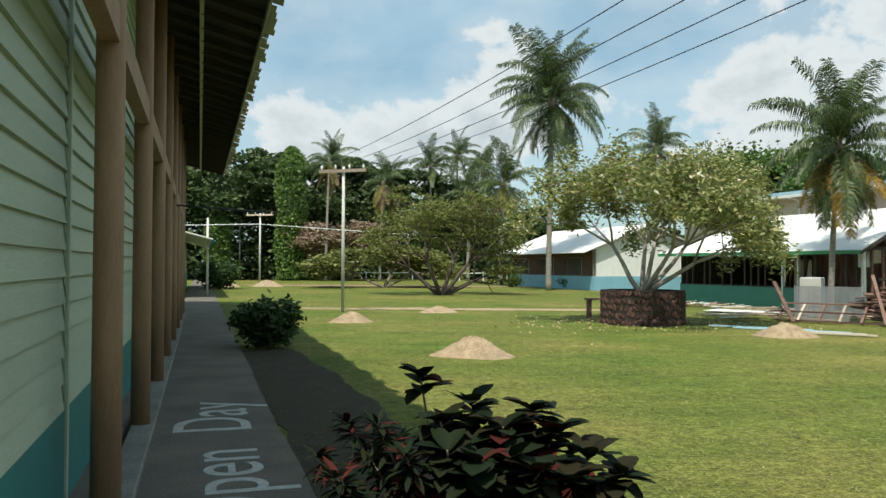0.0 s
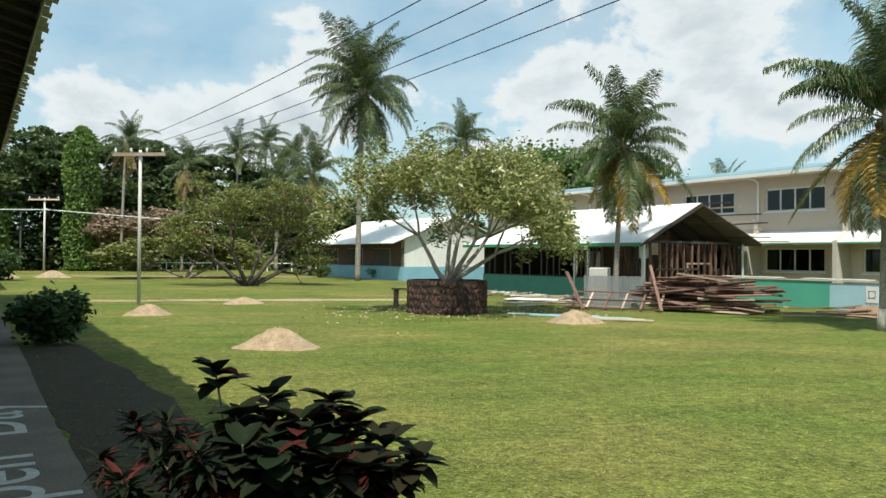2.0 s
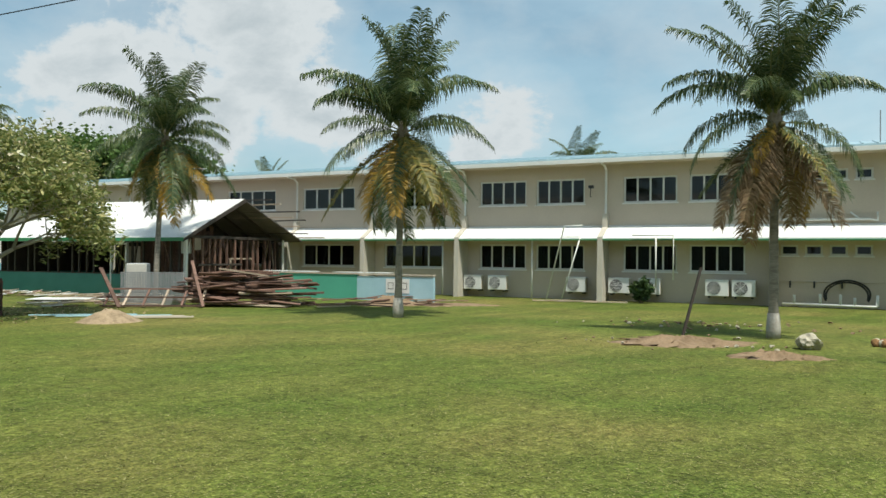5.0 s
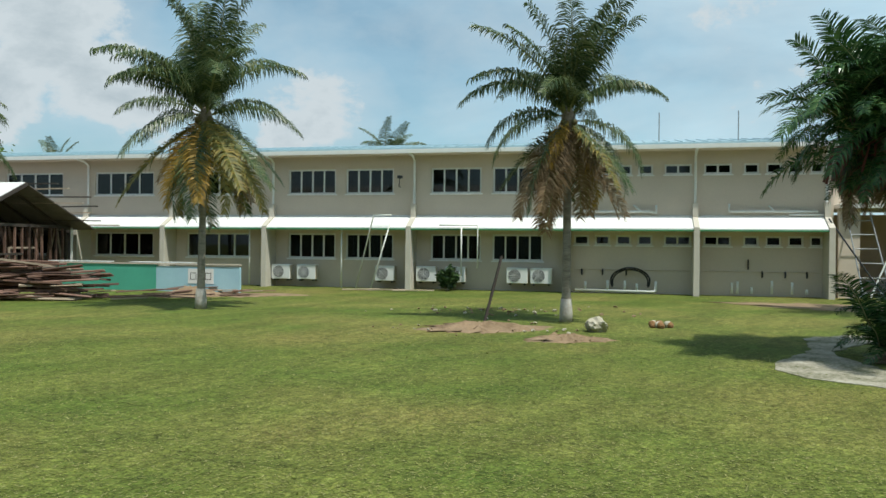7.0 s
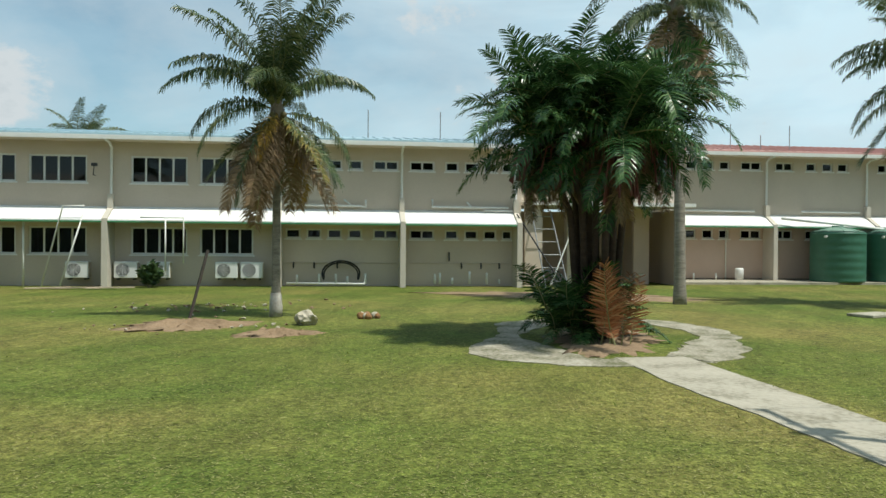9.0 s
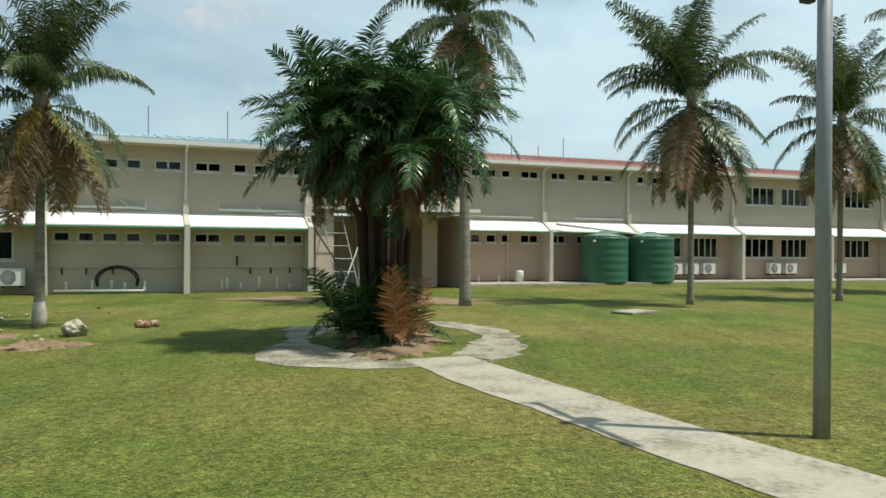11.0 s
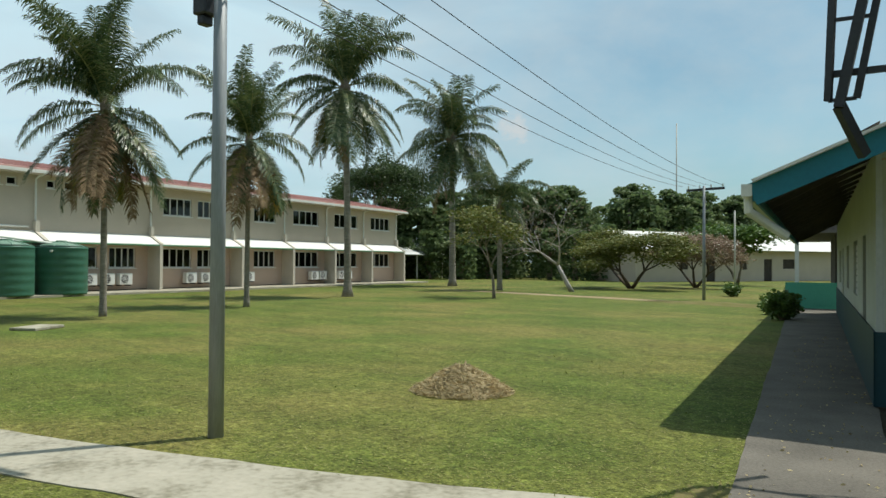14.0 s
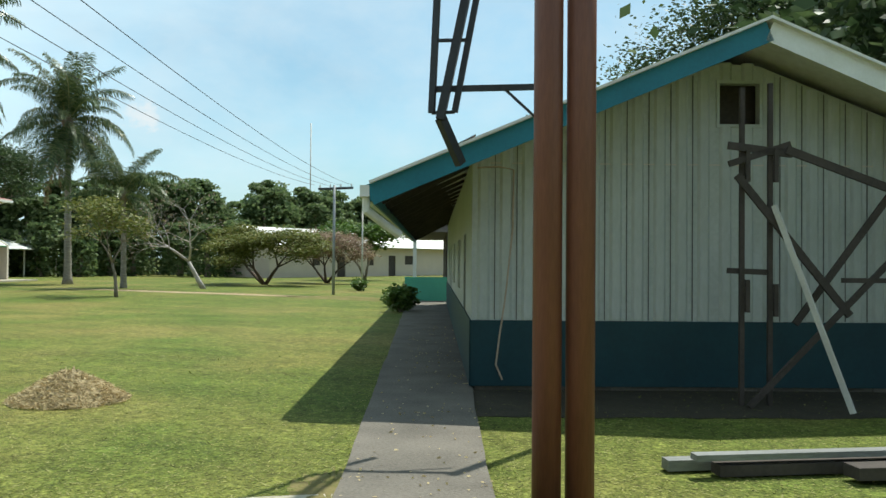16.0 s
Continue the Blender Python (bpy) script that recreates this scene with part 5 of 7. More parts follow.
palm("coconut palm with brown lower fronds by the water tanks", 25.38, -9.6, 6.5, 3.9, 4, PLUME, (-0.1, 0.05), set_fronds=seen_from(25.38, -9.6, [
    ("up", 150, 1.0), ("up", 200, 0.95), ("up", 5, 1.0), ("arch", 178, 0.85), ("arch", 80, 0.9), ("wide", 185, 0.95), ("wide", 355, 0.8), ("wide", 280, 0.8), ("droop", 195, 0.9), ("droop", 340, 0.85), ("low", 210, 1.05), ("low", 230, 1.0), ("low", 300, 1.0),
    ("dead", 260, 1.0), ("dead", 285, 1.05), ("dead", 230, 1.0), ("dead", 320, 1.0), ("dead", 345, 0.9), ("dead", 100, 1.0), ("dead", 50, 1.0), ("dead", 150, 1.0), ("turning", 330, 0.9), ("turning", 240, 0.9)]))
palm("coconut palm with brown lower fronds by the offices", 27.53, -15.75, 6.4, 3.6, 5, PLUME, (0.1, -0.1), set_fronds=seen_from(27.53, -15.75, [
    ("arch", 175, 0.85), ("arch", 10, 0.9), ("arch", 95, 0.9), ("wide", 185, 0.95), ("wide", 358, 0.95), ("droop", 190, 1.0), ("droop", 350, 0.95), ("droop", 280, 0.9), ("low", 205, 1.0), ("low", 320, 0.95), ("turning", 315, 1.0), ("turning", 230, 1.0),
    ("dead", 250, 1.0), ("dead", 275, 1.05), ("dead", 300, 1.0), ("dead", 330, 0.95), ("dead", 215, 0.95), ("dead", 60, 1.0), ("dead", 120, 1.0), ("yellow", 320, 0.9)]))
palm("very tall coconut palm by the offices", 32.55, -24.19, 10.5, 4.8, 6, [("spear", 8), ("up", 7), ("low", 12), ("droop", 4), ("turning", 2)], (0.1, 0.2), 0.18, bulge=1.9, set_fronds=seen_from(32.55, -24.19, [
    ("up", 15, 1.05), ("arch", 180, 0.9), ("arch", 30, 0.9), ("wide", 185, 0.9), ("wide", 350, 0.9), ("droop", 355, 0.95), ("droop", 190, 0.9), ("droop", 270, 0.9), ("low", 200, 1.0), ("low", 240, 1.1), ("low", 280, 1.1), ("low", 320, 1.0), ("low", 345, 0.95), ("low", 80, 1.0), ("dead", 260, 0.95)]))
palm("tall coconut palm at the far end of the lawn", 42.59, -41.08, 10.9, 5.9, 7, [("spear", 8), ("up", 6), ("arch", 7), ("wide", 7), ("droop", 8), ("low", 10), ("dead", 3)], (0.2, 0.0), 0.24, bulge=1.7)
palm("coconut palm before the stripped building", 12.9, 28.2, 6.0, 3.6, 8, [("spear", 8), ("up", 8), ("arch", 6), ("wide", 6), ("droop", 7), ("low", 6), ("turning", 6), ("yellow", 4)], (0.35, 0.1))
palm("tall coconut palm beyond the walkway lawn", 6.0, 56.0, 13.3, 5.8, 9, [("spear", 8), ("up", 8), ("arch", 8), ("wide", 8), ("droop", 8), ("low", 8), ("turning", 2)], (0.3, 0.1), 0.2)
FAR = [("spear", 4), ("up", 5), ("arch", 5), ("wide", 5), ("droop", 4), ("low", 4)]
for i, (x, y, h, s) in enumerate([(17.4, 73, 12.6, 4.4), (3.3, 70, 8.8, 4.6), (0.5, 88, 10.0, 4.4)]):
    palm("coconut palm among the far trees", x, y, h, s, 20 + i, FAR + [("turning", 3), ("dead", 3)], (0.2, 0.1), 0.2, False, group="far palms")
for i, (x, y, h) in enumerate([(-14.4, 82.7, 12.4), (-8.8, 83.5, 10.4)]):
    palm("slender palm with a rusty skirt before the dark woods", x, y, h, 3.7, 30 + i, [("up", 4), ("arch", 4), ("wide", 3), ("droop", 2), ("turning", 3), ("dead", 8)], (0.3, 0.1), 0.15, False, group="far palms")
for i, (x, y, h) in enumerate([(-1, 105, 16.2), (-16.5, 98.6, 14.5), (-10.1, 104.5, 13.2), (-4.1, 95, 13.5), (2.5, 104, 14.5), (48.4, 35.6, 8.0), (34.6, -37.6, 5.6), (34, 95, 9.0), (52, 84, 9.5)]):
    palm("slender palm rising above the far trees", x, y, h, 4.2, 40 + i, FAR, (0.2, -0.1), 0.17, False, group="far palms")


def palm_clump(x, y):
    rng = random.Random(77)
    p = thing("palm_clump", "dense clump of dark green feather palms in a round bed", "palm tree", pose(x, y, 0))

    def leaf(name, kind, at, scale, label=""):
        part(name, FRONDS[kind, rng.randrange(3)], None, p, label, at=at @ Matrix.Scale(scale, 4))

    tops = []
    for i in range(15):
        a = 2.39996 * i + rng.uniform(-0.3, 0.3)
        r = 0.05 + 0.30 * math.sqrt(i / 15)
        out = 1.0 * math.sqrt((i + 0.5) / 15)
        h = 4.3 - 0.5 * out * out + rng.uniform(-0.2, 0.15)
        foot, top = Vector((r * math.cos(a), r * math.sin(a), -0.05)), Vector(((r + out) * math.cos(a), (r + out) * math.sin(a), h))
        part("stem", tube(bmesh.new(), [foot, foot.lerp(top, 0.6) - Vector((0.38 * out * math.cos(a), 0.38 * out * math.sin(a), 0)), top], [0.07, 0.062, 0.055], 10), M_STEM, p, "dark reddish-brown palm stem", smooth=True)
        tops.append(top)
    for top in tops:
        b = rng.uniform(0, 360)
        for kind, c in (("k_up", 4), ("k_arch", 5), ("k_wide", 4), ("k_low", 1)):
            for i in range(c):
                b += 137.5 + rng.uniform(-18, 18)
                leaf("frond", kind, Matrix.Translation(top + Vector((0, 0, rng.uniform(-0.25, 0.1)))) @ pose(0, 0, 0, rng.uniform(-22, 22), rng.uniform(-12, 12), b), rng.uniform(0.34, 0.47))
        bm = bmesh.new()
        for k in range(22):
            an = rng.uniform(0, 6.28)
            d = Vector((math.cos(an), math.sin(an), 0)) * rng.uniform(0.1, 0.42)
            tube(bm, [top + Vector((0, 0, -0.35)), top + d * 0.7 + Vector((0, 0, -0.5)), top + d + Vector((0, 0, rng.uniform(-1.35, -0.8)))], [0.014, 0.012, 0.022], 5)
        part("fruit_stalk", bm, M_FRUIT, p, "reddish hanging fruit stalks")
        for i in range(4):
            leaf("dead_frond", "dead", Matrix.Translation(top + Vector((0, 0, -0.35))) @ pose(0, 0, 0, 0, 22, rng.uniform(0, 360)), rng.uniform(0.24, 0.36), "dry brown hanging frond")
    for i in range(46):
        b = 137.5 * i + rng.uniform(-20, 20)
        rr = rng.uniform(0.2, 1.0)
        leaf("frond", ("k_wide", "k_low")[i % 2], pose(rr * math.cos(radians(b)), rr * math.sin(radians(b)), rng.uniform(3.2, 4.0), rng.uniform(-25, 25), rng.uniform(-8, 18), b + rng.uniform(-30, 30)), rng.uniform(0.26, 0.36))
    for i in range(64):
        leaf("low_frond", ("k_up", "k_arch", "k_up", "k_wide")[i % 4], pose(rng.uniform(-0.55, 0.3), rng.uniform(-0.35, 0.85), rng.uniform(0.03, 0.5), rng.uniform(-15, 15), rng.uniform(-20, 4), rng.uniform(0, 360)), rng.uniform(0.20, 0.33))
    for dx, dy, rz, s in ((-0.95, -0.25, 5, 0.36), (-0.9, -0.1, 165, 0.30), (-0.85, -0.45, -15, 0.32), (-0.8, -0.3, 185, 0.40), (-1.0, -0.35, 20, 0.26), (-0.7, -0.6, 0, 0.30)):
        leaf("dead_frond", "red_dead", pose(dx, dy, 0.02, rng.uniform(-14, 14), rng.uniform(-8, 8), rz), s, "dry orange-brown frond standing upright")
    return p


palm_clump(15.03, 0.01)


# ---- broadleaf trees ----
def branching(bm, base, direction, length, radius, depth, rng, tips, spread=0.6, up=0.25, kids=3, shrink=0.72, minz=None):
    d = Vector(direction).normalized()
    pts, rad, p = [Vector(base)], [radius], Vector(base)
    for k in range(3):
        d = (d + Vector((rng.uniform(-1, 1), rng.uniform(-1, 1), rng.uniform(-0.5, 0.8) * 1.0)) * 0.16).normalized()
        p = p + d * length / 3
        pts.append(p.copy())
        rad.append(radius * (1 - 0.38 * (k + 1) / 3))
    tube(bm, pts, rad, 7 if depth > 1 else 5)
    if depth == 0:
        tips.append(tuple(p))
        return
    for k in range(kids):
        a = 2 * math.pi * (k + rng.random() * 0.7) / kids
        o = d.orthogonal().normalized()
        s = Matrix.Rotation(a, 3, d) @ o
        nd = (d + s * spread * rng.uniform(0.7, 1.3) + Vector((0, 0, up))).normalized()
        branching(bm, p, nd, length * shrink * rng.uniform(0.8, 1.15), rad[-1] * 0.78, depth - 1, rng, tips, spread, up, kids, shrink)
    if depth <= 2:
        tips.append(tuple(p))


def tree(name, label, x, y, stems, depth, bark, leaf, per, spread, size, seed, radius=0.15, squash=0.6, crown_scale=(1, 1, 1), kids=3, up=0.25, fork=0.6, shrink=0.72, aspect=1.6, rot=0, flat=0.35, foot=-0.1):
    """stems: rows of (direction, length) from the foot."""
    rng, nr = random.Random(seed), np.random.default_rng(seed)
    t = thing(name, label, "tree", pose(x, y, 0, 0, 0, rot) @ Matrix.Diagonal((*crown_scale, 1)))
    bm, tips = bmesh.new(), []
    for d, ln in stems:
        branching(bm, (0, 0, foot), d, ln, radius, depth, rng, tips, fork, up, kids, shrink)
    part("trunk", bm, bark, t, "trunk with spreading limbs", smooth=True)
    if per:
        c = clumps(tips, per, spread, nr, squash)
        c = c[c[:, 2] > 0.5]
        part("crown", leaf_mesh("crown", *quads(c, size, nr, aspect, flat), leaf), leaf, t)
    return t, tips


# frangipani in its round stone planter
FX, FY = 5.45, 24.3
frang, ftips = tree("frangipani_tree", "frangipani tree with pale limbs and cream blossom in a planter", FX, FY, [((-0.8, 0.1, 1), 1.75), ((0.6, -0.45, 1), 1.75), ((1.05, 0.3, 0.85), 2.1), ((0.0, 0.6, 1), 1.75), ((0.25, -0.1, 1), 1.65), ((1.1, -0.35, 0.75), 1.75)], 4, M_BARKP, M_LEAF, 42, 0.18, 0.058, 5, 0.085, 0.9, (1.03, 1.03, 1.04), 3, 0.10, 0.85, 0.66, 3.0, 0, 0.5, 0.8)
nr = np.random.default_rng(3)
blo = clumps([t for t in ftips if t[2] > 2.6][::5], 5, 0.14, nr, 0.5) + np.array([0, 0, 0.14])
part("blossom", leaf_mesh("blossom", *quads(blo, 0.10, nr, 1.0), M_BLOSSOM), M_BLOSSOM, frang, "cream blossom")

tree("spreading_tree", "low spreading tree with olive foliage and dark limbs", -1.3, 46.5, [((-1.0, 0.2, 0.55), 2.4), ((0.9, -0.2, 0.7), 2.4), ((0.3, 0.5, 0.9), 2.2), ((1.1, 0.4, 0.45), 2.2), ((-0.3, -0.3, 0.9), 2.1)], 3, M_BARKD, M_LEAFY, 84, 0.42, 0.085, 11, 0.14, 0.16, (0.96, 0.96, 1.2), 3, 0.2, 0.7, 0.70, 2.2, 0, 0.2)
tree("spreading_tree", "low olive-leaved tree with drooping side", -6.0, 60.5, [((-0.8, 0, 0.7), 2.2), ((0.7, 0.2, 0.8), 2.2), ((0, 0.4, 1), 2.0)], 3, M_BARK, M_LEAFY, 70, 0.5, 0.2, 12, 0.15, 0.5, (1.2, 1.2, 0.62), 3, 0.1, 0.8)
tree("bare_reddish_tree", "tree with thin reddish-brown foliage before dark woods", -12.5, 86, [((-0.7, 0.2, 1), 3.2), ((0.7, -0.2, 1), 3.2), ((0, 0.5, 1), 3.0), ((0.3, -0.4, 1), 3)], 3, M_BARK, M_LEAFR, 90, 0.62, 0.28, 13, 0.2, 0.6, (1.05, 1.05, 0.75))
tree("bare_reddish_tree", "tree with thin reddish-brown foliage before dark woods", -18.5, 92, [((-0.7, 0.2, 1), 3.0), ((0.7, -0.2, 1), 3.0), ((0, 0.5, 1), 3.0)], 3, M_BARK, M_LEAFR, 80, 0.62, 0.28, 14, 0.2, 0.6, (1.05, 1.05, 0.7))
tree("small_tree", "small sparse tree with thin yellow-green leaves", 26.89, -28.89, [((0.05, 0, 1), 1.7)], 4, M_BARK, M_LEAFY, 18, 0.24, 0.10, 15, 0.08, 0.5, (1.2, 1.2, 0.98), 3, 0.25, 0.85)
tree("bare_tree", "nearly leafless pale-limbed spreading tree", 30.21, -39.41, [((0.45, 0.3, 1), 2.2)], 5, M_BARKL, M_LEAFR, 1, 0.25, 0.09, 16, 0.17, 0.5, (1.0, 1.0, 0.85), 3, 0.12, 0.8, 0.76)
tree("olive_tree", "spreading tree with dull olive leaves at the lawn's end", 31.58, -47.8, [((-0.7, 0.2, 0.8), 2.6), ((0.7, 0.1, 0.8), 2.6), ((0, 0.4, 1), 2.2)], 3, M_BARKD, M_LEAFY, 190, 0.5, 0.13, 17, 0.17, 0.5, (0.95, 0.95, 0.66))
tree("bare_reddish_tree", "spreading tree with reddish-brown leaves near the white building", 29.93, -53.62, [((-0.6, 0.2, 0.9), 2.4), ((0.6, 0.1, 0.9), 2.4), ((0, 0.4, 1), 2.2)], 3, M_BARKD, M_LEAFR, 120, 0.5, 0.13, 18, 0.15, 0.5, (0.8, 0.8, 0.66))
tree("small_tree", "small green tree before the long white building", 31.9, -63.94, [((-0.3, 0.1, 1), 2.4), ((0.3, 0.1, 1), 2.4)], 3, M_BARK, M_LEAFV, 50, 0.5, 0.22, 19, 0.12, 0.5, (1.1, 1.1, 0.8))
tree("casuarina_tree", "tall lacy dark casuarina beyond the offices", 66.5, -53.0, [((-0.2, 0.1, 1), 4.6), ((0.3, -0.1, 1), 4.8), ((0.0, 0.3, 1), 4.4)], 4, M_BARK, M_LEAFD, 60, 0.55, 0.12, 27, 0.25, 0.45, (0.95, 0.95, 1.0), 3, 0.2, 0.7, 0.68, 3.0)
tree("leafy_tree", "bushy green tree behind the stripped building", 21.0, 52.5, [((-0.3, 0.2, 1), 4.0), ((0.4, -0.2, 1), 4.0), ((0, 0.4, 1), 4.2)], 3, M_BARK, M_LEAFV, 90, 0.6, 0.26, 21, 0.22, 0.8, (0.85, 0.85, 0.92))
tree("large_tree", "large dark tree rising behind the ribbed building", -8.6, -32.5, [((-0.3, 0.2, 1), 6.0), ((0.5, 0.3, 1), 6.0), ((0.8, -0.2, 0.8), 6), ((-0.6, 0.4, 0.8), 6)], 3, M_BARK, M_LEAFD, 1000, 0.9, 0.10, 22, 0.4, 0.6, (1.15, 1.15, 1.0), 3, 0.2, 0.75, 0.7)
# out-of-view tree added to cut the sky light on the gable end
tree("large_tree", "added unseen dense dark-leaved tree dimming the ribbed building's end", -13.0, -21.5, [((-0.4, 0.3, 1), 5.0), ((0.7, 0.3, 1), 5.2), ((0.9, -0.3, 0.8), 5.0), ((-0.6, -0.4, 0.8), 5), ((0.2, 0.8, 0.8), 5)], 3, M_BARK, M_LEAFD, 480, 1.05, 0.2, 24, 0.4, 0.7, (1.1, 1.1, 0.95), 3, 0.2, 0.75, 0.7)


def vine_column(label, x, y, h, r, seed):
    """A trunk wholly wrapped in climbing leaves."""
    nr = np.random.default_rng(seed)
    t = thing("vine_covered_tree", label, "tree", pose(x, y, 0))
    part("trunk", tube(bmesh.new(), [(0, 0, -0.1), (0, 0, h * 0.6), (0, 0, h - 0.8)], [r * 0.72, r * 0.7, r * 0.25], 12), M_LEAFB, t, smooth=True)
    n = int(420 * h * r)
    z = nr.uniform(0.2, h, n)
    a = nr.uniform(0, 6.283, n)
    rr = r * np.where(z > h * 0.85, np.sqrt(np.clip((h - z) / (h * 0.15), 0.02, 1)), 1.0) * nr.uniform(0.82, 1.12, n) * (1 + 0.12 * np.sin(a * 3 + z))
    c = np.stack([rr * np.cos(a), rr * np.sin(a), z], 1)
    part("crown", leaf_mesh("crown", *quads(c, 0.24, nr, 1.4, lean=np.array([0, 0, -0.7])), M_VINE), M_VINE, t, "hanging vine leaves")


vine_column("tall trunk wrapped in bright climbing vine", -18.8, 86, 14.6, 1.5, 31)
vine_column("vine-wrapped trunk half hidden by the annex", -26.2, 84, 7.0, 1.3, 32)


# ---- woods ----
def woods(label, arcs, seed, per, size, material=M_LEAFW):
    """Many crowns of leaf lumps side by side; arcs: x0, y0, x1, y1, trees, heights at both ends, depth."""
    nr = np.random.default_rng(seed)
    C, trunks = [], bmesh.new()
    for x0, y0, x1, y1, n, h0, h1, depth in arcs:
        for i in range(n):
            t = (i + nr.uniform(0, 1)) / n
            off = nr.uniform(0, depth)
            L = math.hypot(x1 - x0, y1 - y0)
            x, y = x0 + (x1 - x0) * t - (y1 - y0) / L * off, y0 + (y1 - y0) * t + (x1 - x0) / L * off
            h = (h0 + (h1 - h0) * t) * nr.uniform(0.80, 1.04)
            r = h * nr.uniform(0.30, 0.42)
            for lump in range(30):
                a, e = nr.uniform(0, 6.28), nr.uniform(-0.5, 1.0)
                rr = r * nr.uniform(0.45, 0.95) * math.sqrt(max(0.05, 1 - max(e, 0) ** 2))
                cx, cy, cz = x + rr * math.cos(a), y + rr * math.sin(a), h * (0.62 + 0.30 * e)
                lr = r * nr.uniform(0.13, 0.30)
                u = nr.normal(size=(per * 2 // 7, 3))
                u /= np.linalg.norm(u, axis=1)[:, None]
                u[:, 2] = np.abs(u[:, 2]) * np.where(nr.uniform(size=per * 2 // 7) < 0.75, 1, -1)
                C.append(np.array([cx, cy, cz]) + u * lr * nr.uniform(0.35, 1.2, (per * 2 // 7, 1)) * np.array([1.1, 1.1, 0.6]))
            m = per * 3
            a, rad = nr.uniform(0, 6.28, m), r * np.sqrt(nr.uniform(0, 1, m))
            C.append(np.stack([x + rad * np.cos(a), y + rad * np.sin(a), nr.uniform(0.1, h * 0.72, m)], 1))
            tube(trunks, [(x, y, -0.1), (x + nr.normal() * 0.3, y, h * 0.35), (x, y, h * 0.7)], [0.32, 0.24, 0.12], 6)
    v, f = quads(np.concatenate(C), size, nr, 1.5)
    w = tagged(new("woods", leaf_mesh("woods", v, f, material)), label, "woods", kind="stuff")
    tagged(part("trunks", trunks, M_BARK, w), "dark tree trunks", kind="stuff")
    return w


woods("dark green woods beyond the lawn", [(2, 112, -62, 84, 20, 14, 18.5, 12), (30, 118, 0, 110, 8, 8, 12, 10)], 51, 760, 0.38)
woods("dark undergrowth at the foot of the woods", [(4, 103, -48, 82, 16, 5.5, 6, 4)], 52, 160, 0.4)
woods("green woods beyond the far lawn", [(70.55, -52.01, 42.45, -106.84, 19, 11.5, 12.5, 12), (55.69, -100.79, 9.43, -115.89, 11, 12, 13, 10)], 53, 620, 0.34, M_LEAFH)
woods("low trees and shrubs at the lawn's far edge", [(62.34, -51.23, 42.99, -70.35, 9, 5.5, 6.5, 6)], 54, 260, 0.3, M_LEAFH)
woods("far tree line behind the offices", [(90, 62, 40, 108, 9, 10, 12, 10)], 55, 160, 0.6)
woods("woods behind the ribbed building", [(10.45, -69.21, -33.6, -45.55, 9, 15, 16, 8)], 56, 220, 0.6)


# ---- shrubs ----
def shrub(label, x, y, rx, ry, h, leaf, n, size, seed, name="shrub", aspect=1.7, stems=9):
    nr, rng = np.random.default_rng(seed), random.Random(seed)
    s = thing(name, label, "shrub", pose(x, y, 0))
    bm, tips = bmesh.new(), []
    for i in range(stems):
        a = 2 * math.pi * i / stems + rng.uniform(-0.3, 0.3)
        k = rng.uniform(0.35, 0.95)
        tip = Vector((rx * k * math.cos(a), ry * k * math.sin(a), h * rng.uniform(0.65, 1.0) * math.sqrt(1 - 0.55 * k * k)))
        tube(bm, [(0.06 * math.cos(a), 0.06 * math.sin(a), -0.04), tip * 0.5 + Vector((0, 0, 0.08 * h)), tip], [0.02, 0.014, 0.007], 5)
        for f in (0.4, 0.6, 0.8, 1.0):
            tips.append(tuple(tip * f))
    part("stem", bm, M_BARK, s)
    c = clumps(tips, n // len(tips), 0.17 * max(rx, ry), nr, 0.8)
    c = c[c[:, 2] > 0.03]
    part("leaves", leaf_mesh("leaves", *quads(c, size, nr, aspect), leaf), leaf, s)
    return s, tips


shrub("dark green rounded bush at the walkway's edge", -4.1, 16.6, 0.74, 0.74, 0.98, M_LEAFB, 4800, 0.085, 61, "bush", stems=26)
shrub("dark bush beside the annex", -17.0, 55.0, 1.6, 1.6, 1.9, M_LEAFB, 2600, 0.16, 62, "bush", stems=16)
shrub("yellow-green rounded bush at the walkway's edge", 11.19, -25.41, 0.58, 0.58, 0.85, M_LEAFV, 2600, 0.085, 63, "bush", stems=18)
for i, (x, y, r) in enumerate([(12.49, -27.94, 0.5), (13.65, -30.29, 0.5), (20.89, -41.33, 0.6), (11.5, 62, 0.7), (8.2, 60, 0.9), (4.0, 64, 0.9), (12.5, 58, 0.8)]):
    shrub("small green shrub at the lawn's edge", x, y, r, r, r * 1.1, M_LEAFV, 900, 0.10, 70 + i, "shrub", 1.7, 12)


def broad_leaf(bm, base, d, length, width, fold=0.25):
    """One broad pointed leaf with a midrib fold."""
    d = Vector(d).normalized()
    s = d.cross(Vector((0, 0, 1)))
    s = s.normalized() if s.length > 0.1 else Vector((1, 0, 0))
    up = s.cross(d)
    rows = []
    for t, w in ((0.0, 0.05), (0.2, 0.72), (0.5, 1.0), (0.8, 0.72), (1.0, 0.04)):
        c = Vector(base) + d * length * t - up * 0.25 * length * t * t
        rows.append([bm.verts.new(c - s * width * w / 2 + up * fold * width * w * 0.5), bm.verts.new(c), bm.verts.new(c + s * width * w / 2 + up * fold * width * w * 0.5)])
    for a, b in zip(rows, rows[1:]):
        bm.faces.new((a[0], a[1], b[1], b[0]))
        bm.faces.new((a[1], a[2], b[2], b[1]))


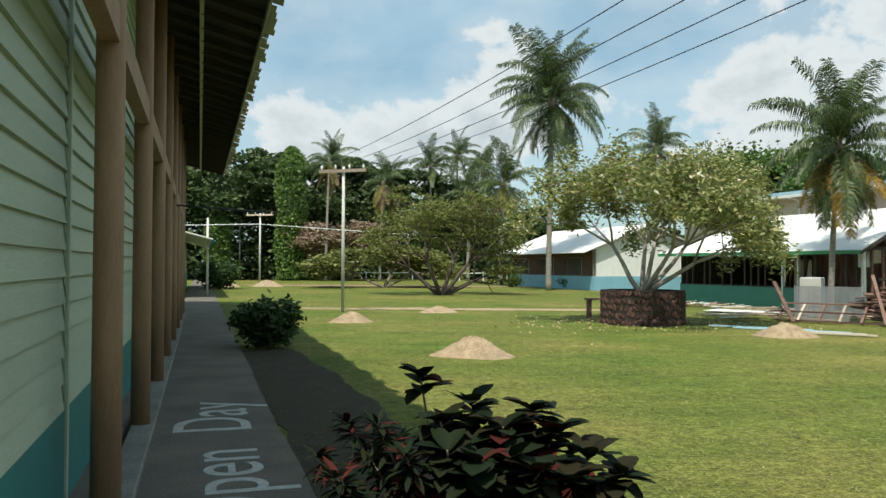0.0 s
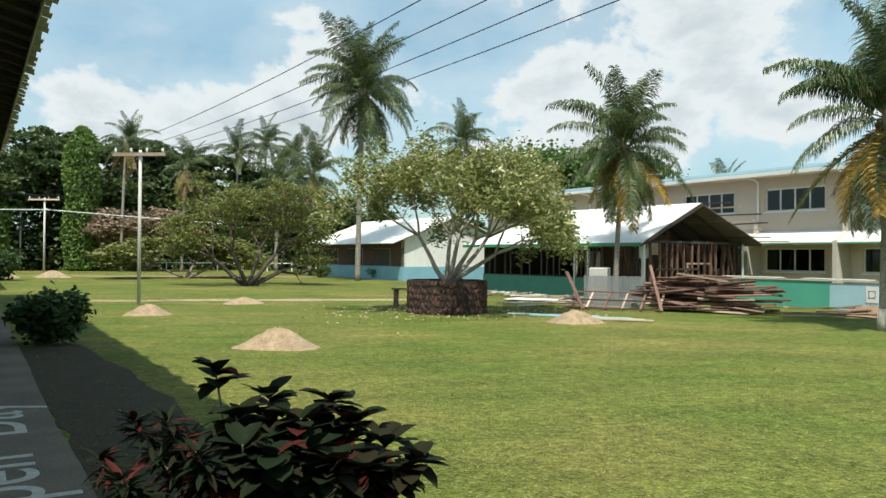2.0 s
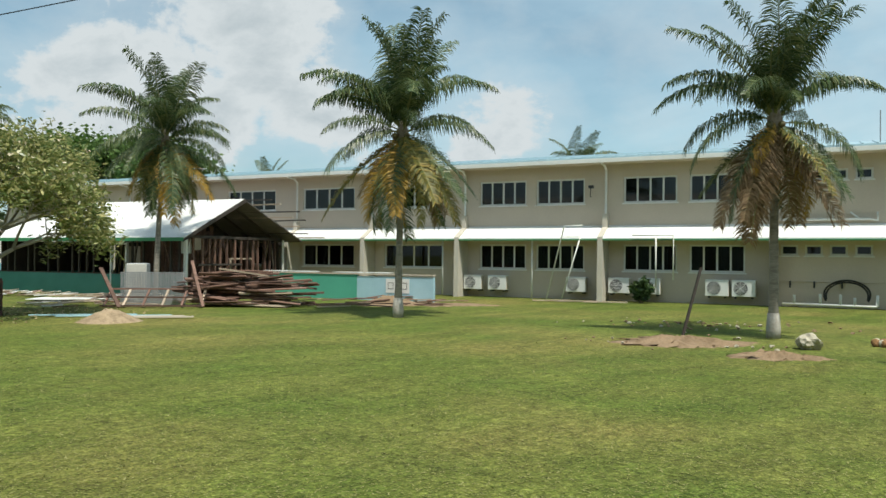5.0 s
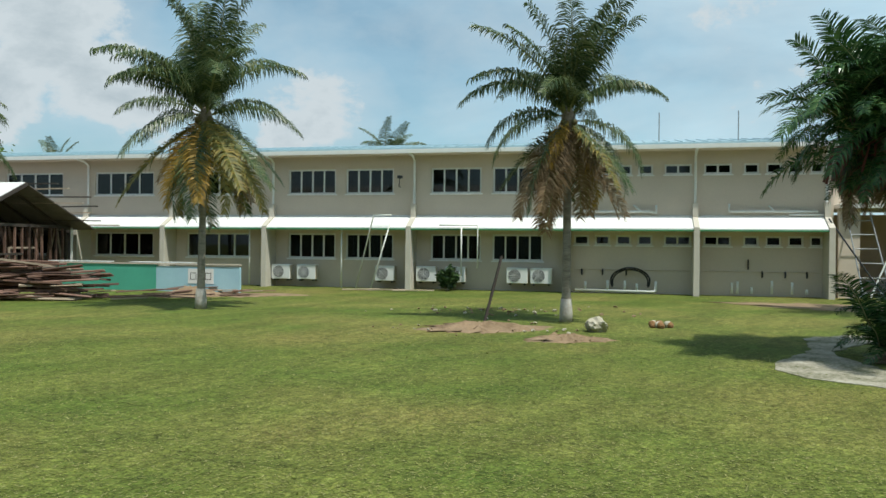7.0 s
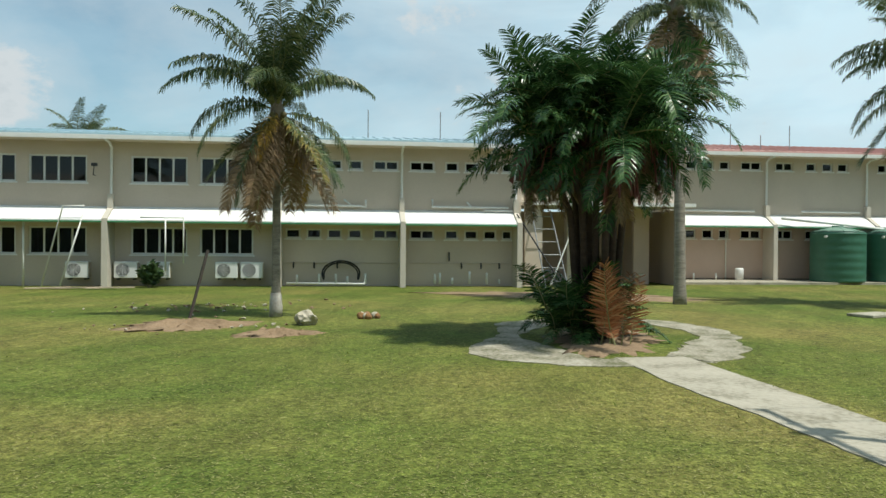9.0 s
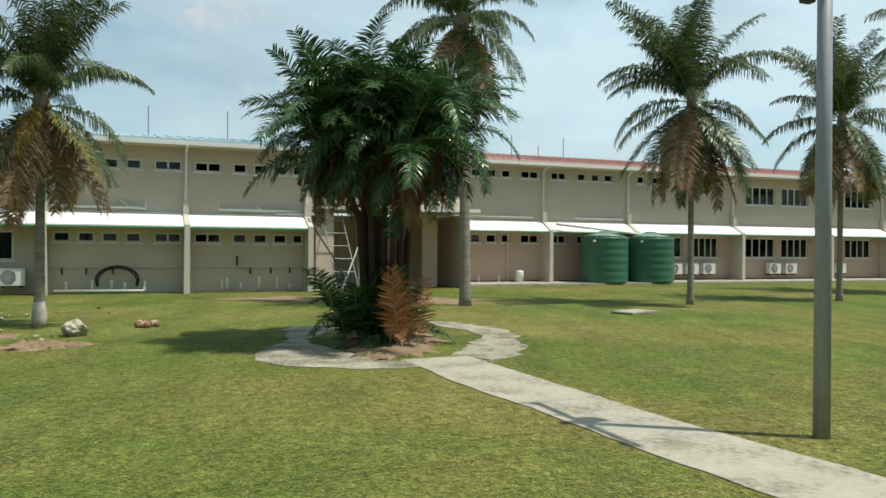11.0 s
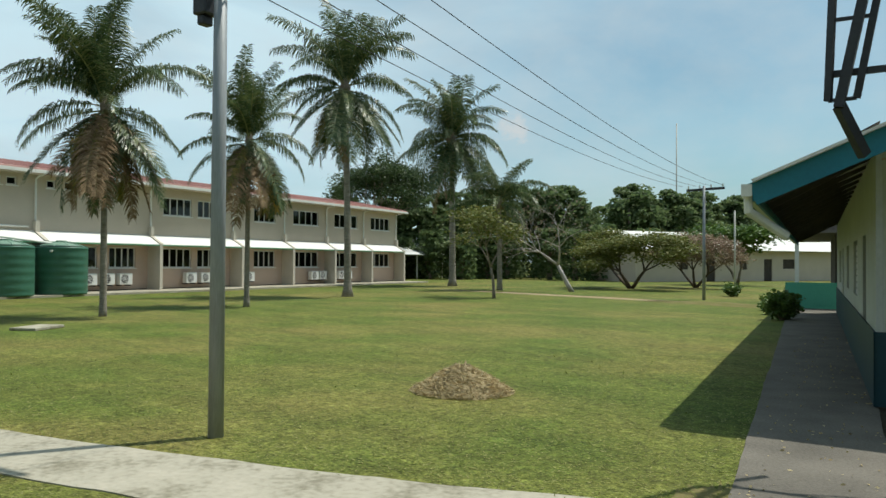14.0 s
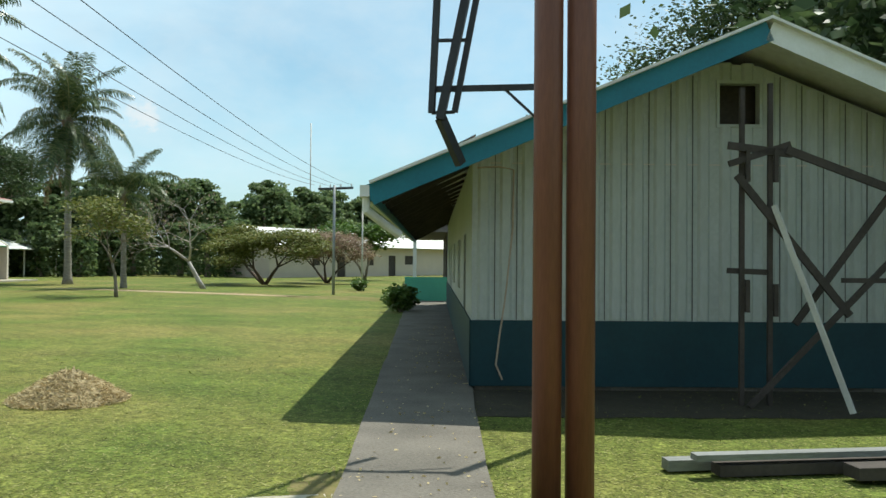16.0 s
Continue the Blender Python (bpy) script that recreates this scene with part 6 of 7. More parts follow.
def croton(x, y):
    rng = random.Random(5)
    s = thing("croton_shrub", "shade-darkened croton shrub with broad green and red leaves by the walkway", "shrub", pose(x, y, 0))
    bg, br, bs = bmesh.new(), bmesh.new(), bmesh.new()
    heads = [(-0.30, 0.30, 0.98, 14), (-0.78, 0.1, 0.70, 0), (-0.55, -0.2, 0.76, 0), (-0.92, -0.25, 0.56, 0), (-0.15, -0.1, 0.76, 1), (0.06, 0.12, 0.84, 2), (0.25, -0.12, 0.72, 1), (0.47, 0.05, 0.80, 2), (0.60, -0.08, 0.70, 2), (0.80, -0.2, 0.56, 2), (0.98, -0.3, 0.48, 2), (-0.35, -0.45, 0.62, 0), (0.1, -0.5, 0.60, 1), (0.45, -0.5, 0.54, 2), (-0.75, -0.55, 0.5, 0), (0.75, 0.2, 0.5, 2), (-0.05, 0.3, 0.6, 1), (-0.6, 0.35, 0.5, 0), (0.3, 0.35, 0.5, 2), (-0.45, 0.05, 0.6, 0), (-0.1, -0.35, 0.62, 1), (0.3, -0.35, 0.58, 2), (0.65, -0.4, 0.48, 2), (0.1, -0.15, 0.5, 1)]
    for hx, hy, hz, kind in heads:
        tube(bs, [(hx * 0.25, hy * 0.25, -0.03), (hx * 0.7, hy * 0.7, hz * 0.5), (hx, hy, hz)], [0.014, 0.011, 0.007], 6)
        narrow = kind == 0
        for k in range(90 if narrow else 14 if kind == 14 else 52):
            t = 1 - (0.15 if kind == 14 else 0.6) * rng.random() ** 1.3
            a = k * 2.4 + rng.uniform(-0.3, 0.3)
            p = Vector((hx * (0.45 + 0.55 * t), hy * (0.45 + 0.55 * t), hz * t))
            el = rng.uniform(-0.55, 0.6) + (0.6 if t > 0.93 else 0)
            tgt = br if rng.random() < (0.2 if narrow else 0.10) else bg
            if narrow:
                broad_leaf(tgt, p, (math.cos(a), math.sin(a), el), rng.uniform(0.12, 0.20), rng.uniform(0.03, 0.05), 0.3)
            else:
                broad_leaf(tgt, p, (math.cos(a), math.sin(a), el), rng.uniform(0.14, 0.25), rng.uniform(0.10, 0.18), rng.uniform(0.05, 0.5))
    part("stem", bs, M_BARK, s)
    part("leaves", bg, M_CROTON, s, "broad green leaves darkened for shade", smooth=True)
    part("red_leaves", br, M_CROTONR, s, "red leaves darkened for shade")


croton(0.0, 5.2)


# ---- poles and wires ----
def pole(label, x, y, h, r, material, arm=2.0, turn=0.0, name="utility_pole"):
    p = thing(name, label, "pole", pose(x, y, 0, 0, 0, turn))
    part("shaft", tube(bmesh.new(), [(0, 0, -0.2), (0, 0, h * 0.5), (0, 0, h)], [r, r * 0.92, r * 0.8], 14), material, p, smooth=True)
    if arm:
        arm_ob = part("cross_arm", boxes((-arm / 2, arm / 2, -0.05 - r, -r, h - 0.22, h - 0.10)), M_DARKSTEEL if material is M_POLE else M_WOODP, p)
        for k in range(4):
            xx = -arm / 2 + 0.1 + (arm - 0.2) * k / 3
            part("insulator", tube(bmesh.new(), [(xx, -0.03 - r, h - 0.1), (xx, -0.03 - r, h - 0.04), (xx, -0.03 - r, h + 0.06)], [0.02, 0.045, 0.03], 8), M_WHITE, arm_ob)
    return p


PL, PN, PF = Vector((-4.42, 29.0, 5.35)), Vector((7.53, -4.25, 5.18)), Vector((19.68, -36.05, 5.55))
pole("pale steel pole with a cross arm standing in a sand heap", PL.x, PL.y, PL.z, 0.065, M_POLEW, 1.9, 72 - 90)
pn = pole("grey steel lamp pole beside the garden path", PN.x, PN.y, PN.z, 0.078, M_POLE, 2.1, 16)
pole("dark pole with a cross arm at the far lawn", PF.x, PF.y, PF.z, 0.08, M_POLE, 2.1, 85 - 90)
pole("pale pole with a cross arm", -16.5, 63.9, 5.9, 0.08, M_POLEW, 2.4, -15)
pole("pale pole with a cross arm", -24.6, 86.6, 6.2, 0.09, M_POLEW, 2.6, -15)
pole("pale pole beside the annex", -13.6, 41.8, 4.2, 0.07, M_POLEW, 0)
pole("thin pale steel lamp pole", 24.56, -48.87, 5.2, 0.06, M_POLEW, 0)
pole("tall thin radio mast behind the trees", 56.07, -95.27, 20.5, 0.10, M_POLEW, 0, name="radio_mast")
part("bracket", boxes((0.08, 0.34, -0.02, 0.02, 4.42, 4.46)), M_DARKSTEEL, pn)
flood = part("floodlight", boxes((0.12, 0.30, -0.10, 0.10, 4.24, 4.52), (0.17, 0.27, -0.07, 0.07, 4.14, 4.24), bevel=0.015), M_DARKSTEEL, pn, "dark floodlight housing")


def wire(a, b, sag, r=0.007):
    a, b = Vector(a), Vector(b)
    pts = [a.lerp(b, t) - Vector((0, 0, sag * 4 * t * (1 - t))) for t in np.linspace(0, 1, 25)]
    w = part("power_cable", tube(bmesh.new(), pts, r, 6), M_WIRE)
    return tagged(w, "thin black overhead power cable between poles", "cable", "overhead cables")


for k in range(4):
    o = -0.95 + 0.65 * k
    wire(PL + Vector((o * 0.95, o * 0.31, 0.0)), PN + Vector((o * 0.96, o * 0.28, 0.0)), 0.52)
    wire(PN + Vector((o * 0.96, o * 0.28, 0.0)), PF + Vector((o * 0.97, o * 0.24, 0.0)), 0.42)
    wire(PL + Vector((o * 0.95, o * 0.31, 0.0)), (-16.5 + o, 63.9, 5.8), 0.3)
tagged(part("power_cable", tube(bmesh.new(), [(-27, 60, 4.6), (-16.5, 63.9, 5.0), (-4, 68, 4.3)], 0.03, 6), M_WHITE), "pale service cable strung between poles", "cable", "overhead cables")

# ---- heaps ----
for i, (x, y, r, h, m, label) in enumerate([
        (0.2, 15.4, 0.74, 0.35, M_SAND, "heap of pale sand on the lawn"), (-3.4, 24.2, 0.65, 0.30, M_SAND, "heap of pale sand on the lawn"),
        (-0.9, 29.5, 0.75, 0.22, M_SAND, "low heap of pale sand on the lawn"), (-18.5, 61.0, 1.3, 0.5, M_SAND, "heap of pale sand on the lawn"), (-15.4, 62.0, 1.2, 0.5, M_SAND, "heap of pale sand on the lawn"),
        (8.1, 20.2, 0.75, 0.32, M_SAND, "heap of yellow sand beside the debris"), (18.4, 21.4, 1.2, 0.28, M_DIRT, "heap of dug earth by the wall"),
        (7.9, -8.05, 0.70, 0.32, M_HAY, "heap of dry grass clippings")]):
    ob = new("sand_mound" if m is M_SAND else "clippings_mound" if m is M_HAY else "earth_mound", mound_mesh("heap", r, r * 0.9, h, m, 90 + i, 0.06 if m is M_SAND else 0.16, 14, 44))
    ob.matrix_basis = pose(x, y, 0.0, 0, 0, 40 * i)
    tagged(ob, label, "heap")
nr = np.random.default_rng(12)
a, t = nr.uniform(0, 6.28, 2600), np.sqrt(nr.uniform(0, 1, 2600))
hc = np.stack([7.9 + 0.74 * t * np.cos(a), -8.05 + 0.68 * t * np.sin(a), 0.34 * (1 - t ** 1.6) ** 1.35 + 0.02], 1)
tagged(new("dry_grass", leaf_mesh("dry_grass", *quads(hc, 0.016, nr, 7.0, 0.4), M_STRAW)), "loose dry grass stalks on the clippings heap", "dry grass", kind="stuff")

# ---- planter ----
pl = thing("stone_planter", "round planter faced with dark red-brown stones", "planter", pose(FX, FY, 0))
R, H = 1.25, 1.02
bm = bmesh.new()
seg = 48
ring = [[bm.verts.new((r * math.cos(2 * math.pi * k / seg), r * math.sin(2 * math.pi * k / seg), z)) for k in range(seg)] for r, z in ((R, -0.05), (R, H), (R - 0.18, H), (R - 0.18, H - 0.15))]
for a, b in zip(ring, ring[1:]):
    for k in range(seg):
        bm.faces.new((a[k], a[(k + 1) % seg], b[(k + 1) % seg], b[k]))
bm.faces.new(ring[-1])
part("core", bm, M_MORTAR, pl, "dark mortar wall")
rng = random.Random(9)
stones = []
for s in range(6):
    bm = bmesh.new()
    n = rng.choice((5, 6, 7))
    pts = [(math.cos(2 * math.pi * k / n) * rng.uniform(0.75, 1.1), math.sin(2 * math.pi * k / n) * rng.uniform(0.75, 1.1)) for k in range(n)]
    lo = [bm.verts.new((0, p[0] * 0.062, p[1] * 0.105)) for p in pts]
    hi = [bm.verts.new((0.022, p[0] * 0.055, p[1] * 0.094)) for p in pts]
    bm.faces.new(hi)
    for k in range(n):
        bm.faces.new((lo[k], lo[(k + 1) % n], hi[(k + 1) % n], hi[k]))
    me = bpy.data.meshes.new("stone")
    bmesh.ops.recalc_face_normals(bm, faces=bm.faces)
    bm.to_mesh(me)
    bm.free()
    me.materials.append(M_PLANTER)
    stones.append(me)
for row in range(5):
    for k in range(58):
        a = 2 * math.pi * (k + 0.5 * (row % 2)) / 58 + rng.uniform(-0.03, 0.03)
        part("stone", rng.choice(stones), None, pl, at=pose(R * math.cos(a), R * math.sin(a), 0.11 + 0.2 * row + rng.uniform(-0.05, 0.05), 0, 0, math.degrees(a)) @ Matrix.Rotation(rng.uniform(-0.9, 0.9), 4, "X") @ Matrix.Diagonal((rng.uniform(0.5, 1.1), rng.uniform(0.6, 1.2), rng.uniform(0.6, 1.15), 1)))
nr = np.random.default_rng(15)
lf = np.stack([FX + nr.normal(0, 2.1, 620), FY - 0.3 + nr.normal(0, 1.9, 620), np.full(620, 0.03)], 1)
lf = lf[np.hypot(lf[:, 0] - FX, lf[:, 1] - FY) > 1.35]
tagged(new("fallen_leaves", leaf_mesh("fallen_leaves", *quads(lf, 0.05, nr, 1.7, 0.1), M_STRAW)), "pale fallen leaves and petals on the grass", "fallen leaves", kind="stuff")
bench = thing("bench", "low brown timber bench behind the planter", "bench", pose(4.85, 26.5, 0, 0, 0, 10))
part("seat", boxes((-0.8, 0.8, -0.2, 0.2, 0.62, 0.68)), M_WOOD, bench)
for x in (-0.7, 0.7):
    part("leg", boxes((x - 0.04, x + 0.04, -0.15, 0.15, 0, 0.62)), M_WOOD, bench)


# ---- debris of the demolition ----
def debris_pile(x, y, rot):
    rng = random.Random(31)
    d = thing("timber_pile", "large heap of broken brown boards and battens", "timber pile", pose(x, y, 0, 0, 0, rot))
    for k in range(110):
        ln = rng.uniform(0.9, 2.4)
        u = rng.uniform(-1.5, 1.5)
        lim = 1.2 * (1 - (abs(u) / 2.3) ** 2)
        z = 0.04 + lim * (k / 110) ** 0.9
        v = rng.uniform(-0.85, 0.85) * (1 - 0.5 * z)
        a = rng.gauss(0, 0.22)
        dx, dz = math.cos(a) * ln / 2, rng.gauss(0, 0.06) * ln
        p, q = Vector((u - dx, v - math.sin(a) * ln / 2, max(0.03, z - dz / 2))), Vector((u + dx, v + math.sin(a) * ln / 2, max(0.03, z + dz / 2)))
        part("board", plank(p, q, rng.uniform(0.08, 0.2), rng.uniform(0.025, 0.06), rng.uniform(-0.4, 0.4)), M_WOODP if rng.random() < 0.16 else M_WOOD, d)
    return d


debris_pile(14.0, 23.6, -42)
rng = random.Random(33)
sc = thing("scattered_boards", "scattered broken boards and sheets on the grass", "timber pile", pose(11.4, 27.5, 0))
for k in range(46):
    u, v = rng.uniform(-3.4, 2.6), rng.uniform(-2.0, 5.5)
    a, ln = rng.uniform(-1.2, 0.3), rng.uniform(0.6, 2.4)
    p = Vector((u, v, 0.04 + rng.random() * 0.10))
    part("board", plank(p, p + Vector((math.cos(a) * ln, math.sin(a) * ln, rng.uniform(-0.02, 0.10))), rng.uniform(0.07, 0.22), 0.03), rng.choice((M_WOOD, M_WOODP, M_WOODP, M_WHITE)), sc)
for k in range(30):
    u, v = 15.2 + rng.uniform(-0.5, 4.6), 21.6 + rng.uniform(-1.0, 2.0)
    a, ln = rng.uniform(-1.3, -0.2), rng.uniform(0.5, 1.8)
    p = Vector((u - 11.4, v - 27.5, 0.04 + rng.random() * 0.12))
    part("board", plank(p, p + Vector((math.cos(a) * ln, math.sin(a) * ln, rng.uniform(-0.02, 0.10))), rng.uniform(0.07, 0.2), 0.03), rng.choice((M_WOOD, M_WOODP, M_WOOD)), sc)
ch = thing("broken_lining", "strip of broken pale lining and splinters along the wall", "debris", pose(9.6, 38.0, 0, 0, 0, -67))
for k in range(90):
    u, v = rng.uniform(0, 8.2), rng.gauss(-0.3, 0.55)
    a, ln = rng.uniform(-1.5, 1.5), rng.uniform(0.15, 0.8)
    p = Vector((u, v, 0.03 + rng.random() * 0.08))
    part("piece", plank(p, p + Vector((math.cos(a) * ln, math.sin(a) * ln, rng.uniform(-0.02, 0.12))), rng.uniform(0.06, 0.25), 0.02), rng.choice((M_WOODP, M_WHITE, M_WALL, M_WOOD)), ch)
sh = thing("wall_sheets", "pale wall sheets lying flat on the grass", "sheet", pose(10.7, 30.2, 0, 0, 0, -40))
part("sheet", boxes((-1.4, 1.4, -0.7, 0.7, 0.05, 0.075)), M_WHITE, sh)
part("sheet", boxes((-0.9, 1.6, -1.3, -0.4, 0.085, 0.11)), M_WHITE, sh, at=pose(0.2, 0.1, 0, 0, 0, 14))
st = thing("blue_battens", "long pale blue battens lying on the grass", "timber", pose(9.0, 21.4, 0, 0, 0, -38))
for k, (a, b, o) in enumerate(((-1.8, 1.2, 0.0), (-0.6, 1.6, -0.25), (-2.6, 0.2, 0.3), (0.2, 1.9, -0.5))):
    part("batten", plank((a, o, 0.04), (b, o + 0.1, 0.05), 0.10, 0.035), M_PALEBLUE if k % 2 == 0 else M_WALL, st)
# a wall frame lying tilted, with a mesh panel and a fridge behind
fr = thing("wall_frame", "reddish timber wall frame tilted on the grass", "timber frame", pose(11.2, 24.6, 0, 0, 0, -38))
for k in range(6):
    part("batten", plank((-1.5 + 0.6 * k, -0.1, 0.05), (-1.5 + 0.6 * k, 0.8, 0.55), 0.07, 0.05), M_WOODP if k % 2 else M_WOOD, fr)
for t in (0.0, 0.5, 1.0):
    part("rail", plank((-1.6, -0.1 + 0.9 * t, 0.07 + 0.5 * t), (1.6, -0.1 + 0.9 * t, 0.07 + 0.5 * t), 0.09, 0.05), M_WOOD, fr)
part("leaning_board", plank((-1.9, 0.9, 1.25), (-0.9, -0.5, 0.05), 0.12, 0.04), M_WOOD, fr)
part("leaning_board", plank((1.0, 1.0, 1.5), (1.6, -0.2, 0.05), 0.10, 0.04), M_WOOD, fr)
ms = thing("mesh_panel", "grey wire mesh panel standing upright", "mesh panel", pose(11.7, 25.7, 0, 0, 0, -38))
bm = bmesh.new()
for k in range(40):
    box(bm, -1.06 + 0.0525 * k, -1.03 + 0.0525 * k, 0, 0.008, 0.02, 1.12)
for k in range(20):
    box(bm, -1.05, 1.05, 0.01, 0.018, 0.02 + 0.056 * k, 0.045 + 0.056 * k)
part("mesh", bm, M_POLE, ms)
fg = thing("fridge", "pale grey old fridge among the debris", "fridge", pose(11.7, 26.9, 0, 0, 0, -35))
part("body", boxes((-0.33, 0.33, -0.3, 0.3, 0.0, 1.4), bevel=0.03), M_POLE, fg)
part("door", boxes((-0.33, 0.33, -0.345, -0.303, 0.42, 1.38), bevel=0.015), M_POLEW, fg)
part("door", boxes((-0.33, 0.33, -0.345, -0.303, 0.03, 0.40), bevel=0.015), M_POLEW, fg)
# a remaining low wall of painted panels before the offices
lw = thing("panel_wall", "low wall of sea-green and pale blue panels left standing", "wall", BLUE @ pose(0, -4.4, 0))
part("panel", boxes((-22.6, -16.9, 0, 0.12, 0.0, 0.98)), M_TEALB, lw, "sea-green panel")
part("panel", boxes((-16.895, -13.5, 0.004, 0.124, 0.0, 0.92)), M_PALEBLUE, lw, "pale blue panel")
part("capping", boxes((-22.6, -13.5, -0.03, 0.16, 0.985, 1.02)), M_WALL, lw)
for x, z in ((-15.35, 0.62), (-14.75, 0.62)):
    part("painted_sign", boxes((x - 0.22, x + 0.22, -0.012, -0.003, 0.3, 0.85)), M_WHITE, lw)
    part("painted_mark", boxes((x - 0.12, x - 0.10, -0.018, -0.013, 0.45, 0.7), (x + 0.10, x + 0.12, -0.018, -0.013, 0.45, 0.7), (x - 0.10, x + 0.10, -0.018, -0.013, 0.45, 0.47), (x - 0.10, x + 0.10, -0.018, -0.013, 0.68, 0.70)), M_WOODDK, lw)
for k, x in enumerate((-21.4, -20.0, -17.8, -16.4)):
    part("sheet", boxes((x - 0.6, x + 0.6, 0.5, 1.0, 1.03, 1.06)), M_WHITE, lw)


# ---- things by the offices ----
def ac_unit(at):
    u = thing("outdoor_unit", "white air conditioner outdoor unit on wall brackets", "air conditioner", at, "outdoor units")
    part("body", boxes((-0.42, 0.42, -0.17, 0.17, 0.0, 0.62), bevel=0.02), M_PLASTIC, u)
    bm = bmesh.new()
    bmesh.ops.create_circle(bm, cap_ends=True, segments=24, radius=0.25)
    bmesh.ops.transform(bm, matrix=Matrix.Translation((-0.10, -0.176, 0.31)) @ Matrix.Rotation(radians(90), 4, "X"), verts=bm.verts)
    fan = part("fan_opening", bm, M_GRILLE, u, "dark round fan opening")
    bm = bmesh.new()
    for r in (0.08, 0.13, 0.18, 0.23):
        tube(bm, [(-0.10 + r * math.cos(t), -0.184, 0.31 + r * math.sin(t)) for t in np.linspace(0, 2 * math.pi, 20)], 0.006, 4, False)
    for k in range(4):
        t = math.pi * k / 4
        tube(bm, [(-0.10 - 0.25 * math.cos(t), -0.186, 0.31 - 0.25 * math.sin(t)), (-0.10 + 0.25 * math.cos(t), -0.186, 0.31 + 0.25 * math.sin(t))], 0.006, 4)
    part("grille", bm, M_PLASTIC, u)
    part("bracket", boxes((-0.32, -0.27, -0.15, 0.3, -0.07, -0.01)), M_DARKSTEEL, u)
    part("bracket", boxes((0.27, 0.32, -0.15, 0.3, -0.07, -0.01)), M_DARKSTEEL, u)
    part("side_panel", boxes((0.40, 0.424, -0.15, 0.15, 0.04, 0.58)), M_WALL, u)
    return u


ac0 = ac_unit(BLUE @ pose(-14.0 - 0.1, 0.55, 0.32))
for x in (-12.95, -9.5, -7.75, -6.55, -4.05, -3.1):
    copy_thing(ac0, BLUE @ pose(x, 0.55, 0.32))
for x in (28.2, 29.3, 30.45, 35.2, 36.4, 40.3, 47.2, 48.2, 50.6, 51.5):
    copy_thing(ac0, RED @ pose(x, 0.55, 0.42))


def tank(x, y, r, h, tilt):
    t = thing("water_tank", "large dark green plastic rainwater tank with a domed lid", "water tank", pose(x, y, 0.10), "water tanks")
    bm = bmesh.new()
    prof = [(0, 0.0), (r * 0.98, 0.0), (r, 0.05)]
    for k in range(12):
        z = 0.08 + (h - 0.28) * k / 11
        prof += [(r, z), (r * (1.005 if k % 2 else 0.998), z + 0.02)]
    prof += [(r * 1.0, h - 0.15), (r * 1.02, h - 0.12), (r * 0.97, h - 0.04)]
    seg = 40
    rings = [[bm.verts.new((q * math.cos(2 * math.pi * k / seg), q * math.sin(2 * math.pi * k / seg), z)) for k in range(seg)] for q, z in prof if q > 0]
    for a, b in zip(rings, rings[1:]):
        for k in range(seg):
            bm.faces.new((a[k], a[(k + 1) % seg], b[(k + 1) % seg], b[k]))
    bm.faces.new(rings[0])
    bm.faces.new(rings[-1])
    part("body", bm, M_TANK, t, smooth=True)
    part("dome", tube(bmesh.new(), [(0, 0, h - 0.038), (0, 0, h + 0.10), (0, 0, h + 0.19)], [r * 0.985, r * 0.6, r * 0.25], 40), M_TANKTOP, t, "paler green domed top", smooth=True)
    part("lid", tube(bmesh.new(), [(0, 0, h + 0.12), (0, 0, h + 0.27)], [0.28, 0.25], 20), M_TANKTOP, t)
    bm = bmesh.new()
    for k in range(10):
        a = 2 * math.pi * k / 10
        beam(bm, (r * 0.25 * math.cos(a), r * 0.25 * math.sin(a), h + 0.2), (r * 0.96 * math.cos(a), r * 0.96 * math.sin(a), h - 0.02), 0.05, 0.04)
    part("lid_ribs", bm, M_TANKTOP, t)
    part("overflow", tube(bmesh.new(), [(-r * 0.82, 0.62 * r, h - 0.25), (-r * 0.9, 0.68 * r, h - 0.25)], 0.06), M_PVC, t)
    return t


tank(*(RED @ Vector((22.75, -0.9, 0)))[:2], 1.18, 2.3, 0)
tank(*(RED @ Vector((25.55, -0.9, 0)))[:2], 1.18, 2.3, 0)
apron = tagged(part("apron", boxes((14.5, 60, -1.9, 0.9, -0.1, 0.10)), M_PATH, at=RED), "low concrete apron along the red-roofed offices", "apron", kind="structure")
bn = thing("bin", "small white drum against the wall", "bin", RED @ pose(18.6, 0.3, 0.1))
part("body", tube(bmesh.new(), [(0, 0, 0), (0, 0, 0.5), (0, 0, 0.56)], [0.19, 0.2, 0.17], 16), M_PLASTIC, bn, smooth=True)


def wall_pipes(frame, rows, label):
    p = thing("pipework", label, "pipes", frame)
    for pts, r in rows:
        part("pipe", tube(bmesh.new(), pts, r, 8), M_PVC, p, smooth=True)
    return p


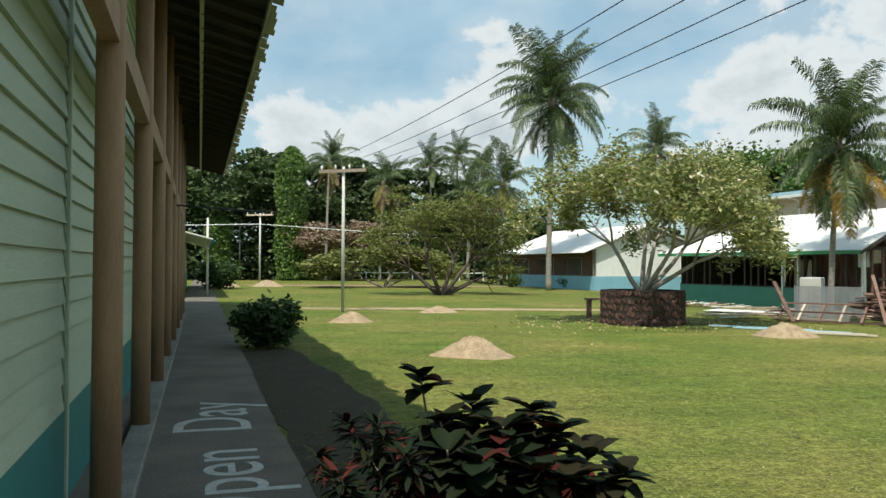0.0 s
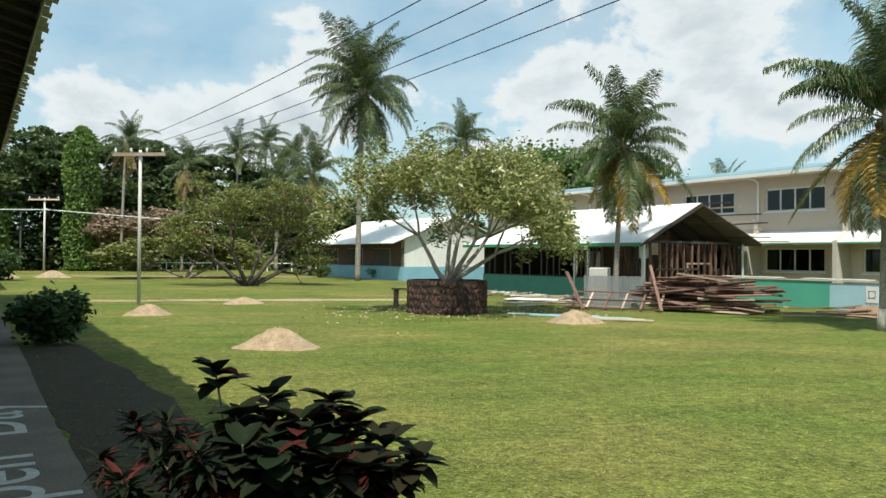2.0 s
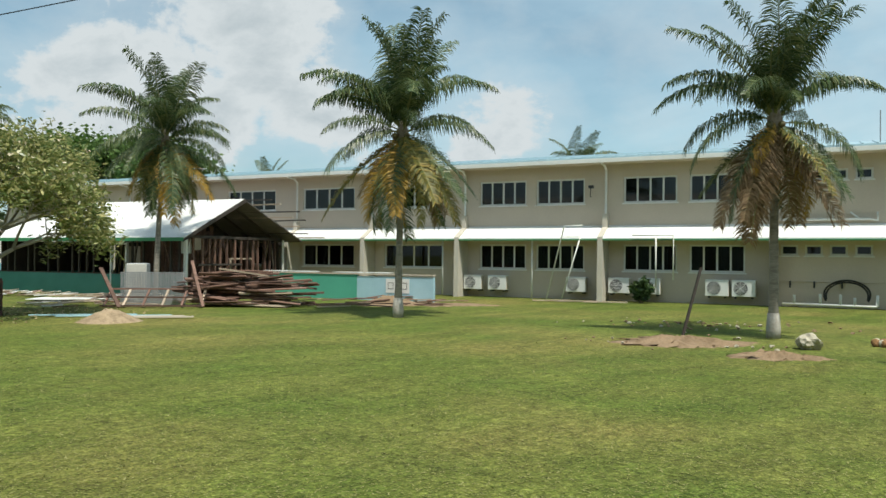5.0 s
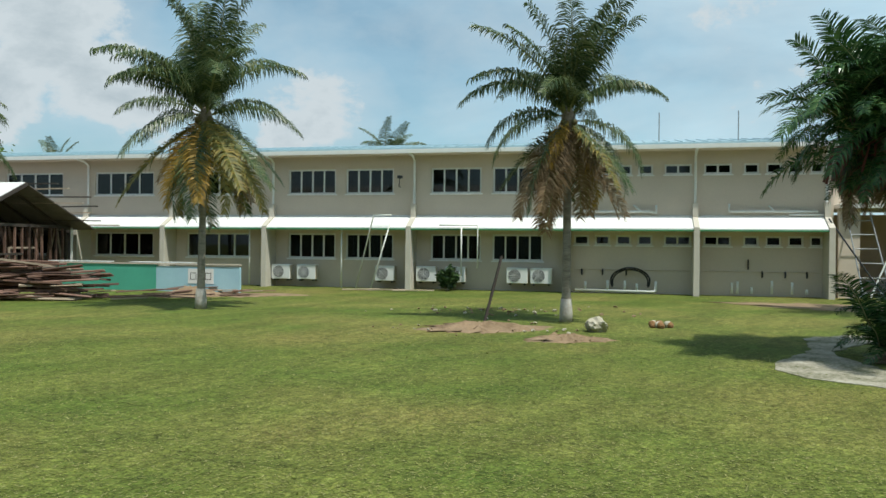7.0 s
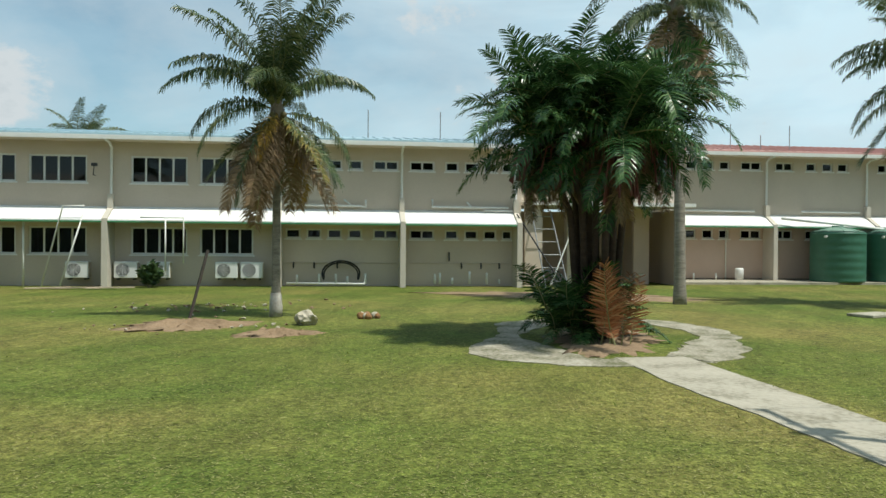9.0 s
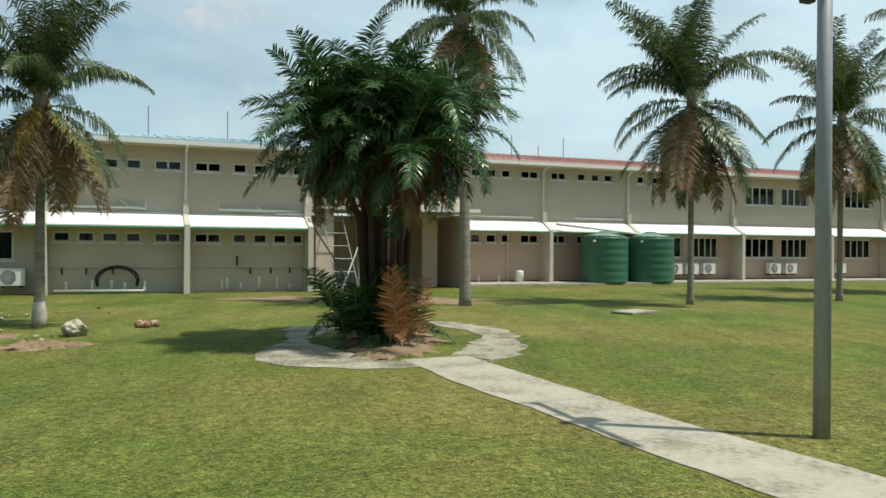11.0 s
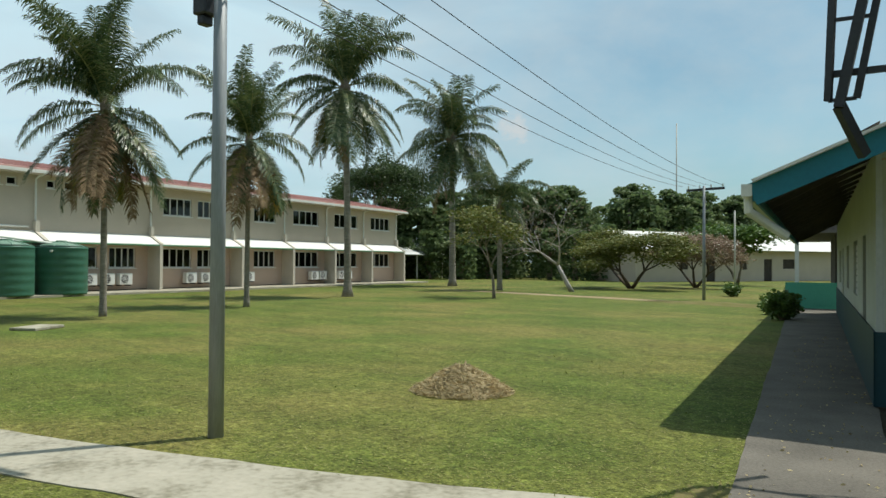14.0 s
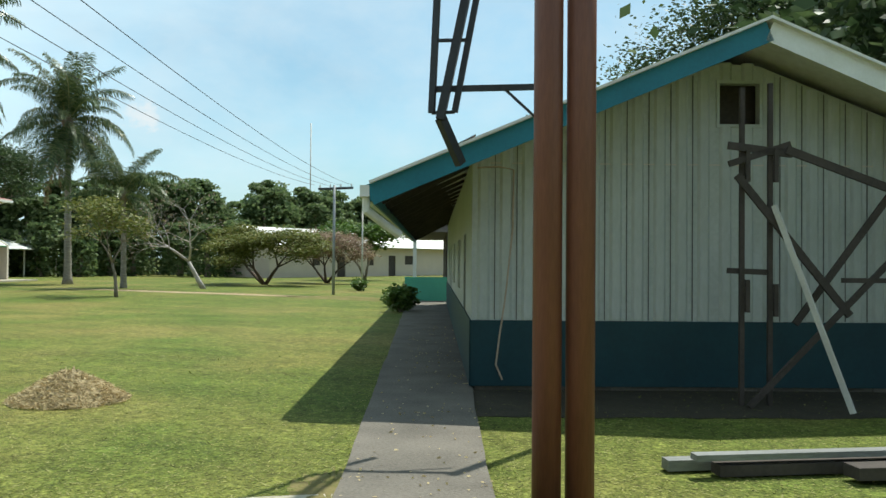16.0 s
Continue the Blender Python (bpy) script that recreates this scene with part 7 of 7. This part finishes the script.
Z = 3.17
wall_pipes(BLUE, [([(-1.9, 0.8, Z), (1.0, 0.8, Z), (1.25, 0.75, Z - 0.05), (1.25, 0.75, Z + 0.25)], 0.045), ([(-0.3, 0.85, Z + 0.25), (0.0, 0.8, Z)], 0.035), ([(0.4, 0.85, Z + 0.25), (0.7, 0.8, Z)], 0.035), ([(-1.5, 0.85, Z + 0.25), (-1.2, 0.8, Z)], 0.035),
                  ([(3.9, 0.8, Z + 0.3), (3.9, 0.8, Z), (4.4, 0.78, Z), (7.0, 0.8, Z)], 0.045), ([(5.3, 0.85, Z + 0.22), (5.5, 0.8, Z)], 0.035), ([(6.0, 0.78, Z - 0.12), (7.2, 0.78, Z - 0.12)], 0.035)], "white plastic pipes above the awnings")
rows = [([(-1.8, 0.6, 0.12), (1.2, 0.6, 0.10), (1.25, 0.6, 0.12), (1.25, 0.6, 0.5)], 0.05)]
rows += [([(x, 0.6, 0.1), (x, 0.6, h)], 0.045) for x, h in ((-1.4, 0.45), (-0.55, 0.5), (0.1, 0.5), (0.55, 0.4), (4.0, 0.5), (4.2, 0.55), (4.7, 0.35), (5.4, 0.6), (6.1, 0.55), (6.6, 0.3))]
rows += [([(-10.5, -0.3, 0.05), (-9.85, -0.05, 3.0), (-9.1, -0.05, 3.0)], 0.03), ([(-9.9, -0.2, 0.05), (-9.15, 0.0, 2.7)], 0.03), ([(-7.1, -0.1, 2.6), (-5.55, -0.1, 2.6), (-5.55, -0.1, 0.9)], 0.03), ([(-6.2, -0.1, 2.6), (-6.2, -0.1, 0.6)], 0.03), ([(-15.5, 0.3, 0.05), (-15.5, 0.3, 2.5)], 0.035), ([(-11.35, 0.3, 0.0), (-11.35, 0.3, 2.5)], 0.04)]
wall_pipes(BLUE, rows, "white plastic waste pipes along the wall foot")
wall_pipes(RED, [([(15.4, 0.8, Z + 0.2), (19.6, 0.8, Z + 0.18)], 0.045), ([(22.0, 0.8, Z + 0.2), (25.0, 0.8, Z + 0.18)], 0.045), ([(20.5, 0.0, 3.0), (23.0, -0.6, 2.75), (25.3, -0.9, 2.5)], 0.06), ([(16.5, 0.6, 0.1), (16.5, 0.6, 0.4)], 0.04), ([(17.6, 0.6, 0.1), (17.6, 0.6, 0.4)], 0.04), ([(18.2, 0.85, 0.1), (18.2, 0.85, 2.6)], 0.03)], "white plastic pipes on the red-roofed offices")
hose = thing("hose_coil", "black hose hung in a wide loop on the wall", "hose", BLUE @ pose(0.3, 0.62, 0.1))
part("hose", tube(bmesh.new(), [((0.85 + 0.03 * math.sin(3 * t)) * math.cos(t) * 0.85, 0.02 * math.sin(5 * t), 0.35 + 0.55 * math.sin(t)) for t in np.linspace(-0.35, 3.5, 40)], 0.035, 6), M_WIRE, hose)
part("hose", tube(bmesh.new(), [(0.78 * math.cos(t) * 0.85, 0.03, 0.35 + 0.48 * math.sin(t)) for t in np.linspace(-0.3, 3.4, 36)], 0.03, 6), M_WIRE, hose)
tp = thing("water_taps", "row of small dark taps on a thin wall pipe", "taps", BLUE)
part("pipe", tube(bmesh.new(), [(-1.9, 0.89, 0.92), (7.2, 0.89, 0.92)], 0.018, 6), M_WALL, tp)
for x in (-1.55, -0.75, 0.15, 5.1, 5.9, 6.65):
    part("tap", tube(bmesh.new(), [(x, 0.86, 0.92), (x, 0.80, 0.85), (x, 0.80, 0.70)], 0.035, 6), M_DARKSTEEL, tp)
part("tap", tube(bmesh.new(), [(4.6, 0.86, 1.35), (4.6, 0.80, 1.3), (4.6, 0.80, 1.0)], 0.035, 6), M_DARKSTEEL, tp)
lm = thing("wall_lamp", "small dark wall lamp on a bent arm", "lamp", BLUE @ pose(-9.0, 0.9, 4.2))
part("arm", tube(bmesh.new(), [(0, 0, 0), (0, -0.25, 0.0), (0.05, -0.3, 0.35)], 0.02, 6), M_DARKSTEEL, lm)
part("head", boxes((-0.05, 0.16, -0.36, -0.24, 0.33, 0.45), bevel=0.01), M_DARKSTEEL, lm)
for fr_, x, z in ((BLUE, 1.35, 5.6), (BLUE, 4.3, 5.6), (RED, 18.75, 6.1), (RED, 21.8, 6.1), (RED, 20.3, 6.1)):
    an = thing("roof_aerial", "thin upright aerial rod on the roof", "aerial", fr_ @ pose(x, 1.6, z), "roof aerials")
    part("rod", tube(bmesh.new(), [(0, 0, 0), (0, 0, 1.5 if x != 20.3 else 1.0)], 0.022, 6), M_POLE, an)

# entrance court between the blocks: inner walls, scaffold ladder
en = thing("entrance_block", "shaded recessed entrance linking the two office blocks", "building", BLUE @ pose(7.7, 0, 0))
part("wall", boxes((0.0, 7.2, 4.6, 4.8, 0, 3.2)), M_WALLP, en, "pink back wall of the recess")
part("wall", boxes((0.0, 7.2, 2.2, 2.4, 3.46, 5.5)), M_WALL, en, "cream upper link wall")
part("roof", boxes((-0.1, 7.3, 1.9, 6.0, 5.51, 5.62)), M_ROOFB, en, "low link roof")
part("wall", boxes((0.02, 0.75, 0.9, 1.1, 0, 3.28)), M_WALL, en, "pale screen wall")
part("pillar", boxes((2.0, 2.5, 1.6, 2.1, 0, 3.28)), M_WALL, en, "pale square pillar")
part("pillar", boxes((5.2, 5.9, 2.4, 2.6, 0, 3.28)), M_WALLP, en, "pink wall pier")
part("notice", boxes((3.75, 4.25, 4.46, 4.49, 1.1, 1.9)), M_WHITE, en, "white notice board")
part("door", boxes((2.7, 3.7, 4.5, 4.58, 0, 2.3)), M_WOODDK, en)
part("window", boxes((4.5, 5.2, 4.52, 4.58, 0.0, 2.2)), M_WOODDK, en)
part("roof", boxes((0.0, 7.2, 0.6, 4.59, 3.3, 3.45)), M_AWN, en, "flat link roof")
part("wall", boxes((6.75, 6.95, 1.2, 4.5, 0, 3.2)), M_WALLP, en, "pink side wall")
ld = thing("scaffold_ladder", "grey scaffold ladder leaning in the entrance", "ladder", BLUE @ pose(8.75, 0.1, 0))
for x0, x1 in ((-0.45, -0.75), (0.45, 0.05)):
    part("rail", tube(bmesh.new(), [(x0, -0.4, 0), (x1, 0.9, 3.1)], 0.026, 8), M_POLE, ld)
for k in range(6):
    t = (k + 0.5) / 6
    part("rung", tube(bmesh.new(), [(-0.45 - 0.3 * t, -0.4 + 1.3 * t, 3.1 * t), (0.45 - 0.4 * t, -0.4 + 1.3 * t, 3.1 * t)], 0.018, 6), M_POLE, ld)
part("brace", tube(bmesh.new(), [(-1.5, 0.2, 2.9), (0.3, -0.2, 0.05)], 0.03, 6), M_DARKSTEEL, ld)
part("brace", tube(bmesh.new(), [(1.0, 0.2, 2.9), (-0.2, -0.2, 0.1)], 0.03, 6), M_WHITE, ld)

# ---- leaf litter on the walkway ----
nr = np.random.default_rng(44)
t = nr.uniform(0, 1, 420) ** 1.5
o = nr.uniform(-0.62, 0.62, 420)
lx, ly = 1.7 + 6.0 * t + 0.93 * o, -4.05 - 16.0 * t + 0.36 * o
tagged(new("leaf_litter", leaf_mesh("leaf_litter", *quads(np.stack([lx, ly, np.full(420, 0.042)], 1), 0.022, nr, 1.8, 0.05), M_STRAW)), "small dry leaves strewn on the concrete walkway", "leaf litter", kind="stuff")

# ---- small things on the lawn ----
rk = thing("rock", "pale weathered rock on the grass", "rock", pose(16.0, 6.0, 0.0, 0, 0, 20))
bm = bmesh.new()
bmesh.ops.create_icosphere(bm, subdivisions=3, radius=0.22)
for v in bm.verts:
    v.co *= 1 + 0.5 * (noise.noise(v.co * 5) + 0.5 * noise.noise(v.co * 11))
    v.co.z = max(v.co.z * 0.75 + 0.13, -0.02)
part("stone", bm, M_STONE, rk)
hs = thing("coconut_husks", "small heap of orange-brown coconut husks", "husks", pose(17.6, 5.2, 0))
for k in range(7):
    bm = bmesh.new()
    bmesh.ops.create_icosphere(bm, subdivisions=2, radius=0.09)
    for v in bm.verts:
        v.co *= 1 + 0.4 * noise.noise(v.co * 9 + Vector((k, 0, 0)))
    part("husk", bm, M_HUSK if k % 3 else M_STONE, hs, at=Matrix.Translation((rng.uniform(-0.22, 0.22), rng.uniform(-0.22, 0.22), 0.06)))
sp = thing("leaning_post", "dark stake leaning beside the palm", "stake", pose(15.6, 8.5, 0))
part("stake", plank((0, 0, 0), (0.35, -0.25, 1.55), 0.05, 0.05), M_WOODDK, sp)
rub = thing("rubble", "broken concrete rubble and roots by the palm", "rubble", pose(19.5, 9.9, 0, 0, 0, -60))
for k in range(70):
    bm = bmesh.new()
    s = rng.uniform(0.02, 0.06)
    bmesh.ops.create_icosphere(bm, subdivisions=1, radius=s)
    for v in bm.verts:
        v.co *= 1 + 1.1 * noise.noise(v.co * 22 + Vector((k, 0, 0)))
        v.co.z *= 0.6
    part("chunk", bm, M_DIRT if k % 3 else M_STONE, rub, at=Matrix.Translation((rng.gauss(0, 1.5), rng.gauss(0, 0.7), s * 0.3)))
cl = thing("rubble", "broken concrete crumbs and clods on bare earth", "rubble", pose(15.0, 8.2, 0, 0, 0, -60))
for k in range(40):
    bm = bmesh.new()
    s = rng.uniform(0.015, 0.055)
    bmesh.ops.create_icosphere(bm, subdivisions=1, radius=s)
    for v in bm.verts:
        v.co *= 1 + 1.1 * noise.noise(v.co * 22 + Vector((k, 3, 0)))
        v.co.z *= 0.6
    part("chunk", bm, M_DIRT if k % 3 else M_STONE, cl, at=Matrix.Translation((rng.gauss(0, 1.2), rng.gauss(0, 0.7), 0.02 + s * 0.3)))
pv = thing("paving_slab", "flat pale slab lying on the grass", "slab", pose(21.81, -6.7, 0, 0, 0, -50))
part("slab", boxes((-0.6, 0.6, -0.35, 0.35, 0.0, 0.07), bevel=0.01), M_PATH, pv)
lg = thing("fallen_boards", "a few loose boards by the wall", "timber", BLUE @ pose(-9.0, -1.4, 0))
for k in range(5):
    part("board", plank((-1.6 + 0.5 * k, rng.uniform(-0.3, 0.3), 0.05), (-0.2 + 0.55 * k, rng.uniform(-0.3, 0.3), 0.07), 0.12, 0.04), M_WOODP, lg)
shrub("small dark pot plant by the outdoor units", *(BLUE @ Vector((-6.7, -0.3, 0)))[:2], 0.4, 0.4, 0.95, M_LEAFB, 700, 0.11, 88, "pot_plant", 2.4, 9)
fe = thing("white_fence", "low white rail fence before the far trees", "fence", pose(-13.4, 88, 0, 0, 0, -2))
for k in range(8):
    part("post", boxes((2.6 * k - 0.06, 2.6 * k + 0.06, -0.06, 0.06, 0, 1.05)), M_WHITE, fe)
for k in range(7):
    part("rail", plank((2.6 * k, 0, 0.85), (2.6 * k + 2.6, 0, 0.85 + 0.02 * (k % 3)), 0.05, 0.10), M_WHITE, fe)

# ---- timber trestle, pipes and lengths by the ribbed building ----
tr = thing("timber_trestle", "dark braced timber trestle standing before the gable wall", "trestle", B2 @ pose(-1.05, 0, 0))
for yy, top in ((-3.28, 3.92), (-3.63, 3.98)):
    part("post", plank((0, yy, 0), (0, yy, top), 0.055, 0.055), M_WOODDK, tr)
for p, q, w in [((-0.05, -3.09, 3.2), (-0.05, -3.88, 3.1), 0.09), ((-0.05, -3.10, 2.97), (-0.05, -3.86, 3.22), 0.08), ((0.05, -3.12, 1.66), (0.05, -3.64, 1.64), 0.07),
                ((-0.08, -3.19, 2.83), (-0.08, -4.58, 1.12), 0.09), ((-0.08, -3.8, 3.15), (-0.08, -6.6, 2.12), 0.10), ((0.08, -3.98, 1.0), (0.08, -6.0, 3.75), 0.08), ((-0.05, -4.5, 1.55), (-0.05, -6.6, 1.55), 0.06), ((-0.2, -3.30, 0.02), (0.08, -6.2, 2.85), 0.07)]:
    part("brace", plank(p, q, 0.045, w), M_WOODDK, tr)
part("pale_strut", plank((-0.1, -3.64, 2.46), (-0.75, -4.27, 0.05), 0.045, 0.06), M_POLEW, tr, "pale painted strut")
for yy, hh in ((-3.28, 1.4), (-3.63, 1.35), (-3.28, 3.0), (-3.63, 3.0)):
    part("splice", plank((-0.06, yy - 0.05, hh - 0.25), (-0.06, yy - 0.05, hh + 0.15), 0.05, 0.05), M_WOODDK, tr)
for yy in (-5.4, -6.4):
    part("post", plank((0.05, yy, 0), (0.05, yy, 3.0), 0.07, 0.07), M_WOODDK, tr)
lt = thing("timber_lengths", "long dark timbers stacked on the grass", "timber", pose(-0.52, -8.17, 0, 0, 0, 29))
for k, (a, b, yy, z, w, h) in enumerate([(-2.6, 1.45, 0.0, 0.06, 0.14, 0.09), (-2.4, 1.3, 0.22, 0.17, 0.12, 0.05), (-2.6, 1.1, 0.2, 0.06, 0.16, 0.09), (-2.6, -0.3, -0.2, 0.05, 0.12, 0.06), (-2.6, 0.1, 0.5, 0.09, 0.2, 0.1)]):
    part("beam", plank((a, yy, z), (b, yy, z), w, h), M_GREYSTEEL if k < 2 else M_WOODDK, lt)
pp = thing("steel_posts", "pair of tall brown steel pipe posts side by side", "posts", pose(1.46, -6.2, 0))
for k, dx in enumerate((0.0, -0.225)):
    part("pipe", tube(bmesh.new(), [(dx, -0.087 * k, -0.1), (dx - 0.0, -0.087 * k, 3.0), (dx - 0.0, -0.087 * k, 6.2)], 0.106, 20), M_RUST, pp, smooth=True)
fm = thing("steel_bracket_frame", "dark steel ladder-like frame on an arm from a steel post", "frame", pose(1.85, -8.14, 0))
FM0 = Vector((1.85, -8.14, 0))
part("post", rod((0, 0, -0.1), (0, 0, 3.56), 0.055, 14), M_RUST, fm, smooth=True)
rails = [(Vector((2.98, -7.7, 3.19)) - FM0, Vector((2.86, -7.69, 5.9)) - FM0), (Vector((2.77, -7.78, 3.2)) - FM0, Vector((2.29, -7.91, 5.9)) - FM0)]
for p, q in rails:
    part("rail", plank(p, q, 0.045, 0.06), M_DARKSTEEL, fm)
for t in (0.0, 0.26, 0.52, 0.78):
    part("rung", plank(rails[0][0].lerp(rails[0][1], t), rails[1][0].lerp(rails[1][1], t), 0.03, 0.03), M_DARKSTEEL, fm)
part("channel", plank(Vector((2.89, -7.7, 3.12)) - FM0, Vector((2.35, -7.86, 5.89)) - FM0, 0.12, 0.08), M_DARKSTEEL, fm, "dark steel channel")
part("channel", plank(Vector((2.78, -7.99, 2.72)) - FM0, Vector((2.89, -7.71, 3.14)) - FM0, 0.07, 0.10), M_DARKSTEEL, fm, "bent channel end")
part("arm", plank(Vector((2.98, -7.74, 3.43)) - FM0, (0, 0, 3.46), 0.05, 0.055), M_DARKSTEEL, fm)
part("brace", plank(Vector((2.32, -8.0, 3.43)) - FM0, Vector((1.99, -8.11, 3.11)) - FM0, 0.02, 0.025), M_DARKSTEEL, fm)

# ---- grass blades near the camera ----
nr = np.random.default_rng(21)
n = 330000
r = 2.5 + 14.0 * nr.uniform(0, 1, n) ** 1.6
ang = nr.uniform(radians(-112), radians(115), n)
gx, gy = r * np.cos(ang), r * np.sin(ang)
c = np.stack([gx, gy, np.full(n, 0.002)], 1)


def clear_of(line, half):
    keep = np.ones(len(c), bool)
    for (ax, ay), (bx, by) in zip(line, line[1:]):
        d = np.array([bx - ax, by - ay])
        t = np.clip(((c[:, :2] - (ax, ay)) @ d) / (d @ d), 0, 1)
        keep &= np.hypot(c[:, 0] - ax - t * d[0], c[:, 1] - ay - t * d[1]) > half
    return keep


keep = clear_of(WALK_A, 0.70) & clear_of(WALK_B, 0.60) & clear_of([(2.38, -5.3), (5.14, -3.82), (7.55, -2.75), (12.53, -0.88)], 0.53) & clear_of(RING, 0.40)
keep &= np.hypot(c[:, 0] - 15.54, c[:, 1] - 0.64) > 2.1
keep &= np.hypot(c[:, 0] - 7.9, c[:, 1] + 8.05) > 0.7
keep &= np.hypot(c[:, 0] - 0.2, c[:, 1] - 15.4) > 0.75
c = c[keep]
m = len(c)
lean = nr.normal(size=(m, 3)) * np.array([1.0, 1.0, 0]) + np.array([0, 0, 0.06])
lean /= np.linalg.norm(lean, axis=1)[:, None]
ln = (nr.uniform(0.018, 0.055, m))[:, None]
sd = np.stack([nr.normal(size=m), nr.normal(size=m), np.zeros(m)], 1)
sd /= np.linalg.norm(sd, axis=1)[:, None]
wd = (0.004 + 0.0006 * np.hypot(c[:, 0], c[:, 1]))[:, None]
v = np.stack([c - sd * wd, c + sd * wd, c + lean * ln], 1).reshape(-1, 3)
tagged(new("grass", leaf_mesh("grass", v, np.arange(3 * m).reshape(-1, 3), M_GRASS)), "short mown grass blades", "grass", kind="stuff")
